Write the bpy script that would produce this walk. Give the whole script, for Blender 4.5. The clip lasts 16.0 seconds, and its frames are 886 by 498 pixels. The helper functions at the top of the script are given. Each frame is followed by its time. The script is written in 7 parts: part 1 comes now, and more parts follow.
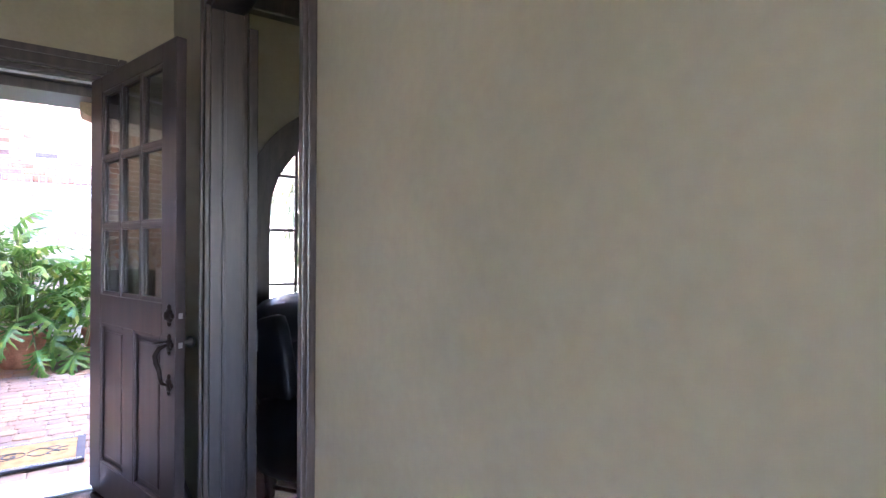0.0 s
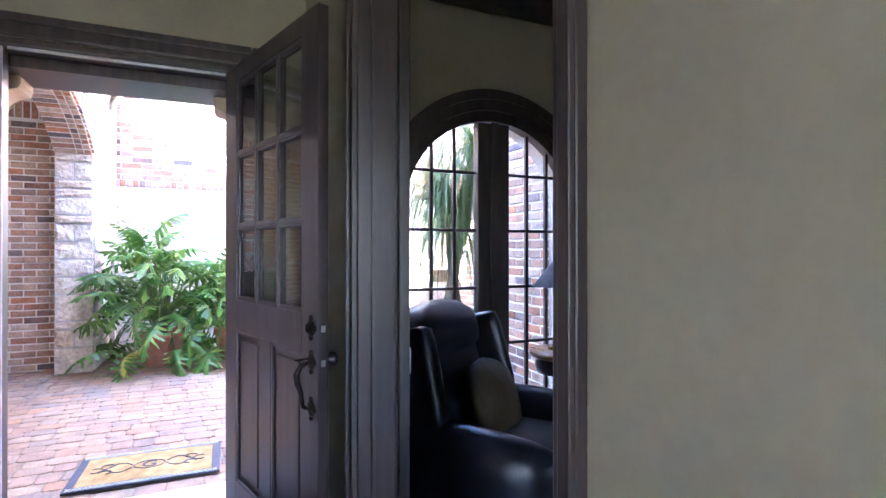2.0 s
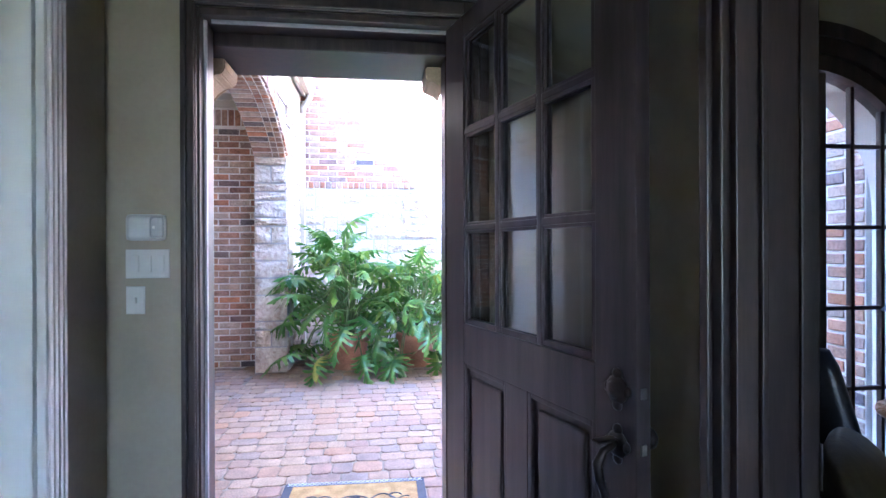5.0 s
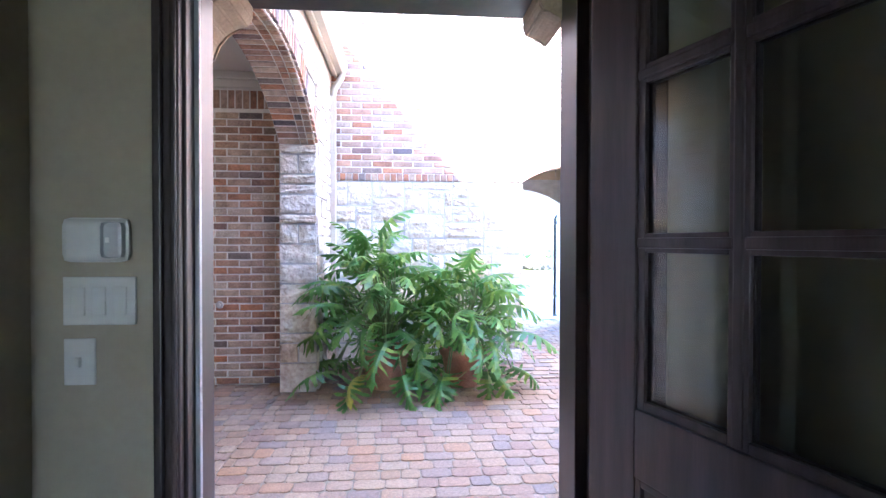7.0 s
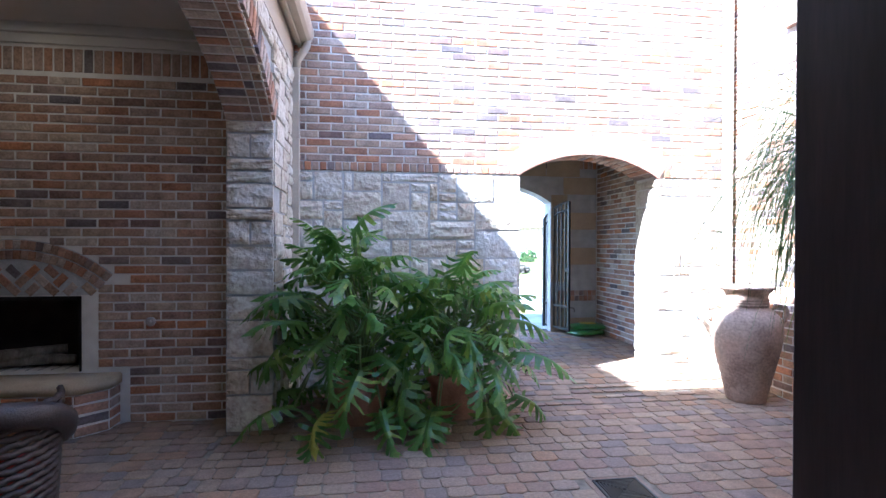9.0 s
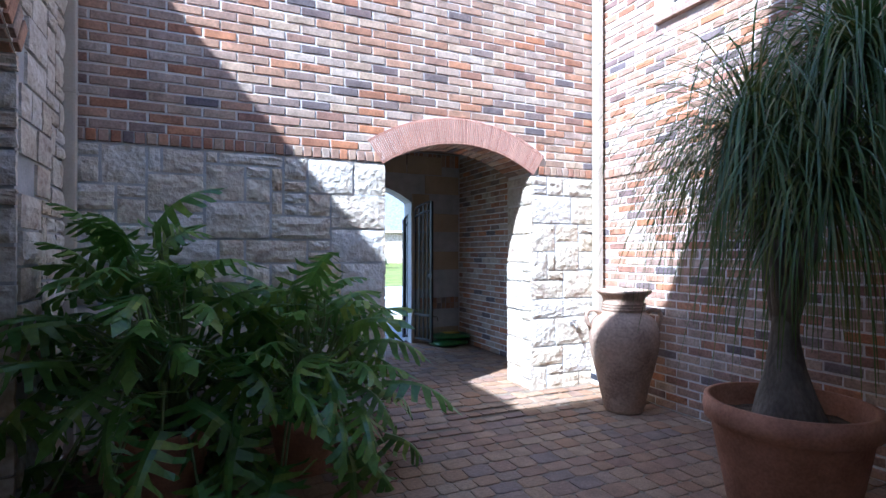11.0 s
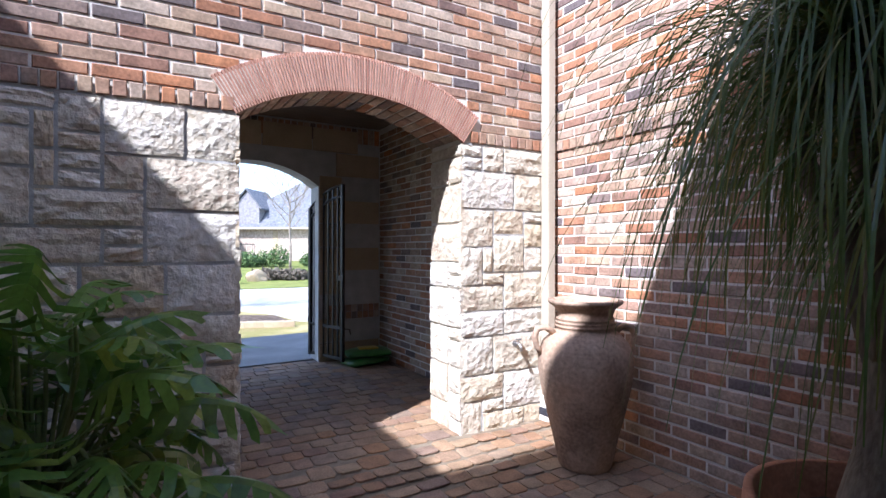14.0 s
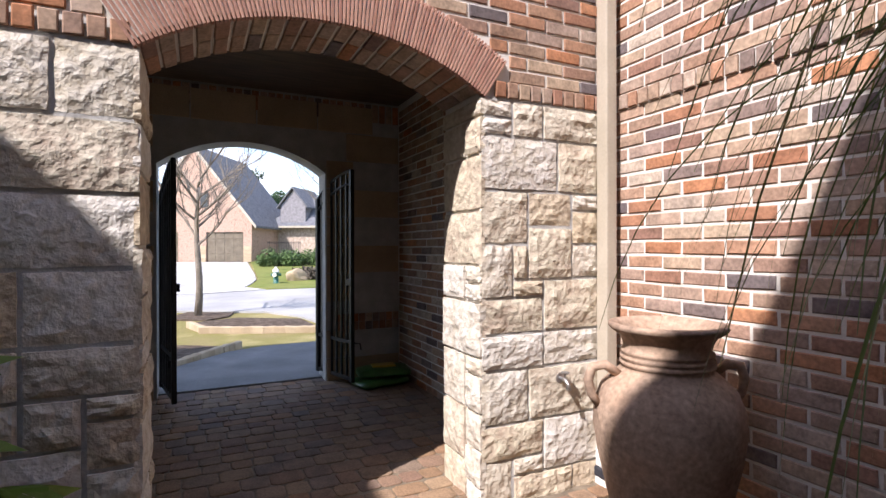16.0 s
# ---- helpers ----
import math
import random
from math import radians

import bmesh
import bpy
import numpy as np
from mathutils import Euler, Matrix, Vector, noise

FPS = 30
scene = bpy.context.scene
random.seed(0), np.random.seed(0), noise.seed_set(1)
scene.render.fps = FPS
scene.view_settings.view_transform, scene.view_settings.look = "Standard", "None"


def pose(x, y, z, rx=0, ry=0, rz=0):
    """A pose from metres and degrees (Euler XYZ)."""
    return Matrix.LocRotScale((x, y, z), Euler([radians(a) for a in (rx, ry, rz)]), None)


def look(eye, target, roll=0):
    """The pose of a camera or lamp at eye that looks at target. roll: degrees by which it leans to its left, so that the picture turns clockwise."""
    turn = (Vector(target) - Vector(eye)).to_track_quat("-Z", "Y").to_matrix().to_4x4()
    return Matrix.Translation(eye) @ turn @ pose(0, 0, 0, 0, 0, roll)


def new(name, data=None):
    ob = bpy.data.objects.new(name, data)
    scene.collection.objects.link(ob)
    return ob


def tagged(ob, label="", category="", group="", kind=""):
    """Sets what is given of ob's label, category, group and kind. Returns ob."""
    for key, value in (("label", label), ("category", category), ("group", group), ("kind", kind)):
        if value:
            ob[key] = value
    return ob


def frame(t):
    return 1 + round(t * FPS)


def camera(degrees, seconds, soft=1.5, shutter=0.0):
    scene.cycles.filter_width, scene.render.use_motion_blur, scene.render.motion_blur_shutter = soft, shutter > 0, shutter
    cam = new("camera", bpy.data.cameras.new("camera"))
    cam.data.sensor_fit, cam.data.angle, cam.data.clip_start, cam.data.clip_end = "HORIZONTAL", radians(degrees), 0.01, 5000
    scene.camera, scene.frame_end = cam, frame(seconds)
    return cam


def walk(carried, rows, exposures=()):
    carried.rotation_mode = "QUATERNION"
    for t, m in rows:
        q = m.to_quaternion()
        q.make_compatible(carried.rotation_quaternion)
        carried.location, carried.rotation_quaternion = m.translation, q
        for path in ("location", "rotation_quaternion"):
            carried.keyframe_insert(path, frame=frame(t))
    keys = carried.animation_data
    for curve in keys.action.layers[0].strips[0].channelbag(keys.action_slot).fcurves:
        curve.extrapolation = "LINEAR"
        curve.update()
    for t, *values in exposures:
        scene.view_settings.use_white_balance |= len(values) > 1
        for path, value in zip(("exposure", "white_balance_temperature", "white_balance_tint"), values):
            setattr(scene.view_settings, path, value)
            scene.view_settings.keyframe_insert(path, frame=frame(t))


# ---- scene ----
cam = camera(81.4, 16.0)
PATH = [
    (0, (0.301, 0.193, 1.422), (1.439, 1.838, 1.424), 0.3),
    (0.5, (0.315, 0.366, 1.4), (1.368, 2.067, 1.411), -0.1),
    (1, (0.318, 0.507, 1.421), (1.277, 2.262, 1.42), -0.1),
    (1.5, (0.303, 0.647, 1.417), (1.168, 2.45, 1.418), -0.1),
    (2, (0.267, 0.786, 1.419), (1.076, 2.615, 1.425), 0.0),
    (2.5, (0.235, 0.923, 1.432), (1.002, 2.77, 1.434), -0.0),
    (3, (0.201, 1.053, 1.442), (0.894, 2.929, 1.447), -0.1),
    (3.5, (0.145, 1.188, 1.448), (0.708, 3.107, 1.445), -0.1),
    (4, (0.084, 1.349, 1.441), (0.543, 3.296, 1.439), -0.1),
    (4.5, (0.048, 1.504, 1.447), (0.412, 3.471, 1.444), -0.2),
    (5, (0.025, 1.678, 1.461), (0.276, 3.662, 1.458), -0.2),
    (5.2, (0.009, 1.754, 1.457), (0.22, 3.743, 1.454), -0.1),
    (7.5, (-0.2, 2.805, 1.555), (-0.039, 4.799, 1.526), 0.1),
    (8, (-0.211, 3.025, 1.543), (-0.044, 5.017, 1.521), 0.1),
    (8.5, (-0.224, 3.284, 1.55), (-0.036, 5.275, 1.529), 0.2),
    (9, (-0.239, 3.56, 1.532), (0.036, 5.541, 1.517), 0.2),
    (9.5, (-0.263, 3.811, 1.534), (0.167, 5.765, 1.52), 0.3),
    (9.7, (-0.264, 3.907, 1.503), (0.231, 5.845, 1.506), 0.2),
    (12, (0.122, 4.932, 1.483), (1.099, 6.677, 1.478), 0.3),
    (12.5, (0.269, 5.124, 1.475), (1.274, 6.853, 1.475), 0.3),
    (13, (0.425, 5.328, 1.473), (1.441, 7.051, 1.476), 0.3),
    (13.5, (0.6, 5.521, 1.466), (1.625, 7.238, 1.469), 0.2),
    (14, (0.807, 5.692, 1.475), (1.836, 7.407, 1.477), 0.1),
    (14.5, (0.992, 5.877, 1.471), (2.009, 7.599, 1.475), 0.2),
    (15, (1.169, 6.106, 1.484), (2.144, 7.852, 1.483), 0.1),
    (15.5, (1.379, 6.339, 1.475), (2.317, 8.106, 1.473), 0.1),
    (16, (1.558, 6.566, 1.475), (2.42, 8.371, 1.469), -0.1),
]
EXPOSURES = [(0.0, 6.35, 5250, 25), (1.5, 6.3, 5150, 23), (2.5, 6.05, 4800, 19), (3.5, 5.9, 4650, 18), (5.0, 5.85, 4650, 16), (7.5, 5.2, 4900, 14), (8.5, 4.35, 4900, 12), (9.0, 3.65, 4850, 11), (9.5, 2.75, 4700, 10), (12.0, 2.05, 5000, 14), (13.0, 1.9, 5200, 16), (14.5, 1.6, 5700, 18), (16.0, 1.15, 6300, 20)]
walk(cam, [(t, look(eye, target, roll)) for t, eye, target, roll in PATH], EXPOSURES)


# ---- world and sun ----
SUN_WAY = Vector((0.856, 0.43, -1.0))
world = bpy.data.worlds.new("World")
scene.world = world
world.use_nodes = True
wn, wl = world.node_tree.nodes, world.node_tree.links
sky = wn.new("ShaderNodeTexSky")
sky.sky_type = "NISHITA"
sky.sun_disc = False
sky.sun_elevation = radians(45)
sky.sun_rotation = math.atan2(-SUN_WAY.x, -SUN_WAY.y)
sky.dust_density = 0.6
bg = wn["Background"]
bg.inputs["Strength"].default_value = 0.16
coord = wn.new("ShaderNodeTexCoord")
squash = wn.new("ShaderNodeMapping")
squash.inputs["Scale"].default_value = (1.0, 1.0, 3.2)
cloud = wn.new("ShaderNodeTexNoise")
cloud.inputs["Scale"].default_value = 3.1
cloud.inputs["Detail"].default_value = 9
cloud.inputs["Roughness"].default_value = 0.58
cloud_ramp = wn.new("ShaderNodeValToRGB")
cloud_ramp.color_ramp.elements[0].position = 0.50
cloud_ramp.color_ramp.elements[1].position = 0.70
cloud_mix = wn.new("ShaderNodeMix")
cloud_mix.data_type = "RGBA"
cloud_mix.inputs[7].default_value = (5.2, 5.4, 5.8, 1)
wl.new(coord.outputs["Generated"], squash.inputs["Vector"])
wl.new(squash.outputs["Vector"], cloud.inputs["Vector"])
wl.new(cloud.outputs["Fac"], cloud_ramp.inputs["Fac"])
wl.new(cloud_ramp.outputs["Color"], cloud_mix.inputs[0])
wl.new(sky.outputs["Color"], cloud_mix.inputs[6])
wl.new(cloud_mix.outputs[2], bg.inputs["Color"])

sun = new("sun", bpy.data.lights.new("sun", "SUN"))
sun.data.energy = 3.7
sun.data.angle = radians(0.53)
sun.data.color = (1.0, 0.95, 0.87)
sun.matrix_world = look((0, 0, 30), Vector((0, 0, 30)) + SUN_WAY)


# ---- materials ----
def mat(name, colors, scale=8.0, rough=0.7, bump=0.15, metal=0.0, fine=60.0, spots=0.25, stretch=(1, 1, 1), piece=False, spec=0.5, depth=0.01, placed=False):
    """A surface whose colour wanders between the given ones, with stains and fine grain. piece: it varies from piece to piece."""
    m = bpy.data.materials.new(name)
    m.use_nodes = True
    n, l = m.node_tree.nodes, m.node_tree.links
    b = n["Principled BSDF"]
    b.inputs["Roughness"].default_value = rough
    b.inputs["Metallic"].default_value = metal
    b.inputs["Specular IOR Level"].default_value = spec
    tc = n.new("ShaderNodeTexCoord")
    mp = n.new("ShaderNodeMapping")
    mp.inputs["Scale"].default_value = stretch
    l.new(n.new("ShaderNodeNewGeometry").outputs["Position"] if placed else tc.outputs["Object"], mp.inputs["Vector"])
    big = n.new("ShaderNodeTexNoise")
    big.inputs["Scale"].default_value = scale
    big.inputs["Detail"].default_value = 5
    small = n.new("ShaderNodeTexNoise")
    small.inputs["Scale"].default_value = fine
    small.inputs["Detail"].default_value = 4
    for t in (big, small):
        l.new(mp.outputs["Vector"], t.inputs["Vector"])
    ramp = n.new("ShaderNodeValToRGB")
    els = ramp.color_ramp.elements
    lo, hi = (0.0, 1.0) if piece else (0.3, 0.7)
    for i, c in enumerate(colors):
        p = lo + (hi - lo) * i / max(1, len(colors) - 1)
        e = els[i] if i < 2 else els.new(p)
        e.position = p
        e.color = (*c, 1)
    if piece:
        oi = n.new("ShaderNodeObjectInfo")
        geo = n.new("ShaderNodeNewGeometry")
        add = n.new("ShaderNodeMath")
        add.operation = "ADD"
        l.new(oi.outputs["Random"], add.inputs[0])
        l.new(geo.outputs["Random Per Island"], add.inputs[1])
        fr = n.new("ShaderNodeMath")
        fr.operation = "FRACT"
        l.new(add.outputs[0], fr.inputs[0])
        shift = n.new("ShaderNodeVectorMath")
        shift.operation = "ADD"
        scl = n.new("ShaderNodeVectorMath")
        scl.operation = "SCALE"
        comb = n.new("ShaderNodeCombineXYZ")
        for k in range(3):
            l.new(fr.outputs[0], comb.inputs[k])
        l.new(comb.outputs[0], scl.inputs[0])
        scl.inputs["Scale"].default_value = 37.0
        l.new(mp.outputs["Vector"], shift.inputs[0])
        l.new(scl.outputs[0], shift.inputs[1])
        for t in (big, small):
            l.new(shift.outputs[0], t.inputs["Vector"])
        l.new(fr.outputs[0], ramp.inputs["Fac"])
    else:
        l.new(big.outputs["Fac"], ramp.inputs["Fac"])
    over = n.new("ShaderNodeMix")
    over.data_type = "RGBA"
    over.blend_type = "OVERLAY"
    over.inputs[0].default_value = spots
    l.new(ramp.outputs["Color"], over.inputs[6])
    both = n.new("ShaderNodeMix")
    both.data_type = "FLOAT"
    both.inputs[0].default_value = 0.5
    l.new(big.outputs["Fac"], both.inputs[2])
    l.new(small.outputs["Fac"], both.inputs[3])
    spread = n.new("ShaderNodeMapRange")
    spread.inputs["From Min"].default_value = 0.32
    spread.inputs["From Max"].default_value = 0.68
    l.new(both.outputs[0], spread.inputs["Value"])
    l.new(spread.outputs[0], over.inputs[7])
    l.new(over.outputs[2], b.inputs["Base Color"])
    rr = n.new("ShaderNodeMapRange")
    rr.inputs["To Min"].default_value = max(0.02, rough - 0.12)
    rr.inputs["To Max"].default_value = min(1.0, rough + 0.1)
    l.new(both.outputs[0], rr.inputs["Value"])
    l.new(rr.outputs[0], b.inputs["Roughness"])
    if bump:
        bm_ = n.new("ShaderNodeBump")
        bm_.inputs["Strength"].default_value = min(1.0, bump)
        bm_.inputs["Distance"].default_value = depth
        l.new(both.outputs[0], bm_.inputs["Height"])
        l.new(bm_.outputs["Normal"], b.inputs["Normal"])
    return m


def glass(name, tint=(0.93, 0.96, 0.95)):
    m = bpy.data.materials.new(name)
    m.use_nodes = True
    n, l = m.node_tree.nodes, m.node_tree.links
    out = n["Material Output"]
    n.remove(n["Principled BSDF"])
    clear, gloss, mix, fres = n.new("ShaderNodeBsdfTransparent"), n.new("ShaderNodeBsdfGlossy"), n.new("ShaderNodeMixShader"), n.new("ShaderNodeLayerWeight")
    steep, share = n.new("ShaderNodeMath"), n.new("ShaderNodeMath")
    steep.operation, share.operation = "POWER", "MULTIPLY_ADD"
    steep.inputs[1].default_value = 4.0
    share.inputs[1].default_value, share.inputs[2].default_value = 0.9, 0.05
    clear.inputs["Color"].default_value = (*tint, 1)
    gloss.inputs["Roughness"].default_value = 0.02
    fres.inputs["Blend"].default_value = 0.5
    l.new(fres.outputs["Facing"], steep.inputs[0])
    l.new(steep.outputs[0], share.inputs[0])
    l.new(share.outputs[0], mix.inputs[0])
    l.new(clear.outputs[0], mix.inputs[1])
    l.new(gloss.outputs[0], mix.inputs[2])
    l.new(mix.outputs[0], out.inputs["Surface"])
    return m


def glow(name, color, strength):
    m = bpy.data.materials.new(name)
    m.use_nodes = True
    b = m.node_tree.nodes["Principled BSDF"]
    b.inputs["Base Color"].default_value = (*color, 1)
    b.inputs["Emission Color"].default_value = (*color, 1)
    b.inputs["Emission Strength"].default_value = strength
    return m


PLASTER = mat("plaster", [(0.34, 0.295, 0.215), (0.38, 0.33, 0.245)], 2.5, 0.75, 0.12, fine=45, spots=0.06, depth=0.004)
CEILING_WHITE = mat("ceiling_paint", [(0.62, 0.59, 0.52), (0.66, 0.63, 0.56)], 2, 0.8, 0.1, spots=0.06)
WHITE_PAINT = mat("white_paint", [(0.74, 0.73, 0.70), (0.80, 0.79, 0.76)], 3, 0.4, 0.04, spots=0.05)
DARK_WOOD = mat("dark_stained_wood", [(0.030, 0.020, 0.018), (0.052, 0.034, 0.029)], 3, 0.36, 0.12, stretch=(7, 7, 0.7), fine=30, spots=0.3, depth=0.003)
DOOR_WOOD = mat("door_wood", [(0.034, 0.024, 0.025), (0.058, 0.042, 0.042)], 3, 0.34, 0.1, stretch=(8, 8, 0.6), fine=30, spots=0.25, depth=0.002)
FLOOR_WOOD = mat("floor_wood", [(0.022, 0.011, 0.010), (0.045, 0.022, 0.017), (0.030, 0.016, 0.013)], 3, 0.2, 0.08, stretch=(8, 0.8, 8), fine=25, piece=True, depth=0.002)
BRICK = mat("brick_clay", [(0.33, 0.155, 0.09), (0.39, 0.235, 0.155), (0.33, 0.22, 0.16), (0.45, 0.345, 0.25), (0.29, 0.165, 0.12), (0.39, 0.30, 0.235), (0.44, 0.20, 0.10), (0.14, 0.12, 0.125), (0.37, 0.26, 0.20), (0.47, 0.39, 0.315), (0.34, 0.245, 0.20)], 9, 0.88, 0.55, fine=55, spots=0.45, piece=True, spec=0.25, depth=0.006)
MORTAR = mat("mortar", [(0.66, 0.63, 0.58), (0.74, 0.71, 0.66)], 7, 0.95, 0.5, fine=110, spots=0.15, spec=0.2, depth=0.004)
STONE = mat("limestone", [(0.56, 0.50, 0.41), (0.63, 0.59, 0.52), (0.52, 0.43, 0.31), (0.61, 0.56, 0.47), (0.65, 0.62, 0.57), (0.58, 0.50, 0.38), (0.62, 0.57, 0.49)], 6, 0.92, 1.0, fine=24, spots=0.35, piece=True, spec=0.2, depth=0.03, placed=True)
CAST_STONE = mat("cast_stone", [(0.40, 0.31, 0.205), (0.46, 0.37, 0.255)], 4, 0.9, 0.4, fine=80, spots=0.2, piece=True, spec=0.2)
STONE_MORTAR = mat("stone_mortar", [(0.40, 0.40, 0.395), (0.47, 0.47, 0.46)], 6, 0.95, 0.6, fine=70, spots=0.15, spec=0.2)
RED_TILE = mat("red_tile", [(0.42, 0.225, 0.165), (0.50, 0.30, 0.23), (0.37, 0.19, 0.145)], 8, 0.85, 0.3, piece=True, spec=0.25)
PAVER = mat("paver", [(0.25, 0.155, 0.092), (0.285, 0.20, 0.13), (0.225, 0.14, 0.10), (0.305, 0.215, 0.135), (0.20, 0.15, 0.125), (0.30, 0.17, 0.09)], 8, 0.85, 0.5, fine=90, spots=0.4, piece=True, spec=0.3, depth=0.004)
SAND = mat("joint_sand", [(0.17, 0.14, 0.105), (0.23, 0.19, 0.14)], 12, 0.95, 0.5, fine=140, spec=0.15)
CONCRETE = mat("concrete", [(0.37, 0.36, 0.335), (0.44, 0.43, 0.40)], 1.5, 0.9, 0.3, fine=70, spots=0.25, spec=0.25)
# Concrete with the house's shade put into its colour, for the walk.
SHADED_CONCRETE = mat("shaded_concrete", [(0.15, 0.153, 0.15), (0.20, 0.20, 0.195)], 1.5, 0.9, 0.3, fine=70, spots=0.25, spec=0.25)
ASPHALT = mat("street_concrete", [(0.31, 0.305, 0.295), (0.37, 0.365, 0.35)], 0.6, 0.92, 0.3, fine=50, spots=0.2, spec=0.25)
EARTH = mat("mulch_earth", [(0.075, 0.055, 0.042), (0.13, 0.10, 0.075)], 8, 0.95, 1.0, fine=70, spots=0.5, spec=0.1, depth=0.03)
LAWN = mat("winter_lawn", [(0.30, 0.245, 0.12), (0.21, 0.19, 0.07), (0.33, 0.27, 0.15)], 0.8, 0.95, 0.8, fine=60, spots=0.4, spec=0.1, depth=0.03)
GREEN_LAWN = mat("green_lawn", [(0.115, 0.16, 0.035), (0.19, 0.20, 0.06), (0.10, 0.14, 0.03)], 0.9, 0.95, 0.8, fine=60, spots=0.4, spec=0.1, depth=0.03)
TERRACOTTA = mat("terracotta", [(0.36, 0.165, 0.095), (0.43, 0.22, 0.135)], 5, 0.8, 0.3, fine=60, spots=0.3, spec=0.3)
URN_CLAY = mat("weathered_urn_clay", [(0.30, 0.205, 0.15), (0.40, 0.29, 0.215), (0.35, 0.235, 0.165)], 3.5, 0.82, 0.35, fine=45, spots=0.45, spec=0.25)
LEAF = mat("philodendron_leaf", [(0.065, 0.15, 0.03), (0.12, 0.22, 0.036), (0.085, 0.185, 0.032), (0.22, 0.30, 0.052)], 9, 0.33, 0.15, fine=40, spots=0.3, piece=True)
YELLOW_LEAF = mat("yellowing_leaf", [(0.42, 0.36, 0.05), (0.34, 0.33, 0.05)], 9, 0.5, 0.15, fine=40)


def see_through(m, share):
    """Lets some light pass through a leaf."""
    n, l = m.node_tree.nodes, m.node_tree.links
    b, out = n["Principled BSDF"], n["Material Output"]
    t, mix = n.new("ShaderNodeBsdfTranslucent"), n.new("ShaderNodeMixShader")
    mix.inputs[0].default_value = share
    l.new(b.inputs["Base Color"].links[0].from_socket, t.inputs["Color"])
    l.new(b.outputs[0], mix.inputs[1])
    l.new(t.outputs[0], mix.inputs[2])
    l.new(mix.outputs[0], out.inputs["Surface"])


STEM = mat("green_stem", [(0.10, 0.15, 0.04), (0.16, 0.19, 0.07)], 9, 0.5, 0.1)
PALM_LEAF = mat("palm_strap_leaf", [(0.06, 0.115, 0.028), (0.095, 0.15, 0.034), (0.075, 0.13, 0.03), (0.21, 0.20, 0.045)], 5, 0.42, 0.1, piece=True)
for leafy_material in (LEAF, YELLOW_LEAF, PALM_LEAF):
    see_through(leafy_material, 0.42)
BARK = mat("grey_bark", [(0.17, 0.145, 0.115), (0.25, 0.215, 0.175)], 9, 0.9, 0.7, fine=60, stretch=(1, 1, 0.35), spots=0.4, spec=0.2, depth=0.02)
IRON = mat("black_iron", [(0.018, 0.018, 0.02), (0.03, 0.03, 0.032)], 9, 0.45, 0.1, metal=0.6)
BRONZE = mat("dark_bronze", [(0.030, 0.024, 0.022), (0.05, 0.04, 0.035)], 14, 0.38, 0.1, metal=0.8)
CHROME = mat("grey_metal", [(0.45, 0.45, 0.46), (0.55, 0.55, 0.56)], 14, 0.35, 0.05, metal=0.9)
GUTTER_PAINT = mat("tan_gutter_paint", [(0.42, 0.37, 0.29), (0.46, 0.41, 0.33)], 3, 0.5, 0.05, spots=0.1)
LEATHER = mat("navy_leather", [(0.010, 0.012, 0.022), (0.020, 0.022, 0.034)], 5, 0.32, 0.35, fine=70, spots=0.3, depth=0.004)
PILLOW = mat("gold_brown_fabric", [(0.115, 0.08, 0.036), (0.065, 0.045, 0.022)], 9, 0.7, 0.3, stretch=(6, 1, 1))
OAK = mat("honey_wood", [(0.30, 0.145, 0.045), (0.22, 0.10, 0.032)], 3, 0.3, 0.1, stretch=(6, 1, 1), fine=30)
BRASS = mat("brass", [(0.42, 0.27, 0.09), (0.34, 0.21, 0.07)], 9, 0.28, 0.05, metal=0.9)
SHADE_CLOTH = mat("grey_lampshade", [(0.16, 0.17, 0.20), (0.20, 0.21, 0.24)], 9, 0.7, 0.1)
PLASTIC = mat("off_white_plastic", [(0.62, 0.61, 0.58), (0.66, 0.65, 0.62)], 9, 0.4, 0.03, spots=0.04)
GREY_PLASTIC = mat("pale_grey_plastic", [(0.48, 0.49, 0.50), (0.52, 0.53, 0.54)], 9, 0.3, 0.03, spots=0.04)
COIR = mat("coir", [(0.30, 0.185, 0.075), (0.37, 0.24, 0.10)], 12, 0.95, 0.8, fine=160, spots=0.4, spec=0.1)
RUBBER = mat("dark_rubber", [(0.022, 0.024, 0.034), (0.04, 0.042, 0.055)], 12, 0.7, 0.2)
WICKER = mat("dark_wicker", [(0.022, 0.016, 0.014), (0.042, 0.031, 0.026)], 30, 0.55, 0.6, fine=120)
RED_CLOTH = mat("red_cushion_cloth", [(0.36, 0.028, 0.022), (0.28, 0.02, 0.018)], 9, 0.85, 0.3)
SOOT = mat("sooted_firebrick", [(0.014, 0.012, 0.011), (0.035, 0.028, 0.024)], 6, 0.9, 0.5)
BAG_GREEN = mat("green_plastic_sack", [(0.035, 0.13, 0.03), (0.055, 0.18, 0.04)], 5, 0.35, 0.3)
BAG_YELLOW = mat("yellow_sack_print", [(0.55, 0.38, 0.04), (0.50, 0.33, 0.04)], 5, 0.35, 0.2)
GLASS = glass("window_glass")
LAMP_GLOW = glow("lamp_glow", (1.0, 0.80, 0.52), 5.0)


# ---- mesh helpers ----
def put_mesh(name, bm, material, parent=None, smooth=False):
    me = bpy.data.meshes.new(name)
    bmesh.ops.recalc_face_normals(bm, faces=bm.faces)
    bm.to_mesh(me)
    bm.free()
    for p in me.polygons:
        p.use_smooth = smooth
    if material:
        me.materials.append(material)
    ob = new(name, me)
    if parent:
        ob.parent = parent
    return ob


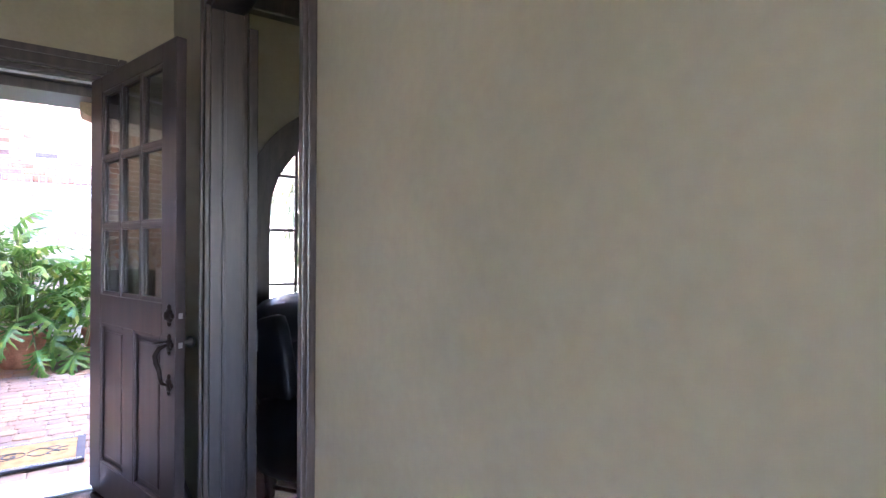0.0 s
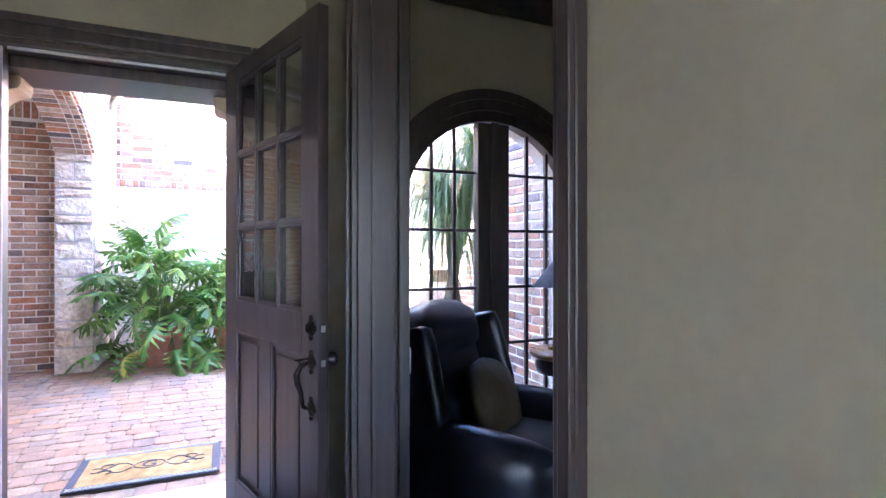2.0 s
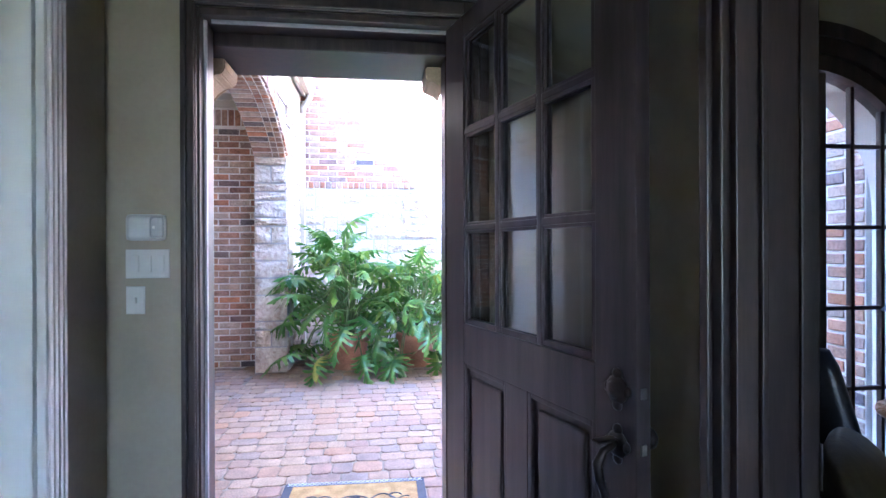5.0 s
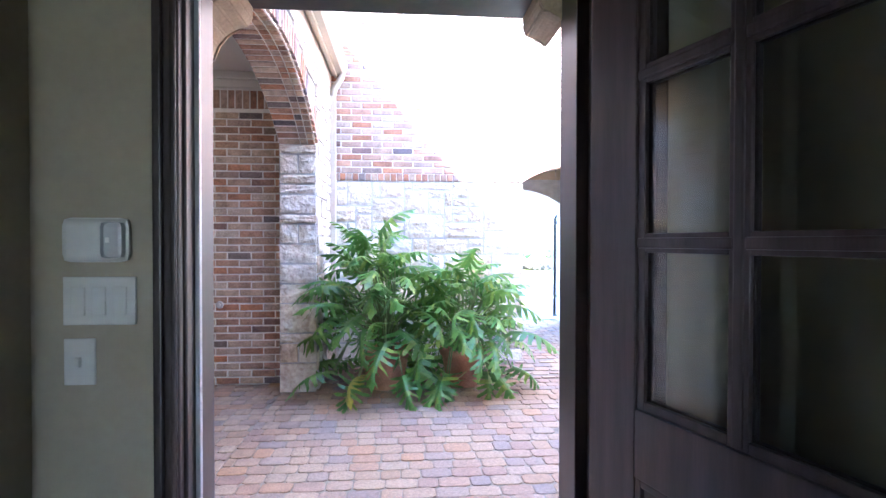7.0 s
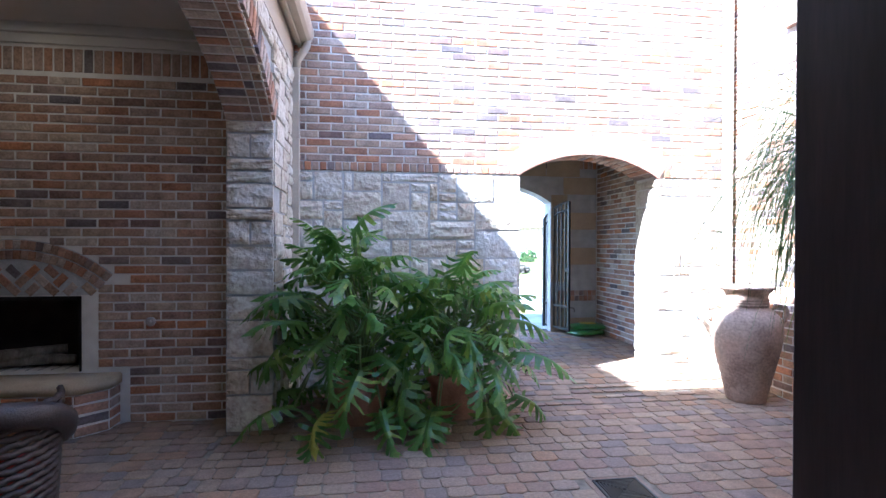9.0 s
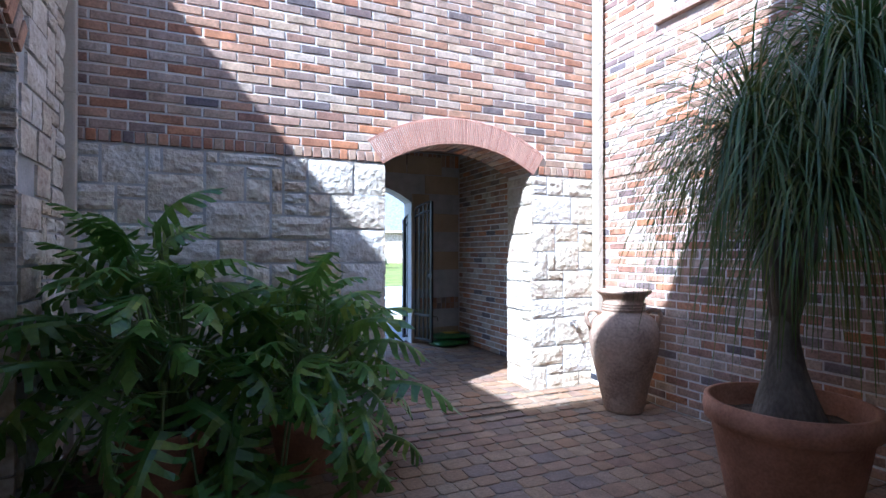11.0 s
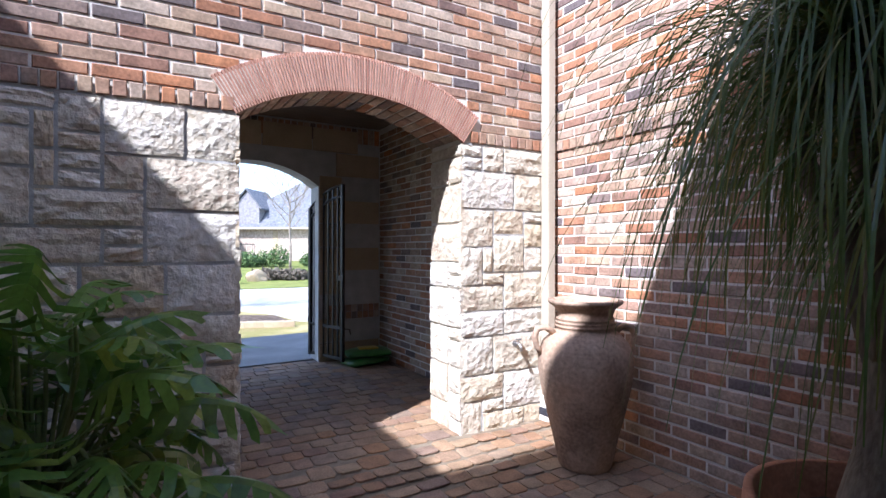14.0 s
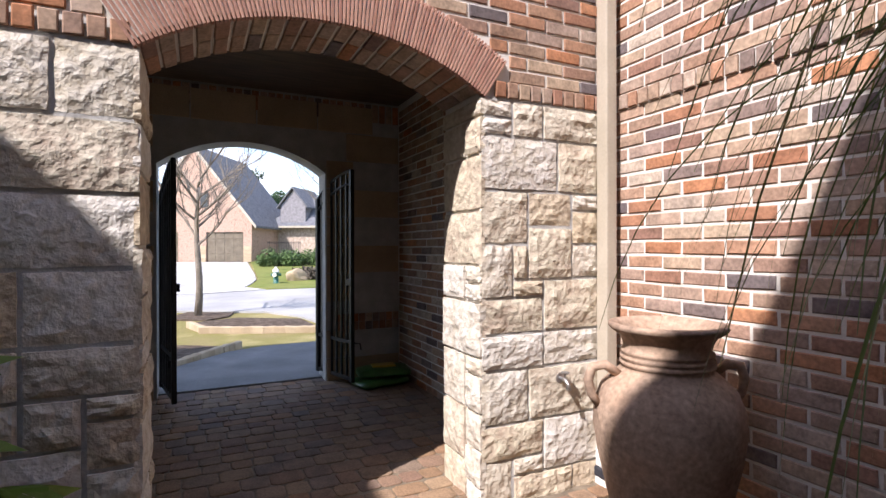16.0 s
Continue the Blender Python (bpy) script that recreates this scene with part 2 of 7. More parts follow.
def part(name, bm, material, parent, label="", smooth=False):
    ob = put_mesh(name, bm, material, parent, smooth)
    if label:
        ob["label"] = label
    return ob


def thing(name, label, category, at=None, group="", kind=""):
    ob = new(name)
    if at is not None:
        ob.matrix_basis = at
    return tagged(ob, label, category, group, kind)


def add_box(bm, x0, x1, y0, y1, z0, z1, bevel=0.0, m=None):
    geo = bmesh.ops.create_cube(bm, size=1.0, matrix=Matrix.Translation(((x0 + x1) / 2, (y0 + y1) / 2, (z0 + z1) / 2)) @ Matrix.Diagonal((x1 - x0, y1 - y0, z1 - z0, 1)))
    vs = geo["verts"]
    if bevel:
        es = list({e for v in vs for e in v.link_edges})
        r = bmesh.ops.bevel(bm, geom=es, offset=bevel, segments=2, affect="EDGES", profile=0.6)
        vs = list({v for f in r["faces"] for v in f.verts} | {v for v in vs if v.is_valid})
    if m is not None:
        bmesh.ops.transform(bm, matrix=m, verts=vs)
    return bm


def box(x0, x1, y0, y1, z0, z1, bevel=0.0, m=None):
    return add_box(bmesh.new(), x0, x1, y0, y1, z0, z1, bevel, m)


def boxes(rows, bevel=0.0):
    bm = bmesh.new()
    for r in rows:
        add_box(bm, *r, bevel)
    return bm


def add_tube(bm, pts, radius, sides=8, closed=False):
    """A tube along points; radius is a number or one for each point."""
    pts = [Vector(p) for p in pts]
    n = len(pts)
    rad = radius if isinstance(radius, (list, tuple)) else [radius] * n
    rings, side = [], None
    for i, p in enumerate(pts):
        a = pts[(i - 1) % n] if (closed or i) else p
        b = pts[(i + 1) % n] if (closed or i < n - 1) else p
        d = (b - a).normalized()
        if side is None:
            side = d.orthogonal().normalized()
        side = (side - d * side.dot(d)).normalized()
        up = d.cross(side)
        rings.append([bm.verts.new(p + (side * math.cos(k * math.tau / sides) + up * math.sin(k * math.tau / sides)) * rad[i]) for k in range(sides)])
    for i in range(n if closed else n - 1):
        a, b = rings[i], rings[(i + 1) % n]
        for k in range(sides):
            bm.faces.new((a[k], a[(k + 1) % sides], b[(k + 1) % sides], b[k]))
    if not closed:
        bm.faces.new(rings[0][::-1])
        bm.faces.new(rings[-1])
    return bm


def tube(pts, radius, sides=8, closed=False):
    return add_tube(bmesh.new(), pts, radius, sides, closed)


def lathe(profile, sides=40, m=None):
    """A turned shape from (radius, height) pairs."""
    bm = bmesh.new()
    rings = []
    for r, z in profile:
        rings.append([bm.verts.new((r * math.cos(k * math.tau / sides), r * math.sin(k * math.tau / sides), z)) for k in range(sides)] if r > 1e-5 else [bm.verts.new((0, 0, z))])
    for a, b in zip(rings, rings[1:]):
        for k in range(sides):
            j = (k + 1) % sides
            if len(a) == 1 and len(b) == 1:
                continue
            if len(a) == 1:
                bm.faces.new((a[0], b[j], b[k]))
            elif len(b) == 1:
                bm.faces.new((a[k], a[j], b[0]))
            else:
                bm.faces.new((a[k], a[j], b[j], b[k]))
    if m is not None:
        bmesh.ops.transform(bm, matrix=m, verts=bm.verts)
    return bm


def prism(outline, axis, a, b, bevel=0.0):
    """An outline of (u, v) pushed from a to b along an axis: 'x' takes (y, z), 'y' takes (x, z), 'z' takes (x, y)."""
    bm = bmesh.new()
    at3 = {"x": lambda u, v, w: (w, u, v), "y": lambda u, v, w: (u, w, v), "z": lambda u, v, w: (u, v, w)}[axis]
    low = [bm.verts.new(at3(u, v, a)) for u, v in outline]
    high = [bm.verts.new(at3(u, v, b)) for u, v in outline]
    bm.faces.new(low)
    bm.faces.new(high[::-1])
    for i in range(len(low)):
        j = (i + 1) % len(low)
        bm.faces.new((low[i], high[i], high[j], low[j]))
    if bevel:
        bmesh.ops.bevel(bm, geom=list(bm.edges), offset=bevel, segments=2, affect="EDGES")
    return bm


def arc(c, z, half, rise, n=24):
    """Points of a segmental arch from c - half to c + half, springing at z."""
    r = (half * half + rise * rise) / (2 * rise)
    top = math.asin(min(1.0, half / r)) if rise < half else math.pi - math.asin(min(1.0, half / r))
    return [(c + r * math.sin(a), z + rise - r + r * math.cos(a)) for a in [top * (2 * i / n - 1) for i in range(n + 1)]]


def structure(name, bm, material, label="", category="", smooth=False):
    return tagged(put_mesh(name, bm, material, None, smooth), label, category, kind="structure")


def ground_z(x, y):
    """The height of the ground: level in the courtyard, a little higher in the passage, level at the street, rising beyond it."""
    if y < 8.2:
        return 0.0
    if y < 9.0:
        return 0.065 * (y - 8.2) / 0.8
    if y < 12.3:
        return 0.065
    s = (x - 1.379) * 0.4688 + (y - 6.339) * 0.8833
    return 0.065 * max(0.0, min(1.0, (8.0 - s) / 2.4)) + 0.5 * max(0.0, min(1.0, (s - 20.0) / 20.0))


# ---- piece makers ----
def brick_data(name, lx, ly, lz, material, jitter=0.0, round_=0.006, seed=0):
    """A block centred at its back middle: x along the wall, y out of it, z up, with softened front edges."""
    rnd = random.Random(seed)
    j = lambda: rnd.uniform(-jitter, jitter)
    vs, fs = [], []
    x, z, r = lx / 2, lz / 2, round_
    back = [(-x + j(), 0, -z + j()), (x + j(), 0, -z + j()), (x + j(), 0, z + j()), (-x + j(), 0, z + j())]
    mid = [(a, ly - r, c) for a, _, c in back]
    front = [(a - math.copysign(r, a), ly + j() * 0.5, c - math.copysign(r, c)) for a, _, c in back]
    vs = back + mid + front
    for k in range(4):
        q = (k + 1) % 4
        fs += [(k, q, 4 + q, 4 + k), (4 + k, 4 + q, 8 + q, 8 + k)]
    fs.append((8, 9, 10, 11))
    me = bpy.data.meshes.new(name)
    me.from_pydata(vs, [], fs)
    me.materials.append(material)
    return me


def joined_pieces(name, items, material, parent, label):
    """Many small pieces as one mesh of kind stuff. items: (mesh, matrix)."""
    vs, fs, n = [], [], 0
    cache = {}
    for me, m in items:
        if me.name not in cache:
            cache[me.name] = ([v.co.copy() for v in me.vertices], [tuple(p.vertices) for p in me.polygons])
        a, b = cache[me.name]
        vs += [tuple(m @ v) for v in a]
        fs += [tuple(i + n for i in f) for f in b]
        n += len(a)
    me = bpy.data.meshes.new(name)
    me.from_pydata(vs, [], fs)
    me.materials.append(material)
    ob = new(name, me)
    ob.parent = parent
    return tagged(ob, label, kind="stuff")


def lay(name, items, material, parent, near, label, limit=300):
    """The nearest pieces as objects of their own, the rest joined."""
    items = sorted(items, key=lambda it: (it[1].translation - Vector(near)).length)
    for me, m in items[:limit]:
        ob = new(name, me)
        ob.parent = parent
        ob.matrix_basis = m
    if items[limit:]:
        joined_pieces(name + "_rest", items[limit:], material, parent, label)


def wall_matrix(origin, facing):
    """Local x along the wall, y out of it, z up. facing: the way the wall looks, as a unit step in the plan."""
    out = Vector((*facing, 0))
    along = out.cross(Vector((0, 0, 1)))
    return Matrix((( along.x, out.x, 0, origin[0]), (along.y, out.y, 0, origin[1]), (0, 0, 1, origin[2]), (0, 0, 0, 1)))


COURSE, LONG = 0.0795, 0.252
BRICKS = [brick_data("brick_full", LONG - 0.014, 0.007, COURSE - 0.0145, BRICK, 0.0022, 0.005, k) for k in range(6)]
HALF_BRICKS = [brick_data("brick_half", LONG / 2 - 0.014, 0.007, COURSE - 0.0145, BRICK, 0.002, 0.005, k) for k in range(3)]
ROWLOCKS = [brick_data("brick_end", 0.066, 0.016, 0.086, BRICK, 0.002, 0.005, k) for k in range(4)]
SOLDIERS = [brick_data("brick_soldier", 0.064, 0.007, 0.193, BRICK, 0.002, 0.005, k) for k in range(4)]


def brick_field(frame_m, width, z0, z1, free, rnd):
    """Running-bond bricks over a wall's face; free(u, z) tells where the wall has brick."""
    items, row, z = [], 0, z0 + COURSE / 2
    while z + COURSE / 2 <= z1 + 0.02:
        u = LONG / 2 if row % 2 == 0 else LONG
        if row % 2 and free(LONG / 4, z):
            items.append((rnd.choice(HALF_BRICKS), frame_m @ pose(LONG / 4, 0, z)))
        while u < width:
            lo, hi = free(u - LONG * 0.46, z), free(u + LONG * 0.46, z)
            fits = u + LONG / 2 <= width + 0.005
            if lo and hi and fits:
                items.append((rnd.choice(BRICKS), frame_m @ pose(u + rnd.uniform(-0.002, 0.002), rnd.uniform(-0.002, 0.003), z + rnd.uniform(-0.0015, 0.0015), 0, rnd.uniform(-0.5, 0.5), 0)))
            elif lo and free(u - LONG * 0.03, z):
                items.append((rnd.choice(HALF_BRICKS), frame_m @ pose(u - LONG / 4, 0, z)))
            elif hi and fits and free(u + LONG * 0.03, z):
                items.append((rnd.choice(HALF_BRICKS), frame_m @ pose(u + LONG / 4, 0, z)))
            u += LONG
        z += COURSE
        row += 1
    return items


def stone_data(name, seed, material):
    """A rough-faced stone of unit width and height, 1 deep, with a broken front."""
    rnd = random.Random(seed)
    nu, nv = 7, 6
    vs, fs = [], []
    off = Vector((rnd.uniform(0, 50), rnd.uniform(0, 50), rnd.uniform(0, 50)))
    for j in range(nv + 1):
        for i in range(nu + 1):
            u, v = i / nu - 0.5, j / nv - 0.5
            edge = min(i, nu - i, j, nv - j)
            h = 0.66 if edge == 0 else (0.9 if edge == 1 else 1.0)
            h += 0.38 * noise.noise(Vector((u * 3.1, v * 3.1, 0)) + off) * (0.35 if edge == 0 else 1) + rnd.uniform(-0.07, 0.07)
            w = 0.022 if edge == 0 else 0.03
            vs.append((u + w * noise.noise(Vector((u * 4, v * 4, 9)) + off), h, v + w * 1.3 * noise.noise(Vector((u * 4, v * 4, 19)) + off)))
    for j in range(nv):
        for i in range(nu):
            a = j * (nu + 1) + i
            fs.append((a, a + 1, a + nu + 2, a + nu + 1))
    rim = [i for i in range(nu + 1)] + [j * (nu + 1) + nu for j in range(1, nv + 1)] + [nv * (nu + 1) + i for i in range(nu - 1, -1, -1)] + [j * (nu + 1) for j in range(nv - 1, 0, -1)]
    base = len(vs)
    for k in rim:
        x, _, z = vs[k]
        vs.append((x, -0.3, z))
    for k in range(len(rim)):
        q = (k + 1) % len(rim)
        fs.append((rim[q], rim[k], base + k, base + q))
    me = bpy.data.meshes.new(name)
    me.from_pydata(vs, [], fs)
    me.materials.append(material)
    return me


STONES = [stone_data("stone_block", 100 + k, STONE) for k in range(14)]


def stone_field(frame_m, width, height, rnd, cell=0.1, depth=0.03, gap=0.02, sizes=None, free=None):
    """Random-coursed stones over a rectangle, as (mesh, matrix)."""
    sizes = sizes or [(4, 2), (5, 3), (3, 3), (4, 3), (2, 2), (5, 2), (4, 2), (5, 3), (3, 2), (2, 1)]
    nu, nv = max(1, round(width / cell)), max(1, round(height / cell))
    cu, cv = width / nu, height / nv
    taken = [[False] * nu for _ in range(nv)]
    items = []
    for j in range(nv):
        for i in range(nu):
            if taken[j][i]:
                continue
            picks = sizes[:]
            rnd.shuffle(picks)
            for w, h in picks + [(2, 1), (1, 2), (1, 1)]:
                w, h = min(w, nu - i), min(h, nv - j)
                if nu - i - w == 1:
                    w += 1
                if all(not taken[j + b][i + a] for a in range(w) for b in range(h)):
                    break
            for a in range(w):
                for b in range(h):
                    taken[j + b][i + a] = True
            u, v = (i + w / 2) * cu, (j + h / 2) * cv
            if free and not free(u, v, w * cu / 2, h * cv / 2):
                continue
            sx = (w * cu - gap) * rnd.choice((1, -1))
            m = frame_m @ Matrix.Translation((u, 0, v)) @ Matrix.Diagonal((sx, depth * rnd.uniform(0.75, 1.3), h * cv - gap, 1))
            items.append((rnd.choice(STONES), m))
    return items


def lay_fitted(name, items, parent, near, label, limit=300):
    lay(name, items, STONE, parent, near, label, limit)


# ---- the plan, in metres ----
HALL_E, STUDY_W = 0.75, 0.885           # the wall between hall and study
FRONT_IN, FRONT_MID, FRONT_OUT = 3.86, 4.02, 4.20   # the front wall
DOOR_L, DOOR_R, DOOR_H = -0.703, 0.39, 2.44
PORCH_L, PORCH_R, LINTEL = -0.79, 0.415, 2.35
STUDY_Y0, STUDY_Y1 = 1.425, 2.66        # the study doorway
HALL_W = -1.04
BACK, BACK_IN = 9.0, 9.45               # the courtyard's far wall
EAST, WEST, WEST_IN = 3.88, -1.05, -1.41
ARCH_L, ARCH_R, SPRING, RISE = 1.335, 2.955, 2.32, 0.24
LEDGE = 2.343                           # middle of the brick headers over the limestone
PASS_E = 3.60
GATE_Y = 12.0
HEARTH_X, HEARTH_Y = -3.19, 8.30
WIN_X, WIN_R, WIN_SPRING, WIN_SILL = 2.01, 0.72, 1.65, 0.30
CEIL = 3.22

# ---- ground ----
bm = bmesh.new()
xs = [-900, -300, -100, -50, -30, -20, -14] + [-10 + 1.0 * i for i in range(10)] + [0.5 * i for i in range(0, 70)] + [36, 40, 46, 55, 70, 100, 300, 900]
ys = [-900, -300, -60, -20, -10, -4, 0, 4, 8.2] + [8.6 + 0.4 * i for i in range(10)] + [12.3, 12.32] + [12.7 + 0.5 * i for i in range(50)] + [40, 46, 60, 100, 300, 900, 2500]
grid = [[bm.verts.new((x, y, ground_z(x, y) - 0.05)) for x in xs] for y in ys]
for j in range(len(ys) - 1):
    for i in range(len(xs) - 1):
        bm.faces.new((grid[j][i], grid[j][i + 1], grid[j + 1][i + 1], grid[j + 1][i]))
structure("ground", bm, LAWN, "dry winter lawn, straw yellow with green patches", "lawn", smooth=True)

# ---- floors, ceilings and plain walls ----
structure("floor_hall", box(-6.0, 4.17, -5.0, FRONT_MID, -0.04, -0.012), FLOOR_WOOD, "dark polished wooden subfloor of the house", "floor")
structure("ceiling", boxes([(-6.0, HALL_E + 0.07, -5.0, FRONT_IN + 0.2, CEIL, CEIL + 0.1), (HALL_E + 0.07, 4.4, -5.0, FRONT_IN + 0.2, CEIL, CEIL + 0.1)]), CEILING_WHITE, "cream painted ceiling of hall and study", "ceiling")
structure("wall_hall_east", boxes([(HALL_E, STUDY_W, -5.0, STUDY_Y0, 0, CEIL), (HALL_E, STUDY_W, STUDY_Y1, FRONT_IN, 0, CEIL), (HALL_E, STUDY_W, STUDY_Y0, STUDY_Y1, 2.50, CEIL)]), PLASTER, "cream plaster wall between hall and study", "wall")
structure("wall_hall_west", boxes([(HALL_W - 0.14, HALL_W, 3.51, FRONT_IN, 0, CEIL), (HALL_W - 0.14, HALL_W, 2.10, 3.51, 2.45, CEIL), (HALL_W - 0.14, HALL_W, 0.9, 2.10, 0, CEIL), (HALL_W - 0.14, HALL_W, -5.0, 0.9, 2.6, CEIL)]), PLASTER, "cream plaster wall beside the front door", "wall")
# The openings in these two unseen walls are added for the fill lamps.
structure("wall_hall_south", boxes([(-6.0, -0.8, -5.15, -5.0, 0, CEIL), (0.2, 2.4, -5.15, -5.0, 0, CEIL), (2.8, 4.4, -5.15, -5.0, 0, CEIL), (-0.8, 0.2, -5.15, -5.0, 0, 0.5), (-0.8, 0.2, -5.15, -5.0, 2.6, CEIL), (2.4, 2.8, -5.15, -5.0, 0, 0.5), (2.4, 2.8, -5.15, -5.0, 2.6, CEIL)]), PLASTER, "cream plaster end wall with two added openings for fill lamps", "wall")
structure("wall_room_west", boxes([(-6.15, -6.0, -5.0, -3.2, 0, CEIL), (-6.15, -6.0, -2.6, FRONT_MID, 0, CEIL), (-6.15, -6.0, -3.2, -2.6, 0, 0.5), (-6.15, -6.0, -3.2, -2.6, 2.6, CEIL)]), PLASTER, "cream plaster wall with an added narrow opening for a fill lamp", "wall")
structure("wall_study_east", box(4.17, 4.4, -5.0, FRONT_IN, 0, CEIL), PLASTER, "cream plaster study wall", "wall")


def arched_wall(x0, x1, y0, y1, z0, z1, c, half, spring, rise, sill=None, n=28):
    """A wall along x with one arched opening through it."""
    bm = bmesh.new()
    add_box(bm, x0, c - half, y0, y1, z0, z1)
    add_box(bm, c + half, x1, y0, y1, z0, z1)
    if sill is not None:
        add_box(bm, c - half, c + half, y0, y1, z0, sill)
    pts = arc(c, spring, half, rise, n)
    for (ua, za), (ub, zb) in zip(pts, pts[1:]):
        v = [bm.verts.new(p) for p in ((ua, y0, za), (ub, y0, zb), (ub, y0, z1), (ua, y0, z1), (ua, y1, za), (ub, y1, zb), (ub, y1, z1), (ua, y1, z1))]
        for f in ((0, 1, 2, 3), (7, 6, 5, 4), (0, 4, 5, 1), (3, 2, 6, 7)):
            bm.faces.new([v[k] for k in f])
    bmesh.ops.remove_doubles(bm, verts=bm.verts, dist=1e-5)
    return bm


# inner leaf of the front wall: hall part with the door, study part with the arched window
structure("wall_front_hall", boxes([(-6.0, DOOR_L, FRONT_IN, FRONT_MID, 0, CEIL), (DOOR_R, HALL_E + 0.07, FRONT_IN, FRONT_MID, 0, CEIL), (DOOR_L, DOOR_R, FRONT_IN, FRONT_MID, DOOR_H, CEIL)]), PLASTER, "cream plaster wall around the front door", "wall")
structure("wall_front_study", arched_wall(HALL_E + 0.07, 4.4, FRONT_IN, FRONT_MID, 0, CEIL, WIN_X, WIN_R, WIN_SPRING, WIN_R * 0.999, WIN_SILL), PLASTER, "cream plaster study wall around the arched window", "wall")
# outer leaf
front_outer = structure("wall_front_outer", boxes([(-6.0, PORCH_L, FRONT_MID + 0.003, FRONT_OUT, -0.1, 7.6), (PORCH_R, HALL_E + 0.07, FRONT_MID + 0.003, FRONT_OUT, -0.1, 7.6), (PORCH_L, PORCH_R, FRONT_MID + 0.003, FRONT_OUT, LINTEL + 0.142, 7.6)]), STONE_MORTAR, "mortar bed of the stone house front", "wall")
front_outer_b = structure("wall_front_outer_east", arched_wall(HALL_E + 0.07, EAST, FRONT_MID + 0.003, FRONT_OUT, -0.1, 7.6, WIN_X, WIN_R, WIN_SPRING, WIN_R * 0.999, WIN_SILL), MORTAR, "brick house front with an arched window", "wall")
front_bay = structure("wall_front_bay", box(2.735, 3.2, FRONT_OUT + 0.04, 5.3, -0.1, 6.4), MORTAR, "brick return beside the arched study window", "wall")
structure("roof_south", boxes([(-6.2, 6.4, -6.0, 5.23, 7.6, 7.72)]), GUTTER_PAINT, "painted eaves of the two-storey house", "roof")
# Two unseen slabs, added to block direct sun from the hall and study.
structure("sun_block_south", box(-6.2, 6.4, -9.2, -5.16, 2.75, 2.9), GUTTER_PAINT, "unseen slab added to keep sun out of the south openings", "roof")
structure("sun_block_west", box(-9.6, -6.16, -5.2, 1.0, 2.75, 2.9), GUTTER_PAINT, "unseen slab added to keep sun out of the west opening", "roof")
# far wall of the courtyard with its arched passage
AC, AH = (ARCH_L + ARCH_R) / 2, (ARCH_R - ARCH_L) / 2
wall_back = structure("wall_back", arched_wall(-3.2, EAST, BACK, BACK_IN, -0.25, 6.5, AC, AH, SPRING, RISE), MORTAR, "courtyard wall of limestone below and brick above", "wall")
wall_east = structure("wall_east", boxes([(EAST, EAST + 0.3, FRONT_MID, 7.25, -0.1, 6.5), (EAST, EAST + 0.3, 8.15, BACK_IN, -0.1, 6.5), (EAST, EAST + 0.3, 7.25, 8.15, -0.1, 3.78), (EAST, EAST + 0.3, 7.25, 8.15, 5.1, 6.5)]), MORTAR, "tall courtyard wall of mottled red-brown brick", "wall")
# passage
wall_passage_e = structure("wall_passage_east", box(PASS_E, PASS_E + 0.3, BACK_IN, GATE_Y, -0.4, 3.2), MORTAR, "brick wall of the passage", "wall")
structure("wall_passage_west", box(0.75, 0.9, BACK_IN, GATE_Y, -0.4, 3.2), PLASTER, "plain cream wall of the passage", "wall")
structure("ceiling_passage", box(0.75, PASS_E + 0.3, BACK_IN, GATE_Y, 3.06, 3.16), mat("brown_boards", [(0.13, 0.095, 0.065), (0.18, 0.13, 0.09)], 3, 0.7, 0.2, stretch=(1, 8, 1)), "brown board passage ceiling", "ceiling")
GC, GH = 2.0, 0.78
wall_gate = structure("wall_gate", arched_wall(-7.5, PASS_E + 0.3, GATE_Y, GATE_Y + 0.32, -0.5, 6.3, GC, GH, 2.26, 0.26), STONE_MORTAR, "tan cast-stone wall with the arched gateway", "wall")
structure("roof_passage", boxes([(-1.6, 4.2, 9.2, GATE_Y + 0.5, 6.5, 6.6), (-3.2, 3.9, BACK_IN + 0.002, GATE_Y - 0.002, 3.6, 3.7)]), GUTTER_PAINT, "roof over the passage", "roof")
# loggia
LA, LH, LSPRING, LRISE = 6.35, 1.60, 2.54, 0.52


def arched_wall_y(x0, x1, y0, y1, z0, z1, c, half, spring, rise):
    bm = arched_wall(y0, y1, -x1, -x0, z0, z1, c, half, spring, rise)
    bmesh.ops.transform(bm, matrix=Matrix.Rotation(radians(90), 4, "Z"), verts=bm.verts)
    return bm


wall_loggia = structure("wall_loggia_arch", arched_wall_y(WEST_IN, WEST, FRONT_OUT, BACK, -0.1, 3.6, LA, LH, LSPRING, LRISE), STONE_MORTAR, "stone wall with the wide loggia arch", "wall")
wall_hearth = structure("wall_hearth", boxes([(-6.0, HEARTH_X - 0.52, HEARTH_Y, HEARTH_Y + 0.3, -0.1, 3.5), (HEARTH_X + 0.52, WEST_IN, HEARTH_Y, HEARTH_Y + 0.3, -0.1, 3.5), (HEARTH_X - 0.52, HEARTH_X + 0.52, HEARTH_Y, HEARTH_Y + 0.3, 1.09, 3.5), (HEARTH_X - 0.52, HEARTH_X + 0.52, HEARTH_Y, HEARTH_Y + 0.3, -0.1, 0.44)]), MORTAR, "brick loggia wall with a fireplace", "wall")
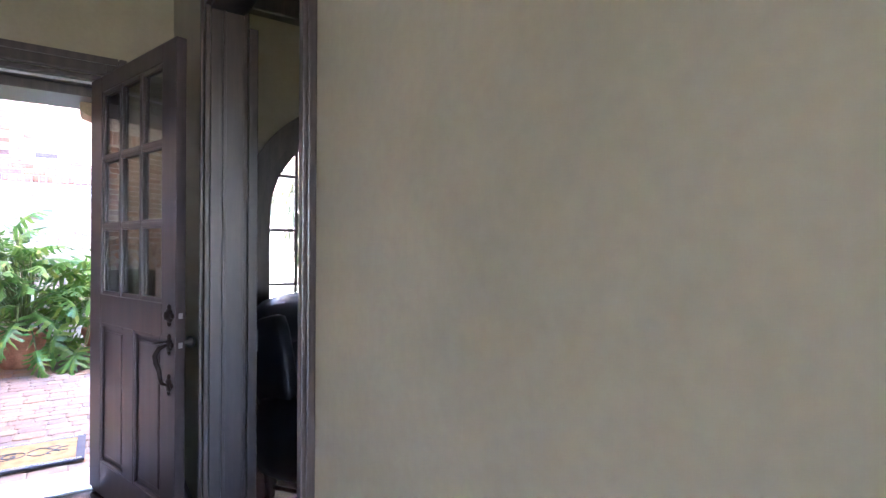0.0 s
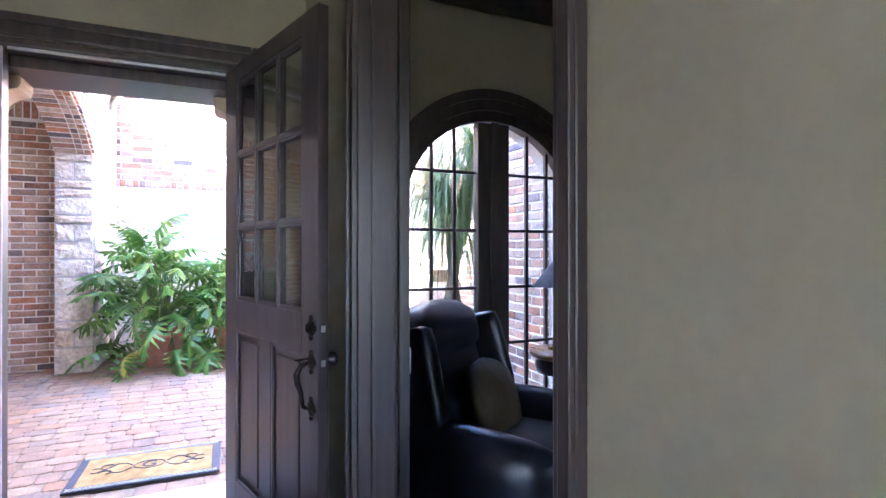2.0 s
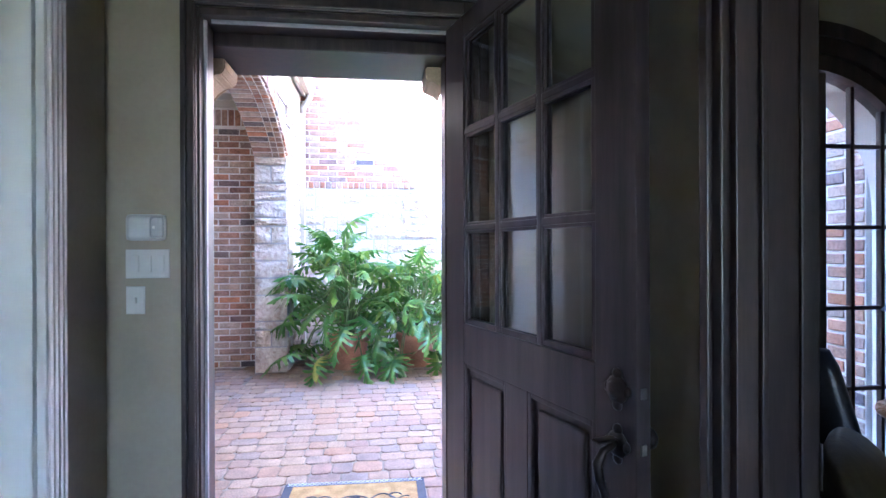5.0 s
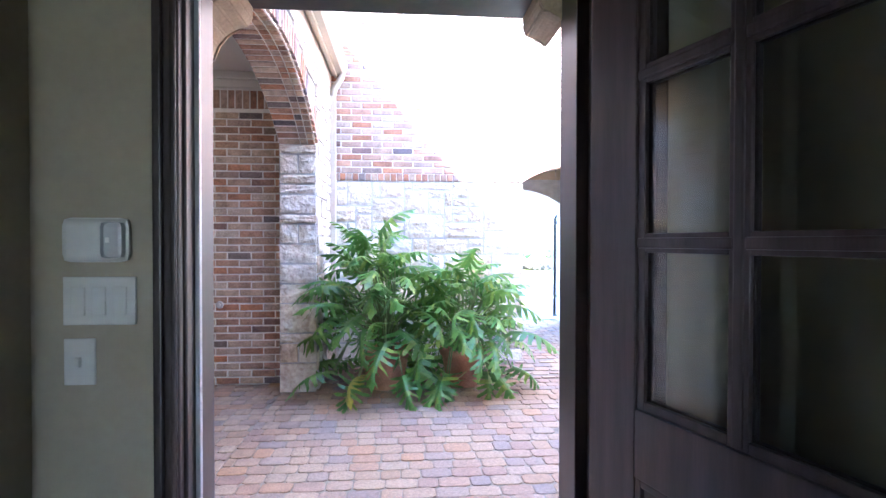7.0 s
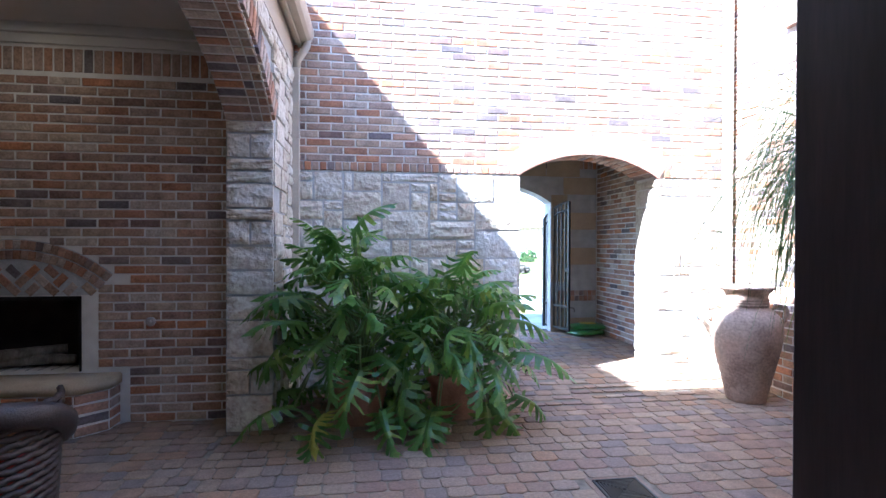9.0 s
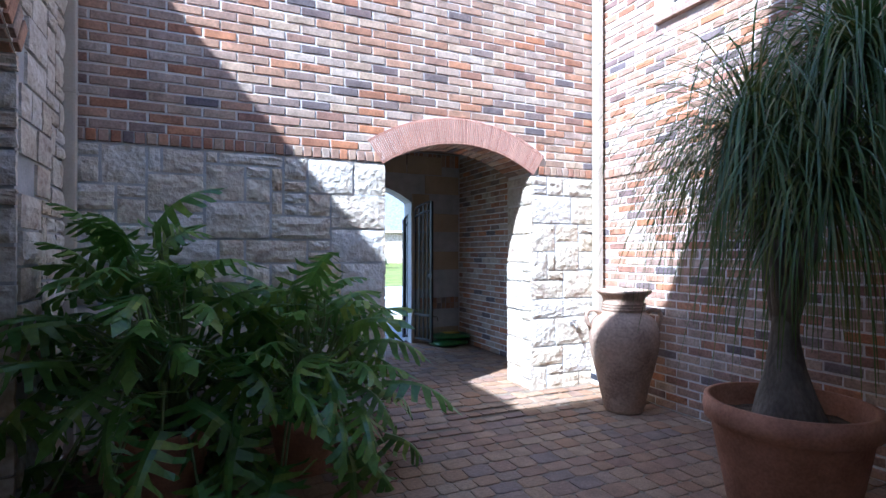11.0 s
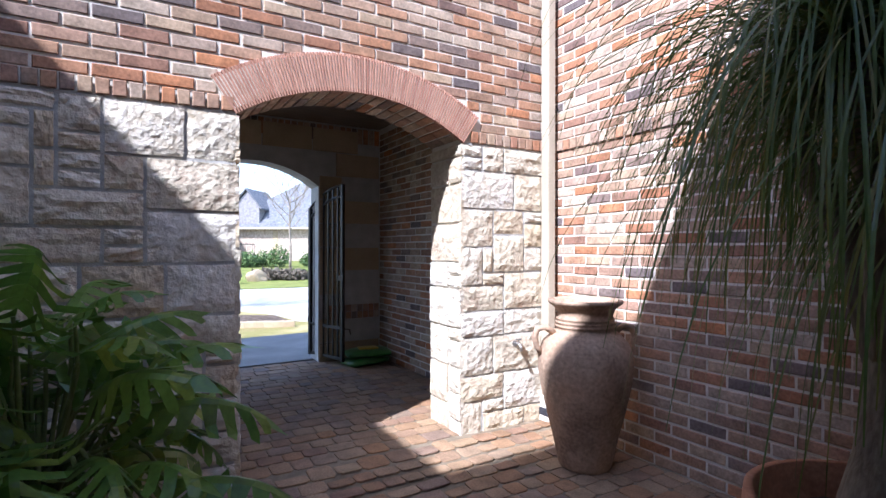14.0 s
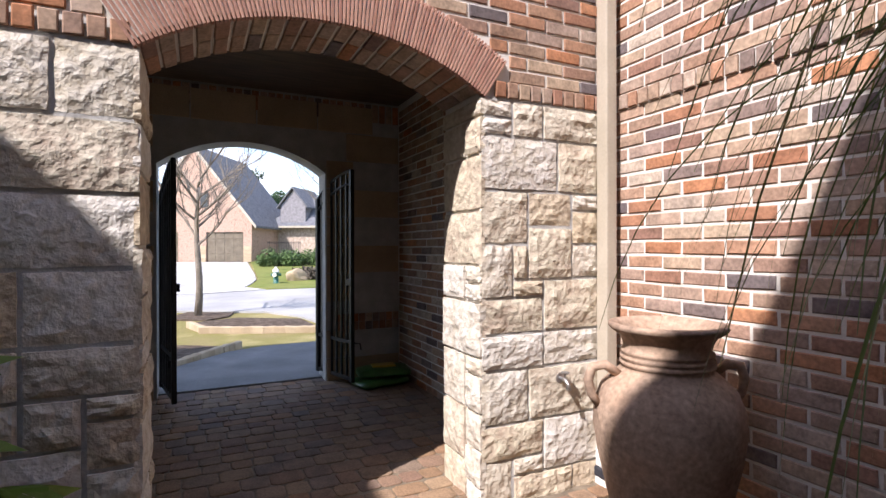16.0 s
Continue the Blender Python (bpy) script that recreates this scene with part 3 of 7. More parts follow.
structure("wall_loggia_west", box(-6.2, -6.0, FRONT_OUT, HEARTH_Y, -0.1, 3.5), MORTAR, "end wall of the loggia", "wall")
structure("ceiling_loggia", boxes([(-6.0, WEST_IN, FRONT_OUT, HEARTH_Y, 3.36, 3.46)]), CEILING_WHITE, "cream loggia ceiling", "ceiling")
structure("trim_loggia", boxes([(-6.0, WEST_IN, HEARTH_Y - 0.07, HEARTH_Y, 3.28, 3.36), (-6.0, WEST_IN, HEARTH_Y - 0.03, HEARTH_Y, 3.20, 3.28)], 0.006), CEILING_WHITE, "cream crown moulding under the loggia ceiling", "moulding")
bm = prism([(-0.88, 3.72), (-2.5, 5.9), (-7.2, 3.72)], "y", FRONT_OUT + 0.01, BACK - 0.01)
structure("roof_loggia", bm, mat("roof_shingle", [(0.10, 0.10, 0.11), (0.15, 0.15, 0.16)], 6, 0.9, 0.5), "grey shingle roof over the loggia", "roof")
structure("trim_eave", boxes([(WEST, -0.93, FRONT_OUT, BACK, 3.585, 3.63), (WEST - 0.001, WEST + 0.025, FRONT_OUT, BACK, 3.32, 3.583)], 0.004), GUTTER_PAINT, "tan painted soffit and frieze board", "trim")


# ---- fill lamps in added openings out of view ----
def fill_lamp(at, target, wide, high, energy):
    """A fill lamp in an added, unseen opening, to brighten hall and study."""
    ob = new("fill_light", bpy.data.lights.new("fill_light", "AREA"))
    ob.data.shape = "RECTANGLE"
    ob.data.size, ob.data.size_y = wide, high
    ob.data.energy = energy
    ob.data.color = (0.97, 0.97, 1.0)
    ob.matrix_world = look(at, target)


fill_lamp((-5.97, -2.9, 1.55), (0, -2.9, 1.4), 0.55, 2.0, 0.02)
fill_lamp((-0.30, -4.97, 1.55), (-0.30, 0, 1.5), 0.95, 2.0, 0.52)
fill_lamp((2.60, -4.97, 1.55), (2.60, 0, 1.5), 0.38, 2.0, 0.008)


# ---- front door, frame and hall fittings ----
def casing(name, label, rows, category="door casing"):
    return structure(name, boxes(rows, 0.004), DARK_WOOD, label, category)


casing("trim_front_door", "dark stained casing round the front door", [
    (DOOR_L - 0.04, DOOR_L + 0.01, FRONT_IN - 0.022, FRONT_IN, 0, DOOR_H + 0.10), (DOOR_R, DOOR_R + 0.10, FRONT_IN - 0.022, FRONT_IN, 0, DOOR_H + 0.10), (DOOR_L + 0.01, DOOR_R, FRONT_IN - 0.022, FRONT_IN, DOOR_H, DOOR_H + 0.10),
    (DOOR_L - 0.044, DOOR_L - 0.024, FRONT_IN - 0.04, FRONT_IN - 0.023, 0, DOOR_H + 0.105), (DOOR_R + 0.065, DOOR_R + 0.105, FRONT_IN - 0.04, FRONT_IN - 0.023, 0, DOOR_H + 0.105), (DOOR_L - 0.022, DOOR_R + 0.06, FRONT_IN - 0.04, FRONT_IN - 0.023, DOOR_H + 0.065, DOOR_H + 0.105),
    (DOOR_L - 0.008, DOOR_L + 0.006, FRONT_IN - 0.031, FRONT_IN - 0.023, 0, DOOR_H + 0.02), (DOOR_L + 0.007, DOOR_R, FRONT_IN - 0.031, FRONT_IN - 0.023, DOOR_H + 0.006, DOOR_H + 0.022)])
door_frame = structure("door_frame", boxes([(DOOR_L, DOOR_L + 0.018, FRONT_IN + 0.001, FRONT_MID + 0.02, 0, DOOR_H), (DOOR_R - 0.02, DOOR_R, FRONT_IN + 0.05, FRONT_MID + 0.02, 0, DOOR_H), (DOOR_L + 0.018, DOOR_R - 0.02, FRONT_IN + 0.001, FRONT_MID + 0.02, DOOR_H - 0.03, DOOR_H)], 0.003), DARK_WOOD, "dark stained frame of the front door", "door frame")
part("weatherstrip", boxes([(DOOR_L + 0.019, DOOR_L + 0.031, FRONT_IN + 0.045, FRONT_IN + 0.06, 0.03, DOOR_H - 0.035), (DOOR_L + 0.05, DOOR_R - 0.02, FRONT_IN + 0.045, FRONT_IN + 0.06, DOOR_H - 0.045, DOOR_H - 0.031)], 0.002), GREY_PLASTIC, door_frame, "pale rubber weatherstrip")
structure("threshold", box(DOOR_L - 0.02, DOOR_R + 0.02, FRONT_IN - 0.01, FRONT_OUT - 0.02, 0.0, 0.022, 0.006), CHROME, "metal door threshold", "threshold")
structure("lintel", box(PORCH_L - 0.03, PORCH_R + 0.03, FRONT_MID + 0.021, FRONT_OUT + 0.22, LINTEL, LINTEL + 0.14, 0.005), DARK_WOOD, "dark stained lintel over the doorway", "lintel")
structure("jamb_lining", boxes([(0.335, PORCH_R - 0.002, FRONT_MID + 0.022, FRONT_OUT - 0.006, 0, LINTEL - 0.001), (PORCH_L + 0.002, DOOR_L - 0.002, FRONT_MID + 0.004, FRONT_MID + 0.03, 0, LINTEL - 0.001)], 0.003), DARK_WOOD, "dark boards beside the door frame", "trim")

W_DOOR, H_DOOR, T_DOOR = 1.09, 2.39, 0.046
door = tagged(thing("door_front", "open dark-stained entrance door with nine glass lites and two panels", "door", pose(0.342, FRONT_IN + 0.034, 0.012, 0, 0, -73)), kind="")
t2 = T_DOOR / 2
for x0, x1 in ((0.0, 0.165), (0.945, W_DOOR)):
    part("stile", box(x0, x1, -t2, t2, 0, H_DOOR, 0.003), DOOR_WOOD, door)
for z0, z1 in ((0.0, 0.19), (0.985, 1.145), (2.30, H_DOOR)):
    part("rail", box(0.165, 0.945, -t2, t2, z0, z1, 0.003), DOOR_WOOD, door)
part("centre_stile", box(0.49, 0.62, -t2, t2, 0.19, 0.985, 0.003), DOOR_WOOD, door)
for x0, x1 in ((0.165, 0.49), (0.62, 0.945)):
    bm = box(x0, x1, -0.006, 0.006, 0.19, 0.985)
    add_box(bm, x0 + 0.045, x1 - 0.045, -0.015, 0.015, 0.235, 0.94, 0.009)
    for s_ in (-1, 1):
        y0, y1 = sorted((s_ * 0.0065, s_ * (t2 - 0.002)))
        for r in ((x0, x0 + 0.018, 0.19, 0.985), (x1 - 0.018, x1, 0.19, 0.985), (x0 + 0.018, x1 - 0.018, 0.19, 0.208), (x0 + 0.018, x1 - 0.018, 0.967, 0.985)):
            add_box(bm, r[0], r[1], y0, y1, r[2], r[3], 0.004)
    part("panel", bm, DOOR_WOOD, door)
lx = [0.165 + 0.78 * i / 3 for i in range(4)]
lz = [1.145 + 1.155 * i / 3 for i in range(4)]
for x in lx[1:3]:
    part("muntin", box(x - 0.012, x + 0.012, -t2 + 0.003, t2 - 0.003, lz[0], lz[3], 0.005), DOOR_WOOD, door)
for z in lz[1:3]:
    for i in range(3):
        part("muntin", box(lx[i] + (0.0121 if i else 0), lx[i + 1] - (0.0121 if i < 2 else 0), -t2 + 0.003, t2 - 0.003, z - 0.012, z + 0.012, 0.005), DOOR_WOOD, door)
for i in range(3):
    for j in range(3):
        p = part("pane", box(lx[i] + 0.011, lx[i + 1] - 0.011, -0.003, 0.003, lz[j] + 0.011, lz[j + 1] - 0.011), GLASS, door)
        p.visible_shadow = False
        bm = bmesh.new()
        for a0, a1, c0, c1 in ((lx[i], lx[i] + 0.022, lz[j], lz[j + 1]), (lx[i + 1] - 0.022, lx[i + 1], lz[j], lz[j + 1]), (lx[i] + 0.022, lx[i + 1] - 0.022, lz[j], lz[j] + 0.022), (lx[i] + 0.022, lx[i + 1] - 0.022, lz[j + 1] - 0.022, lz[j + 1])):
            for y0, y1 in ((-0.016, -0.004), (0.004, 0.016)):
                add_box(bm, a0, a1, y0, y1, c0, c1, 0.003)
        part("glazing_bead", bm, DOOR_WOOD, door)
# handle set on both faces
HX = 1.03
for s_ in (-1, 1):
    y = s_ * t2
    turn = Matrix.Rotation(radians(90 * -s_), 4, "X")
    bolt = part("deadbolt", lathe([(0, 0), (0.036, 0), (0.036, 0.006), (0.028, 0.014), (0.02, 0.016), (0.018, 0.024), (0, 0.026)], 20, Matrix.Translation((HX, y, 1.095)) @ turn), BRONZE, door, "dark bronze deadbolt rose", True)
    for k in range(4):
        a = k * math.pi / 2
        part("petal", lathe([(0, 0), (0.016, 0), (0.016, 0.006), (0.008, 0.011), (0, 0.012)], 12, Matrix.Translation((HX + 0.03 * math.cos(a), y, 1.095 + 0.038 * math.sin(a))) @ turn), BRONZE, bolt, "", True)
    for zz, name in ((0.958, "handle_plate"), (0.77, "handle_foot")):
        plate = part(name, lathe([(0, 0), (0.034, 0), (0.034, 0.006), (0.024, 0.013), (0, 0.015)], 20, Matrix.Translation((HX, y, zz)) @ turn), BRONZE, door, "dark bronze handle rose", True)
        for k in range(4):
            a = k * math.pi / 2
            part("petal", lathe([(0, 0), (0.015, 0), (0.015, 0.006), (0.007, 0.010), (0, 0.011)], 12, Matrix.Translation((HX + 0.028 * math.cos(a), y, zz + 0.036 * math.sin(a))) @ turn), BRONZE, plate, "", True)
    if s_ < 0:
        pts = [(HX, y - 0.012, 0.958), (HX - 0.004, y - 0.045, 0.945), (HX - 0.006, y - 0.062, 0.915), (HX - 0.004, y - 0.058, 0.88), (HX, y - 0.046, 0.845), (HX + 0.002, y - 0.042, 0.81), (HX, y - 0.036, 0.785), (HX, y - 0.012, 0.77)]
        part("grip", tube(pts, [0.009, 0.011, 0.013, 0.013, 0.011, 0.010, 0.009, 0.008], 10), BRONZE, door, "curved dark bronze grip", True)
        part("thumb_latch", box(HX - 0.014, HX + 0.014, y - 0.075, y - 0.012, 0.971, 0.978, 0.003), BRONZE, door)
    else:
        part("knob", lathe([(0, 0), (0.012, 0), (0.012, 0.03), (0.028, 0.042), (0.03, 0.056), (0.02, 0.068), (0, 0.07)], 20, Matrix.Translation((HX, y, 0.958)) @ turn), BRONZE, door, "dark bronze knob", True)
for z in (0.958, 1.095):
    part("latch_plate", box(W_DOOR - 0.001, W_DOOR + 0.002, -0.009, 0.009, z - 0.013, z + 0.013), CHROME, door, "steel latch plate")
for z in (0.25, 1.22, 2.2):
    part("hinge", tube([(-0.008, t2 + 0.006, z - 0.05), (-0.008, t2 + 0.006, z + 0.05)], 0.008, 10), BRONZE, door, "dark bronze hinge")

# casing of the study doorway, both faces, and its jambs
Y0, Y1, ZH = STUDY_Y0, STUDY_Y1, 2.50
rows = []
for xa, xb in ((HALL_E - 0.022, HALL_E), (STUDY_W, STUDY_W + 0.022)):
    rows += [(xa, xb, Y0 - 0.055, Y0, 0, ZH + 0.11), (xa, xb, Y1, Y1 + 0.05, 0, ZH + 0.11), (xa, xb, Y0, Y1, ZH, ZH + 0.11)]
    xc, xd = (xa - 0.015, xa - 0.001) if xa < 0.8 else (xb + 0.001, xb + 0.015)
    rows += [(xc, xd, Y0 - 0.058, Y0 - 0.03, 0, ZH + 0.115), (xc, xd, Y1 + 0.025, Y1 + 0.054, 0, ZH + 0.115), (xc, xd, Y0 - 0.025, Y1 + 0.02, ZH + 0.075, ZH + 0.115)]
casing("trim_study_door", "dark stained casing round the study doorway", rows)
structure("jamb_study", boxes([(HALL_E - 0.003, STUDY_W + 0.003, Y0, Y0 + 0.02, 0, ZH), (HALL_E - 0.003, STUDY_W + 0.003, Y1 - 0.02, Y1, 0, ZH), (HALL_E - 0.003, STUDY_W + 0.003, Y0 + 0.02, Y1 - 0.02, ZH - 0.02, ZH), (HALL_E + 0.045, HALL_E + 0.06, Y1 - 0.032, Y1 - 0.02, 0, ZH - 0.02)], 0.003), DARK_WOOD, "dark stained jambs of the study doorway", "door frame")
study_door = thing("door_study", "dark-stained panelled study door folded back against the wall", "door", pose(STUDY_W + 0.03, Y1 + 0.005, 0.012, 0, 0, 86))
part("leaf", box(0, 0.68, -0.042, 0, 0, 2.43, 0.004), DARK_WOOD, study_door)
for z0, z1 in ((0.2, 1.0), (1.15, 2.25)):
    part("panel", box(0.13, 0.55, -0.054, -0.043, z0, z1, 0.01), DARK_WOOD, study_door)
part("strike_plate", box(-0.001, 0.03, -0.046, -0.0425, 0.93, 1.03), CHROME, study_door, "steel strike plate")

# white fluted casing of the side opening
rows = [(HALL_W, HALL_W + 0.028, 3.44, 3.555, 0, 2.56), (HALL_W, HALL_W + 0.028, 2.04, 2.17, 0, 2.56), (HALL_W, HALL_W + 0.028, 2.17, 3.44, 2.45, 2.56)]
for k in range(4):
    rows.append((HALL_W + 0.029, HALL_W + 0.038, 3.45 + 0.025 * k, 3.465 + 0.025 * k, 0.1, 2.5))
tagged(structure("trim_side_opening", boxes(rows, 0.004), WHITE_PAINT, "white fluted casing of the side opening", "door casing"))
structure("jamb_side_opening", boxes([(HALL_W - 0.143, HALL_W + 0.003, 3.42, 3.51, 0, 2.45), (HALL_W - 0.143, HALL_W + 0.003, 2.10, 2.19, 0, 2.45), (HALL_W - 0.143, HALL_W + 0.003, 2.19, 3.42, 2.43, 2.455)], 0.003), WHITE_PAINT, "white painted jambs", "door frame")
structure("baseboard_hall", boxes([(HALL_E - 0.02, HALL_E, -5, Y0 - 0.12, 0, 0.16), (HALL_E - 0.02, HALL_E, Y1 + 0.12, FRONT_IN, 0, 0.16), (DOOR_R + 0.15, HALL_E - 0.021, FRONT_IN - 0.02, FRONT_IN, 0, 0.16), (HALL_W, DOOR_L - 0.11, FRONT_IN - 0.02, FRONT_IN, 0, 0.16)], 0.004), DARK_WOOD, "dark stained baseboard", "baseboard")

alarm = thing("alarm_keypad", "white rounded alarm keypad on the plaster wall", "keypad", pose(-0.883, FRONT_IN, 1.547))
part("body", box(-0.073, 0.073, -0.028, 0, -0.052, 0.052, 0.02), PLASTIC, alarm, "", True)
part("cover", box(0.022, 0.069, -0.034, -0.0285, -0.042, 0.042, 0.012), GREY_PLASTIC, alarm, "pale grey cover")
part("indicator", box(0.03, 0.04, -0.0365, -0.0345, -0.006, 0.006, 0.001), WHITE_PAINT, alarm, "small white indicator")
switch_plate = thing("light_switch", "white three-gang light switch plate on the plaster wall", "light switch", pose(-0.882, FRONT_IN, 1.403))
part("plate", box(-0.082, 0.082, -0.007, 0, -0.057, 0.057, 0.003), PLASTIC, switch_plate)
for k in (-1, 0, 1):
    part("rocker", box(k * 0.047 - 0.0165, k * 0.047 + 0.0165, -0.012, -0.0072, -0.034, 0.034, 0.003), PLASTIC, switch_plate)
bell_plate = thing("dimmer_switch", "small white wall plate with a toggle", "light switch", pose(-0.928, FRONT_IN, 1.259))
part("plate", box(-0.035, 0.035, -0.007, 0, -0.055, 0.055, 0.003), PLASTIC, bell_plate)
part("toggle", box(-0.006, 0.006, -0.02, -0.0072, -0.012, 0.012, 0.002), PLASTIC, bell_plate)

# doormat with a coir field, a dark lattice border and a monogram
mat_at = thing("doormat", "coir doormat with a dark scrolled border and a monogram", "doormat", pose(-0.12, 4.63, 0.012, 0, 0, -1))
MW, MD = 0.42, 0.27
part("field", box(-MW + 0.05, MW - 0.05, -MD + 0.05, MD - 0.05, 0.0, 0.018, 0.004), COIR, mat_at, "tan coir field")
part("border", boxes([(-MW, MW, -MD, -MD + 0.05, 0, 0.016), (-MW, MW, MD - 0.05, MD, 0, 0.016), (-MW, -MW + 0.05, -MD + 0.05, MD - 0.05, 0, 0.016), (MW - 0.05, MW, -MD + 0.05, MD - 0.05, 0, 0.016)], 0.003), RUBBER, mat_at, "dark rubber border")
bm = bmesh.new()
for k in range(28):
    x = -MW + 0.03 + k * (2 * MW - 0.06) / 27
    for yy in (-MD + 0.025, MD - 0.025):
        add_tube(bm, [(x - 0.012, yy - 0.016, 0.0175), (x, yy, 0.0185), (x + 0.012, yy + 0.016, 0.0175)], 0.003, 4)
        add_tube(bm, [(x - 0.012, yy + 0.016, 0.0175), (x, yy, 0.0185), (x + 0.012, yy - 0.016, 0.0175)], 0.003, 4)
tagged(part("lattice", bm, GREY_PLASTIC, mat_at, "raised pale lattice"), kind="stuff")
ring = lambda r, z: [(r * math.cos(a * math.tau / 32), r * 0.72 * math.sin(a * math.tau / 32), z) for a in range(32)]
bm = tube(ring(0.088, 0.019), 0.004, 5, True)
for s_ in (-1, 1):
    for q in (-1, 1):
        add_tube(bm, [(s_ * (0.10 + 0.22 * u), q * (0.02 + 0.055 * math.sin(u * 5.2)), 0.019) for u in [i / 16 for i in range(17)]], 0.0045, 5)
        add_tube(bm, [(s_ * (0.24 + 0.035 * math.cos(a * q)), q * 0.05 + 0.028 * math.sin(a), 0.0192) for a in [i * 0.45 for i in range(11)]], 0.0045, 5)
part("scroll", bm, RUBBER, mat_at, "dark printed scrolls")
txt = bpy.data.curves.new("monogram", "FONT")
txt.body, txt.size, txt.extrude, txt.align_x, txt.align_y = "G", 0.13, 0.002, "CENTER", "CENTER"
tmp = new("monogram_curve", txt)
mono = bpy.data.meshes.new_from_object(tmp.evaluated_get(bpy.context.evaluated_depsgraph_get()))
bpy.data.objects.remove(tmp)
mono.materials.append(RUBBER)
mono_ob = new("monogram", mono)
mono_ob.parent = mat_at
mono_ob.location = (0, 0, 0.0195)
mono_ob["label"] = "dark printed letter G"

# ---- study window ----
window = tagged(new("window_1"), "arched dark wooden window with two divided sashes", "window", kind="structure")
WY = FRONT_IN - 0.03


def arch_band(r_out, r_in, y0, y1, sill, n=32):
    """A band round an arched opening with straight legs."""
    bm = bmesh.new()
    def line(r):
        return [(WIN_X - r, sill)] + [(WIN_X - r * math.cos(math.pi * i / n), WIN_SPRING + r * math.sin(math.pi * i / n)) for i in range(n + 1)] + [(WIN_X + r, sill)]
    a, b = line(r_out), line(r_in)
    q = [[bm.verts.new((x, y, z)) for x, z in ln] for ln, y in ((a, y0), (b, y0), (b, y1), (a, y1))]
    for i in range(len(a) - 1):
        for k in range(4):
            bm.faces.new((q[k][i], q[k][i + 1], q[(k + 1) % 4][i + 1], q[(k + 1) % 4][i]))
    for i in (0, len(a) - 1):
        bm.faces.new([q[k][i] for k in range(4)])
    return bm


part("window_casing", arch_band(0.845, 0.72, FRONT_IN - 0.03, FRONT_IN, WIN_SILL), DARK_WOOD, window)
part("casing_bead", arch_band(0.855, 0.79, FRONT_IN - 0.048, FRONT_IN - 0.031, WIN_SILL), DARK_WOOD, window)
part("window_frame", arch_band(0.72, 0.65, FRONT_IN + 0.0, FRONT_IN + 0.09, WIN_SILL), DARK_WOOD, window)
part("centre_post", box(WIN_X - 0.12, WIN_X + 0.12, FRONT_IN + 0.005, FRONT_IN + 0.08, WIN_SILL, WIN_SPRING + 0.635, 0.006), DARK_WOOD, window)
part("astragal", box(WIN_X - 0.03, WIN_X + 0.03, FRONT_IN - 0.012, FRONT_IN + 0.004, WIN_SILL, WIN_SPRING + 0.64, 0.005), DARK_WOOD, window)
part("window_sill", boxes([(WIN_X - 0.88, WIN_X + 0.88, FRONT_IN - 0.09, FRONT_IN + 0.1, WIN_SILL - 0.04, WIN_SILL), (WIN_X - 0.85, WIN_X + 0.85, FRONT_IN - 0.03, FRONT_IN, WIN_SILL - 0.15, WIN_SILL - 0.041)], 0.005), DARK_WOOD, window)
top_of = lambda x: WIN_SPRING + math.sqrt(max(0.0, 0.652 ** 2 - (x - WIN_X) ** 2))
for side in (-1, 1):
    cols = sorted(WIN_X + side * d for d in (0.12, 0.285, 0.45, 0.651))
    zs = [WIN_SILL, 0.775, 1.165, 1.555, 1.945]
    for x in cols[1:3]:
        part("muntin", box(x - 0.010, x + 0.010, FRONT_IN + 0.03, FRONT_IN + 0.06, WIN_SILL, top_of(x) - 0.004, 0.003), DARK_WOOD, window)
    for z in zs[1:]:
        x_end = math.sqrt(max(0, 0.652 ** 2 - max(0, z - WIN_SPRING) ** 2))
        xa, xb = sorted((WIN_X + side * 0.12, WIN_X + side * x_end))
        part("muntin", box(xa, xb, FRONT_IN + 0.034, FRONT_IN + 0.056, z - 0.010, z + 0.010, 0.003), DARK_WOOD, window)
    for i in range(3):
        for j in range(5):
            za = zs[j]
            xa, xb = cols[i], cols[i + 1]
            xs_ = [xa + (xb - xa) * k / 5 for k in range(6)]
            tops = [min(top_of(x), zs[j + 1] if j < 4 else 9) for x in xs_]
            keep = [(x, t) for x, t in zip(xs_, tops) if t > za + 0.004]
            if len(keep) < 2:
                continue
            p = part("pane", prism([(keep[0][0], za), (keep[-1][0], za)] + keep[::-1], "y", FRONT_IN + 0.042, FRONT_IN + 0.048), GLASS, window)
            p.visible_shadow = False
structure("trim_study_crown", boxes([(STUDY_W, 4.17, FRONT_IN - 0.10, FRONT_IN - 0.001, CEIL - 0.19, CEIL), (4.07, 4.169, -5.0, FRONT_IN - 0.101, CEIL - 0.19, CEIL)], 0.01), DARK_WOOD, "dark stained crown beam of the study", "moulding")
structure("baseboard_study", boxes([(STUDY_W, WIN_X - 0.89, FRONT_IN - 0.02, FRONT_IN, 0, 0.2), (WIN_X + 0.89, 4.17, FRONT_IN - 0.02, FRONT_IN, 0, 0.2), (4.15, 4.17, -5, FRONT_IN - 0.021, 0, 0.2)], 0.004), DARK_WOOD, "dark stained study baseboard", "baseboard")


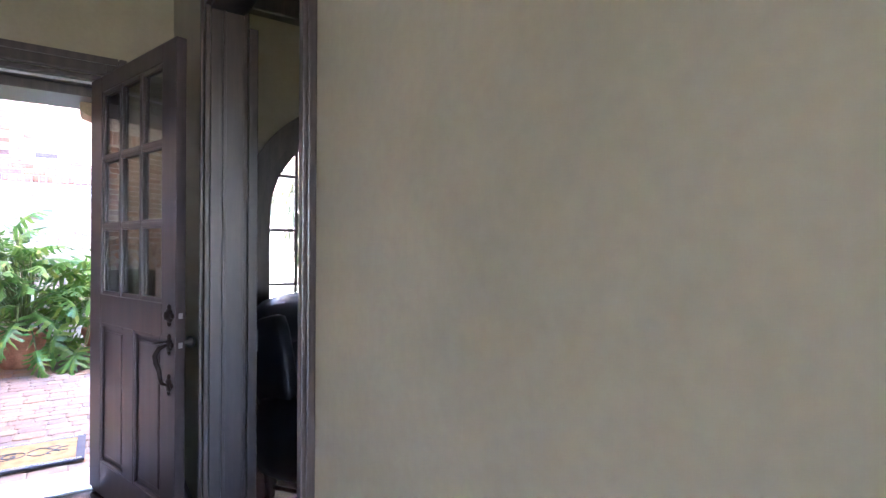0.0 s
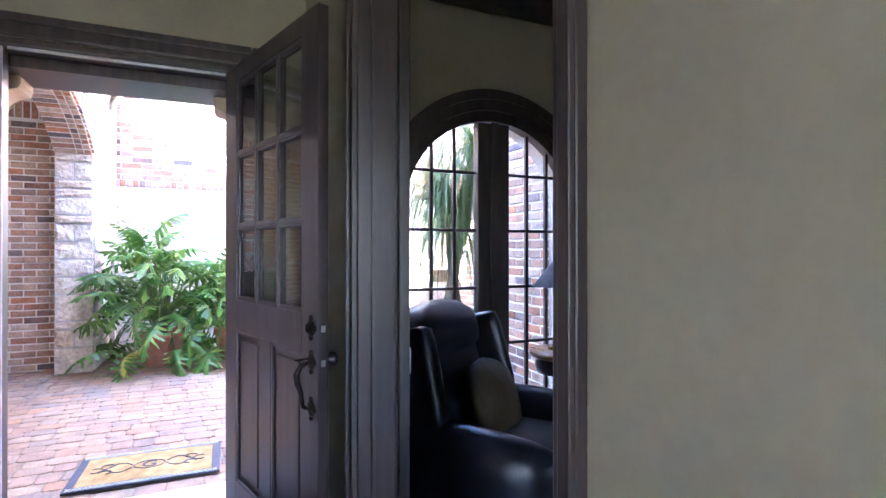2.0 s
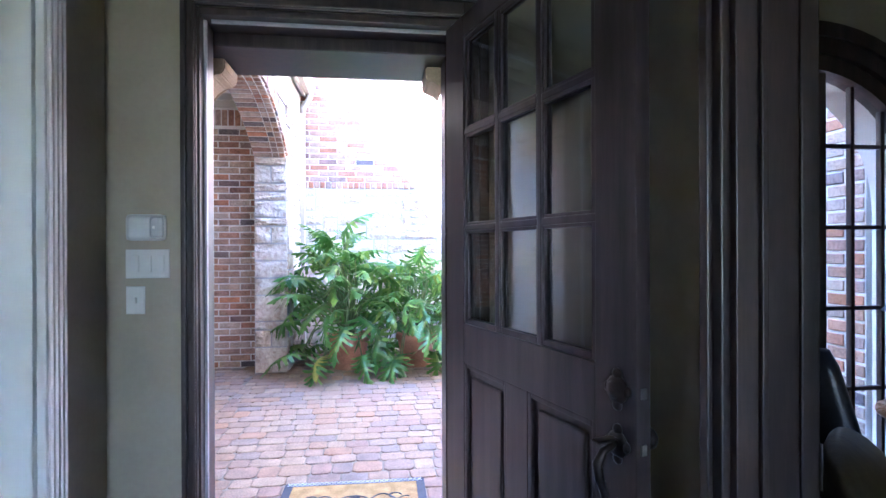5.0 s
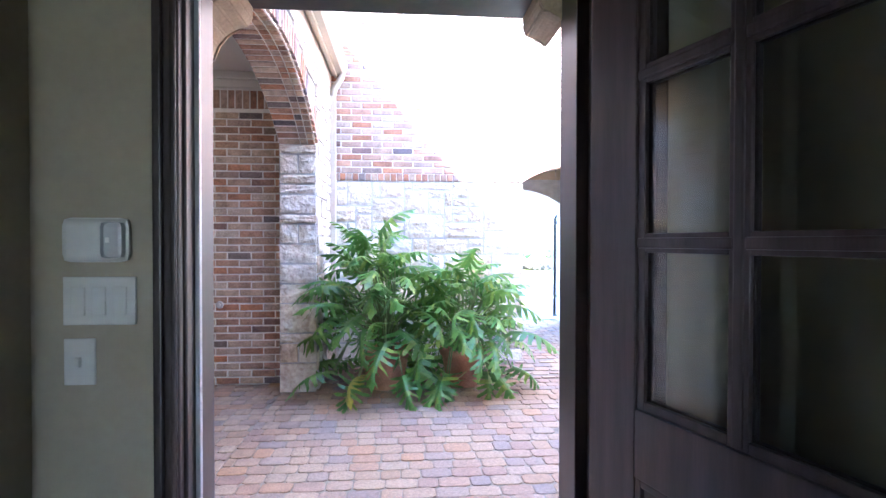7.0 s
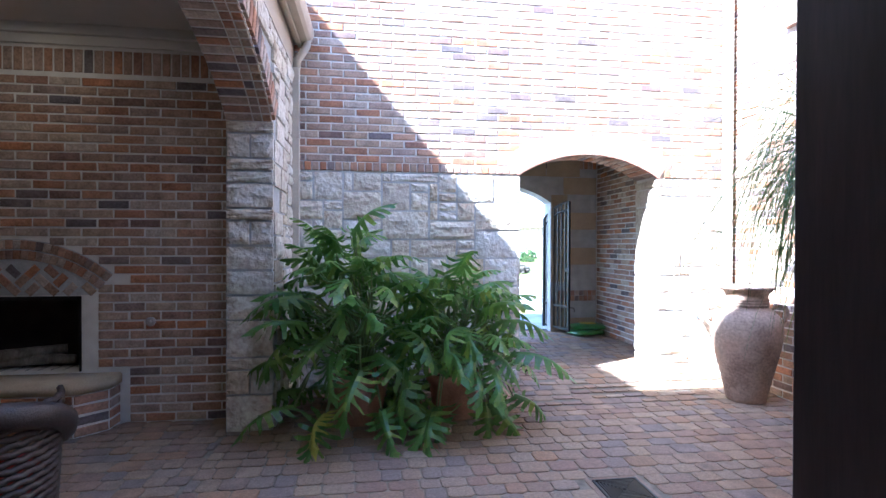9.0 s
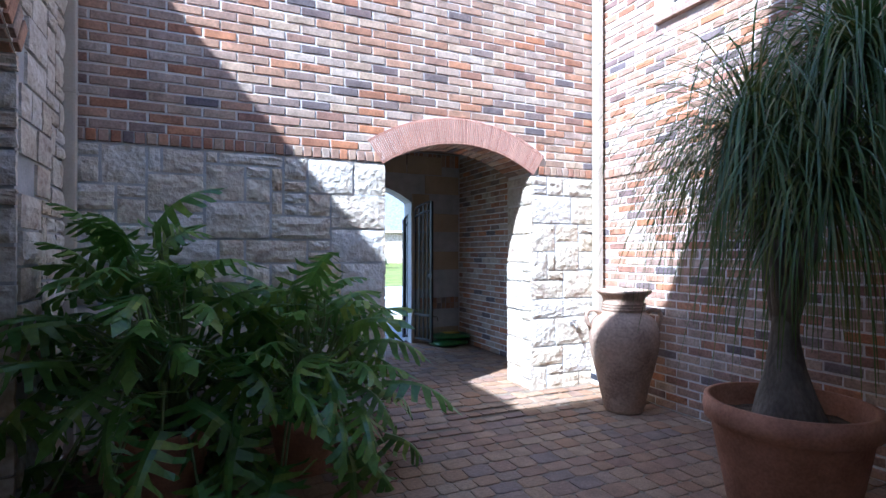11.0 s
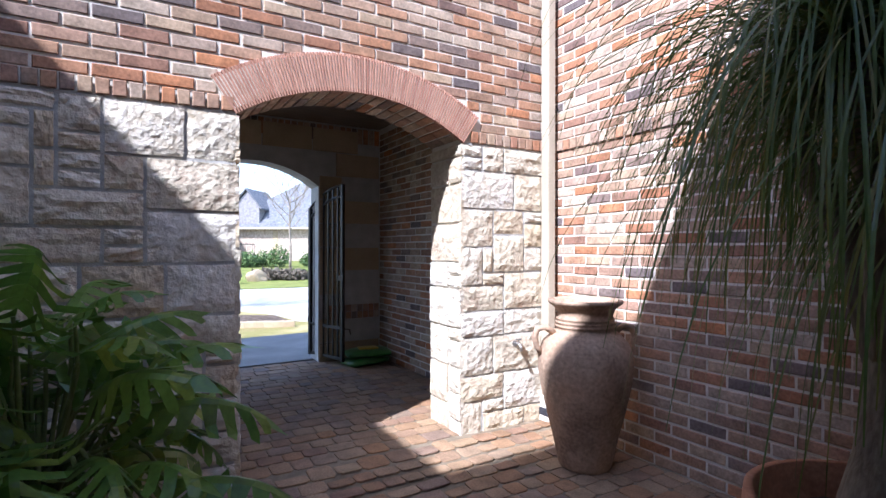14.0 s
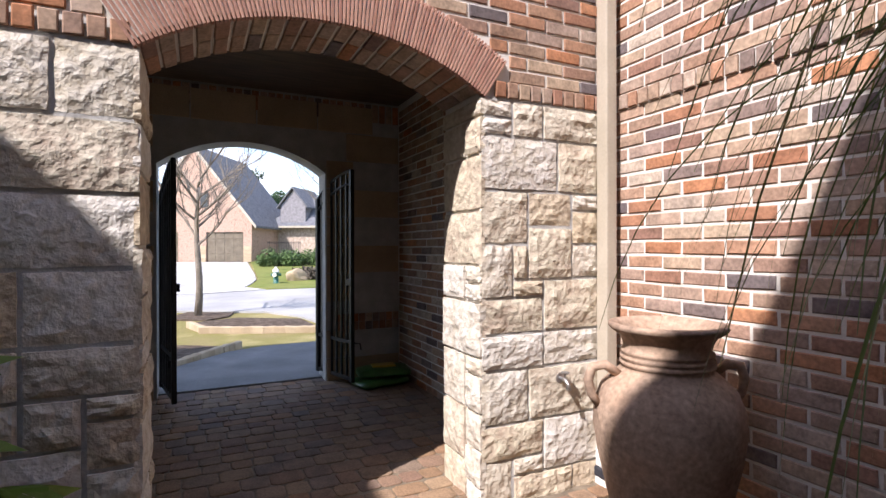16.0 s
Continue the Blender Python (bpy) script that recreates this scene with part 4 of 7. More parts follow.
# ---- study furniture ----
def soft_box(x0, x1, y0, y1, z0, z1, r, puff=0.0, cuts=5):
    """A cushion: a box with round edges whose faces swell."""
    bm = box(x0, x1, y0, y1, z0, z1)
    bmesh.ops.subdivide_edges(bm, edges=list(bm.edges), cuts=cuts, use_grid_fill=True)
    c = Vector(((x0 + x1) / 2, (y0 + y1) / 2, (z0 + z1) / 2))
    h = Vector(((x1 - x0) / 2, (y1 - y0) / 2, (z1 - z0) / 2))
    for v in bm.verts:
        p = v.co - c
        core = Vector([max(-h[k] + r, min(h[k] - r, p[k])) for k in range(3)])
        d = p - core
        p = core + d.normalized() * r if d.length > 1e-6 else p
        q = [p[k] / h[k] for k in range(3)]
        for k in range(3):
            a, b = [q[i] for i in range(3) if i != k]
            p[k] += math.copysign(puff * max(0, 1 - a * a) * max(0, 1 - b * b) * abs(q[k]) ** 3, p[k])
        v.co = c + p
    return bm


def armchair(at, label):
    ch = thing("armchair", label, "armchair", at, "armchairs in the study")
    part("base", soft_box(-0.36, 0.36, -0.40, 0.36, 0.13, 0.34, 0.05), LEATHER, ch, "", True)
    part("seat_cushion", soft_box(-0.275, 0.275, -0.44, 0.26, 0.33, 0.49, 0.06, 0.03), LEATHER, ch, "", True)
    back = soft_box(-0.31, 0.31, 0.0, 0.19, 0.0, 0.70, 0.07, 0.04)
    bmesh.ops.transform(back, matrix=pose(0, 0.20, 0.42, -14), verts=back.verts)
    part("backrest", back, LEATHER, ch, "", True)
    head = soft_box(-0.30, 0.30, -0.05, 0.17, 0.46, 0.74, 0.09, 0.05)
    bmesh.ops.transform(head, matrix=pose(0, 0.20, 0.42, -14), verts=head.verts)
    part("head_cushion", head, LEATHER, ch, "", True)
    for s_ in (-1, 1):
        wing = soft_box(-0.05, 0.05, -0.14, 0.16, 0.15, 0.66, 0.045)
        bmesh.ops.transform(wing, matrix=pose(s_ * 0.345, 0.20, 0.42, -14, 0, s_ * 12), verts=wing.verts)
        part("wing", wing, LEATHER, ch, "", True)
        arm = soft_box(s_ * 0.345 - 0.075, s_ * 0.345 + 0.075, -0.40, 0.34, 0.16, 0.62, 0.065, 0.02)
        for v in arm.verts:
            if v.co.z > 0.5:
                v.co.z -= 0.06 * max(0.0, -v.co.y)
        part("arm", arm, LEATHER, ch, "", True)
        for y in (-0.34, 0.32):
            part("leg", lathe([(0, 0), (0.02, 0), (0.024, 0.03), (0.032, 0.1), (0.034, 0.16), (0, 0.16)], 12, Matrix.Translation((s_ * 0.31, y, 0))), DARK_WOOD, ch)
        part("stretcher", tube([(s_ * 0.31, -0.34, 0.06), (s_ * 0.31, 0.32, 0.06)], 0.012, 8), DARK_WOOD, ch)
    return ch


armchair(pose(1.66, 3.12, 0.0, 0, 0, 36) @ Matrix.Diagonal((1.16, 1.04, 0.97, 1)), "dark navy leather wingback armchair with a gold-brown cushion beside the window")
armchair(pose(3.32, 3.42, 0.0, 0, 0, -32) @ Matrix.Diagonal((0.95, 0.95, 0.95, 1)), "dark navy leather wingback armchair in the study corner")
bm = soft_box(-0.19, 0.19, -0.06, 0.06, -0.17, 0.17, 0.05, 0.05)
cushion = put_mesh("cushion", bm, PILLOW, None, True)
cushion.matrix_basis = pose(1.66, 3.12, 0.0, 0, 0, 36) @ pose(0.03, 0.08, 0.63, -22, 8, 0)
tagged(cushion, "small gold-brown pleated cushion on the leather armchair", "cushion")

table = thing("side_table", "round honey-coloured wooden side table beside the window", "side table", pose(2.32, 3.50, 0) @ Matrix.Diagonal((0.95, 0.95, 1.13, 1)))
part("tabletop", lathe([(0, 0.655), (0.215, 0.655), (0.235, 0.665), (0.24, 0.678), (0.23, 0.69), (0, 0.69)], 36), OAK, table, "honey wood top with a moulded edge", True)
part("apron", lathe([(0.19, 0.57), (0.2, 0.6), (0.2, 0.655), (0, 0.655)], 36), DARK_WOOD, table, "dark carved apron", True)
part("column", lathe([(0.03, 0.06), (0.045, 0.12), (0.03, 0.2), (0.055, 0.33), (0.05, 0.42), (0.03, 0.5), (0.07, 0.57), (0, 0.57)], 24), DARK_WOOD, table, "", True)
for k in range(3):
    a = k * math.tau / 3 + 0.4
    part("foot", tube([(0.03 * math.cos(a), 0.03 * math.sin(a), 0.13), (0.12 * math.cos(a), 0.12 * math.sin(a), 0.09), (0.22 * math.cos(a), 0.22 * math.sin(a), 0.02)], [0.026, 0.022, 0.018], 8), DARK_WOOD, table, "", True)
lamp = thing("table_lamp", "unlit brass column lamp with a grey conical shade", "table lamp", pose(2.32, 3.50, 0.78, 0, 0, 20) @ Matrix.Diagonal((1, 1, 0.86, 1)))
part("plinth", boxes([(-0.075, 0.075, -0.075, 0.075, 0, 0.025), (-0.055, 0.055, -0.055, 0.055, 0.025, 0.05)], 0.006), BRASS, lamp)
part("column", lathe([(0, 0.05), (0.04, 0.05), (0.038, 0.07), (0.026, 0.09), (0.022, 0.25), (0.024, 0.33), (0.034, 0.345), (0.02, 0.365), (0.032, 0.40), (0.018, 0.43), (0.012, 0.5), (0, 0.5)], 24), BRONZE, lamp, "dark ribbed column", True)
for z in (0.345, 0.395):
    part("collar", lathe([(0, z - 0.012), (0.036, z - 0.008), (0.038, z), (0.036, z + 0.008), (0, z + 0.012)], 20), BRASS, lamp, "brass collar", True)
part("shade", lathe([(0.205, 0.475), (0.075, 0.66), (0.072, 0.66), (0.20, 0.477), (0.205, 0.475)], 36), SHADE_CLOTH, lamp, "grey cloth shade", True)
part("finial", lathe([(0, 0.655), (0.008, 0.66), (0.012, 0.675), (0.004, 0.69), (0, 0.7)], 12), BRASS, lamp, "brass finial", True)
part("harp", tube([(-0.07, 0, 0.655), (0.07, 0, 0.655)], 0.003, 6), BRASS, lamp)


coffee_table = thing("coffee_table", "dark-stained wooden low table with a lower shelf before the armchairs", "coffee table", pose(2.70, 2.70, 0))
part("tabletop", boxes([(-0.36, 0.36, -0.30, 0.30, 0.60, 0.635), (-0.34, 0.34, -0.28, 0.28, 0.575, 0.599)], 0.008), DARK_WOOD, coffee_table)
part("shelf", box(-0.30, 0.30, -0.24, 0.24, 0.16, 0.185, 0.005), DARK_WOOD, coffee_table)
for x_ in (-0.29, 0.29):
    part("apron", box(x_ - 0.012, x_ + 0.012, -0.22, 0.22, 0.50, 0.574, 0.004), DARK_WOOD, coffee_table)
    for y_ in (-0.23, 0.23):
        part("leg", lathe([(0, 0), (0.022, 0), (0.03, 0.05), (0.02, 0.12), (0.03, 0.20), (0.026, 0.42), (0.034, 0.48), (0.034, 0.574), (0, 0.574)], 14, Matrix.Translation((x_, y_, 0))), DARK_WOOD, coffee_table, "", True)


# ---- courtyard fittings ----
def run_gutter(bm, y0, y1):
    outline = [(-0.950, 3.660), (-0.950, 3.570), (-0.880, 3.570), (-0.850, 3.600), (-0.835, 3.640), (-0.825, 3.680), (-0.825, 3.700), (-0.835, 3.700), (-0.850, 3.660), (-0.880, 3.590), (-0.935, 3.590), (-0.935, 3.660)]
    return prism(outline, "y", y0, y1)


gutter = thing("gutter", "tan painted eave gutter with a downspout on the stone wall", "gutter")
part("trough", run_gutter(None, FRONT_OUT + 0.02, BACK - 0.02), GUTTER_PAINT, gutter)
part("fascia", box(-0.985, -0.951, FRONT_OUT + 0.02, BACK - 0.02, 3.54, 3.72, 0.004), GUTTER_PAINT, gutter)
part("elbow", tube([(-0.89, 8.92, 3.60), (-0.89, 8.92, 3.54), (-0.94, 8.91, 3.45), (-0.982, 8.90, 3.38), (-0.995, 8.90, 3.26)], 0.04, 10), GUTTER_PAINT, gutter, "", True)
part("downspout", box(-1.037, -0.957, 8.855, 8.94, 0.08, 3.30, 0.012), GUTTER_PAINT, gutter)
for z in (0.9, 2.6):
    part("strap", box(-1.047, -0.953, 8.85, 8.945, z, z + 0.03, 0.003), GUTTER_PAINT, gutter)
spout = thing("downspout", "pale tan downspout in the brick corner with a black boot", "downspout")
part("pipe", box(3.735, 3.815, 8.885, 8.975, 0.18, 6.3, 0.012), GUTTER_PAINT, spout)
part("boot", box(3.715, 3.835, 8.865, 8.98, 0.10, 0.16, 0.012), RUBBER, spout, "black rubber boot")
part("shoe", box(3.722, 3.828, 8.872, 8.977, 0.05, 0.10, 0.008), WHITE_PAINT, spout, "white plastic shoe")
part("sleeve", box(3.727, 3.823, 8.877, 8.977, 0.16, 0.26, 0.008), WHITE_PAINT, spout, "white plastic sleeve")

tap = thing("garden_tap", "grey metal garden tap on the limestone wall", "tap", pose(3.45, BACK - 0.035, 0.72))
turn = Matrix.Rotation(radians(90), 4, "X")
part("flange", lathe([(0, 0), (0.028, 0), (0.028, 0.008), (0.012, 0.012), (0, 0.012)], 16, turn), CHROME, tap)
part("spout", tube([(0, 0, 0), (0, -0.05, 0.0), (0, -0.075, -0.02), (0.0, -0.085, -0.055)], [0.012, 0.013, 0.012, 0.014], 10), CHROME, tap, "", True)
part("wheel", lathe([(0, 0), (0.026, 0), (0.028, 0.006), (0.02, 0.01), (0, 0.01)], 12, Matrix.Translation((0, -0.05, 0.035))), CHROME, tap)
part("stem", tube([(0, -0.05, 0), (0, -0.05, 0.036)], 0.006, 8), CHROME, tap)

drain = thing("drain_grate", "dark square drain grate with a star pattern in the paving", "drain", pose(1.335, 6.585, 0.006, 0, 0, 0))
part("frame", boxes([(-0.15, 0.15, -0.15, -0.135, -0.02, 0.004), (-0.15, 0.15, 0.135, 0.15, -0.02, 0.004), (-0.15, -0.135, -0.135, 0.135, -0.02, 0.004), (0.135, 0.15, -0.135, 0.135, -0.02, 0.004)], 0.002), IRON, drain)
part("pit", box(-0.135, 0.135, -0.135, 0.135, -0.03, -0.022), SOOT, drain)
for q in range(4):
    for k in range(7):
        d = 0.018 + 0.017 * k
        bm = box(-d, d, d - 0.004, d + 0.004, -0.018, 0.003)
        bmesh.ops.rotate(bm, verts=bm.verts, matrix=Matrix.Rotation(q * math.pi / 2, 3, "Z"))
        part("bar", bm, IRON, drain)

# the clay urn
urn = thing("clay_urn", "tall weathered clay urn with two handles beside the brick wall", "urn", pose(3.46, 8.22, 0.004, 0, 0, -24) @ Matrix.Diagonal((1.07, 1.07, 1.045, 1)))
part("body", lathe([(0, 0), (0.155, 0), (0.165, 0.015), (0.175, 0.06), (0.205, 0.2), (0.245, 0.36), (0.28, 0.52), (0.298, 0.64), (0.295, 0.73), (0.265, 0.81), (0.215, 0.862), (0.185, 0.885), (0.178, 0.90), (0.188, 0.906), (0.188, 0.918), (0.175, 0.924), (0.186, 0.930), (0.186, 0.942), (0.174, 0.948), (0.183, 0.954), (0.183, 0.966), (0.172, 0.972), (0.176, 1.0), (0.19, 1.03), (0.225, 1.055), (0.235, 1.068), (0.232, 1.082), (0.215, 1.085), (0.195, 1.062), (0.165, 1.02), (0.155, 0.95), (0.16, 0.88), (0.1, 0.8), (0, 0.78)], 56), URN_CLAY, urn, "", True)
for s_ in (-1, 1):
    pts = [(s_ * (0.2 + 0.0), 0, 0.862), (s_ * 0.26, 0, 0.905), (s_ * 0.315, 0, 0.895), (s_ * 0.332, 0, 0.84), (s_ * 0.318, 0, 0.78), (s_ * 0.29, 0, 0.735)]
    part("handle", tube(pts, [0.018, 0.021, 0.022, 0.021, 0.019, 0.016], 10), URN_CLAY, urn, "", True)


def flower_pot(at, label, r, h, material=TERRACOTTA):
    pot = thing("plant_pot", label, "plant pot", at)
    part("wall", lathe([(0, 0), (r * 0.66, 0), (r * 0.70, 0.02), (r * 0.92, h * 0.78), (r * 0.94, h * 0.80), (r, h * 0.82), (r * 1.02, h * 0.9), (r, h), (r * 0.93, h), (r * 0.90, h * 0.85), (r * 0.86, h * 0.8), (r * 0.6, h * 0.3), (0, h * 0.25)], 48), material, pot, "", True)
    bm = lathe([(0, h * 0.83), (r * 0.5, h * 0.84), (r * 0.87, h * 0.815)], 40)
    for v in bm.verts:
        v.co.z += 0.012 * noise.noise(v.co * 14)
    part("soil", bm, EARTH, pot, "dark potting soil", True)
    return pot


flower_pot(pose(-0.34, 8.12, 0), "terracotta pot under a large philodendron", 0.27, 0.42)
flower_pot(pose(0.50, 8.14, 0), "terracotta pot under a spreading philodendron", 0.25, 0.40)
flower_pot(pose(2.84, 6.33, 0), "tall wide terracotta planter holding a ponytail palm", 0.42, 0.66)


def lobed_leaf(name, seed, material, lobes=7):
    """A deeply cut leaf blade: stalk end at the origin, tip along +y, drooping at the tip and lobes."""
    rnd = random.Random(seed)
    vs, fs = [], []
    def z_at(x, y):
        return 0.05 * math.sin(y * 5.5) - 0.30 * max(0, y - 0.1) ** 2 * 2.0 - 0.22 * x * x * 3 + 0.035 * math.cos(abs(x) * 26)
    mid = [(-0.001, 0.46 * k / (lobes * 2)) for k in range(lobes * 2 + 1)]
    def add(x, y):
        vs.append((x, y, z_at(x, y)))
        return len(vs) - 1
    for side in (-1, 1):
        for k in range(lobes):
            f = k / (lobes - 1)
            y0, y1 = 0.44 * k / lobes - 0.02, 0.44 * (k + 1) / lobes - 0.02
            ln = (0.25 * (1 - 0.60 * f) * (0.78 if k == 0 else 1.0)) * rnd.uniform(0.88, 1.1)
            ang = math.radians(-28 + 88 * f + rnd.uniform(-6, 6))
            dx, dy = math.cos(ang) * side, math.sin(ang)
            yc = (y0 + y1) / 2
            w = (y1 - y0) * 0.43
            base_in = 0.036 * (1 - 0.5 * f)
            a = add(0.0, y0 + 0.02)
            b = add(0.0, y1 + 0.02)
            a2 = add(side * base_in, y0 + 0.012)
            b2 = add(side * base_in, y1 + 0.012)
            px, py = -dy * side, dx * side
            m1 = add(dx * ln * 0.5 + px * w * -0.75 * side, yc + dy * ln * 0.5 - abs(py) * w * 0.75)
            m2 = add(dx * ln * 0.5 + px * w * 0.75 * side, yc + dy * ln * 0.5 + abs(py) * w * 0.75)
            n1 = add(dx * ln * 0.82 - px * w * 0.85 * side, yc + dy * ln * 0.80 - abs(py) * w * 0.85)
            n2 = add(dx * ln * 0.80 + px * w * 0.6 * side, yc + dy * ln * 0.82 + abs(py) * w * 0.6)
            tip = add(dx * ln, yc + dy * ln)
            fs += [(a, b, b2, a2), (a2, b2, m2, m1), (m1, m2, n2, n1), (n1, n2, tip)]
    a, b, c = add(-0.02, 0.40), add(0.02, 0.40), add(rnd.uniform(-0.02, 0.02), 0.54)
    d, e = add(-0.035, 0.46), add(0.035, 0.46)
    fs += [(a, b, e, d), (d, e, c)]
    me = bpy.data.meshes.new(name)
    me.from_pydata(vs, [], fs)
    me.materials.append(material)
    return me


LEAVES = [lobed_leaf("lobed_leaf", 40 + k, LEAF) for k in range(6)]
YELLOW = lobed_leaf("lobed_leaf_yellow", 77, YELLOW_LEAF)


def philodendron(at, label, count, reach, high, seed, lean=(0, 0)):
    rnd = random.Random(seed)
    plant = thing("philodendron", label, "potted plant", at, "philodendrons by the limestone wall")
    stems = bmesh.new()
    add_tube(stems, [(0, 0, -0.05), (0.03, 0.02, 0.14), (0.05, 0.0, 0.3)], [0.045, 0.04, 0.03], 8)
    for k in range(count):
        f = (k + 0.5) / count
        a = k * 2.39996 + rnd.uniform(-0.35, 0.35)
        tall = high * (1.0 - 0.95 * f ** 0.85) * rnd.uniform(0.86, 1.08)
        out = reach * (0.22 + 0.78 * f ** 0.7) * rnd.uniform(0.72, 1.08)
        d = Vector((math.cos(a), math.sin(a), 0))
        yellowing = k == count - 3
        if yellowing:
            a, out = -1.95, reach * 0.9
            d = Vector((math.cos(a), math.sin(a), 0))
        if d.y > 0:
            out *= 0.62
        end = d * out + Vector((lean[0] * (1 - f), lean[1] * (1 - f), tall - 0.25 * (f > 0.85)))
        end.z = max(end.z, -0.12)
        start = Vector((0.05 * math.cos(a), 0.05 * math.sin(a), rnd.uniform(0.0, 0.28)))
        midp = (start + end) / 2 + Vector((0, 0, 0.12 + 0.1 * f)) + d * 0.04
        pts = [start, start * 0.5 + midp * 0.5 + Vector((0, 0, 0.03)), midp, midp * 0.5 + end * 0.5 + Vector((0, 0, 0.035)), end]
        add_tube(stems, pts, [0.011, 0.010, 0.009, 0.008, 0.007], 5)
        way = math.degrees(math.atan2(d.y, d.x)) - 90 + rnd.uniform(-25, 25)
        pitch = 24 - 66 * f ** 1.3 + rnd.uniform(-26, 26)
        leaf = new("leaf", YELLOW if yellowing and seed == 5 else rnd.choice(LEAVES))
        leaf.parent = plant
        sc = rnd.uniform(0.78, 1.12) * (0.85 if f < 0.12 else 1.0)
        leaf.matrix_basis = Matrix.Translation(end) @ pose(0, 0, 0, 0, 0, way) @ pose(0, 0, 0, pitch, rnd.uniform(-38, 38), 0) @ Matrix.Diagonal((sc, sc, sc, 1))
    tagged(part("stem", stems, STEM, plant, "green leaf stalks", True), kind="stuff")
    return plant


philodendron(pose(-0.34, 8.10, 0.36), "tall philodendron with deeply cut glossy leaves in a terracotta pot", 84, 0.68, 1.24, 5, (-0.16, -0.05))
philodendron(pose(0.50, 8.12, 0.34), "spreading philodendron with deeply cut glossy leaves in a terracotta pot", 66, 0.62, 0.92, 9, (0.0, -0.05))

# ponytail palm
palm = thing("ponytail_palm", "ponytail palm with a swollen grey trunk and long drooping strap leaves", "palm", pose(2.84, 6.33, 0.53))
bm = bmesh.new()
add_tube(bm, [(0, 0, 0.0), (0.0, 0.0, 0.05), (0.0, 0.01, 0.14), (0.01, 0.02, 0.30), (0.02, 0.03, 0.46), (0.03, 0.03, 0.66), (0.04, 0.02, 0.86)], [0.185, 0.18, 0.15, 0.105, 0.075, 0.06, 0.052], 16)
HEADS = [((0.12, -0.30, 2.05), 0.050), ((0.10, 0.36, 1.46), 0.042), ((-0.20, 0.06, 1.62), 0.042), ((0.26, -0.08, 1.75), 0.04), ((-0.12, -0.26, 1.28), 0.03)]
for (hx, hy, hz), r in HEADS:
    add_tube(bm, [(0.025, 0.03, 0.52), (0.04 + hx * 0.3, 0.02 + hy * 0.42, 0.78 + (hz - 0.78) * 0.33), (hx * 0.8, hy * 0.85, 0.78 + (hz - 0.78) * 0.7), (hx, hy, hz)], [0.06, r * 1.15, r, r * 0.9], 10)
for v in bm.verts:
    v.co += v.co.normalized() * 0.008 * noise.noise(v.co * 11)
part("trunk", bm, BARK, palm, "swollen grey trunk", True)
rnd = random.Random(21)
for (hx, hy, hz), r in HEADS:
    share = 0.3 if hy > 0.3 else 1.0
    vs, fs = [], []
    for k in range(int(440 * share)):
        a = rnd.uniform(0, math.tau)
        el = rnd.uniform(-0.25, 1.35)
        ln = rnd.uniform(0.75, 1.18) if rnd.random() < 0.9 else rnd.uniform(1.2, 1.5)
        w = rnd.uniform(0.0028, 0.0055)
        d = Vector((math.cos(a), math.sin(a), 0))
        side = Vector((-d.y, d.x, 0))
        p = Vector((hx, hy, hz)) + d * 0.03 + Vector((0, 0, rnd.uniform(-0.12, 0.06)))
        dirv = (d * math.cos(el) + Vector((0, 0, math.sin(el)))).normalized()
        sag = rnd.uniform(0.26, 0.62)
        n = 9
        curl = rnd.uniform(-0.15, 0.15)
        base = len(vs)
        for i in range(n + 1):
            f = i / n
            ww = w * (1 - f) ** 0.55 + 0.0012
            c = p
            if 2.84 + c.x > 3.86:
                c = Vector((3.86 - 2.84 - 0.02 * rnd.random(), c.y, c.z))
            for s_ in (-1, 0, 1):
                vs.append(tuple(c + side * ww * s_ + Vector((0, 0, 0.35 * ww * (abs(s_))))))
            dirv = (dirv + Vector((0, 0, -sag * (0.4 + f))) + side * curl * 0.2).normalized()
            p = p + dirv * ln / n
        for i in range(n):
            for s_ in (0, 1):
                q = base + i * 3 + s_
                fs.append((q, q + 1, q + 4, q + 3))
    me = bpy.data.meshes.new("leaf_crown")
    me.from_pydata(vs, [], fs)
    me.materials.append(PALM_LEAF)
    crown = new("leaf_crown", me)
    crown.parent = palm
    tagged(crown, "long drooping dark green strap leaves", kind="stuff")


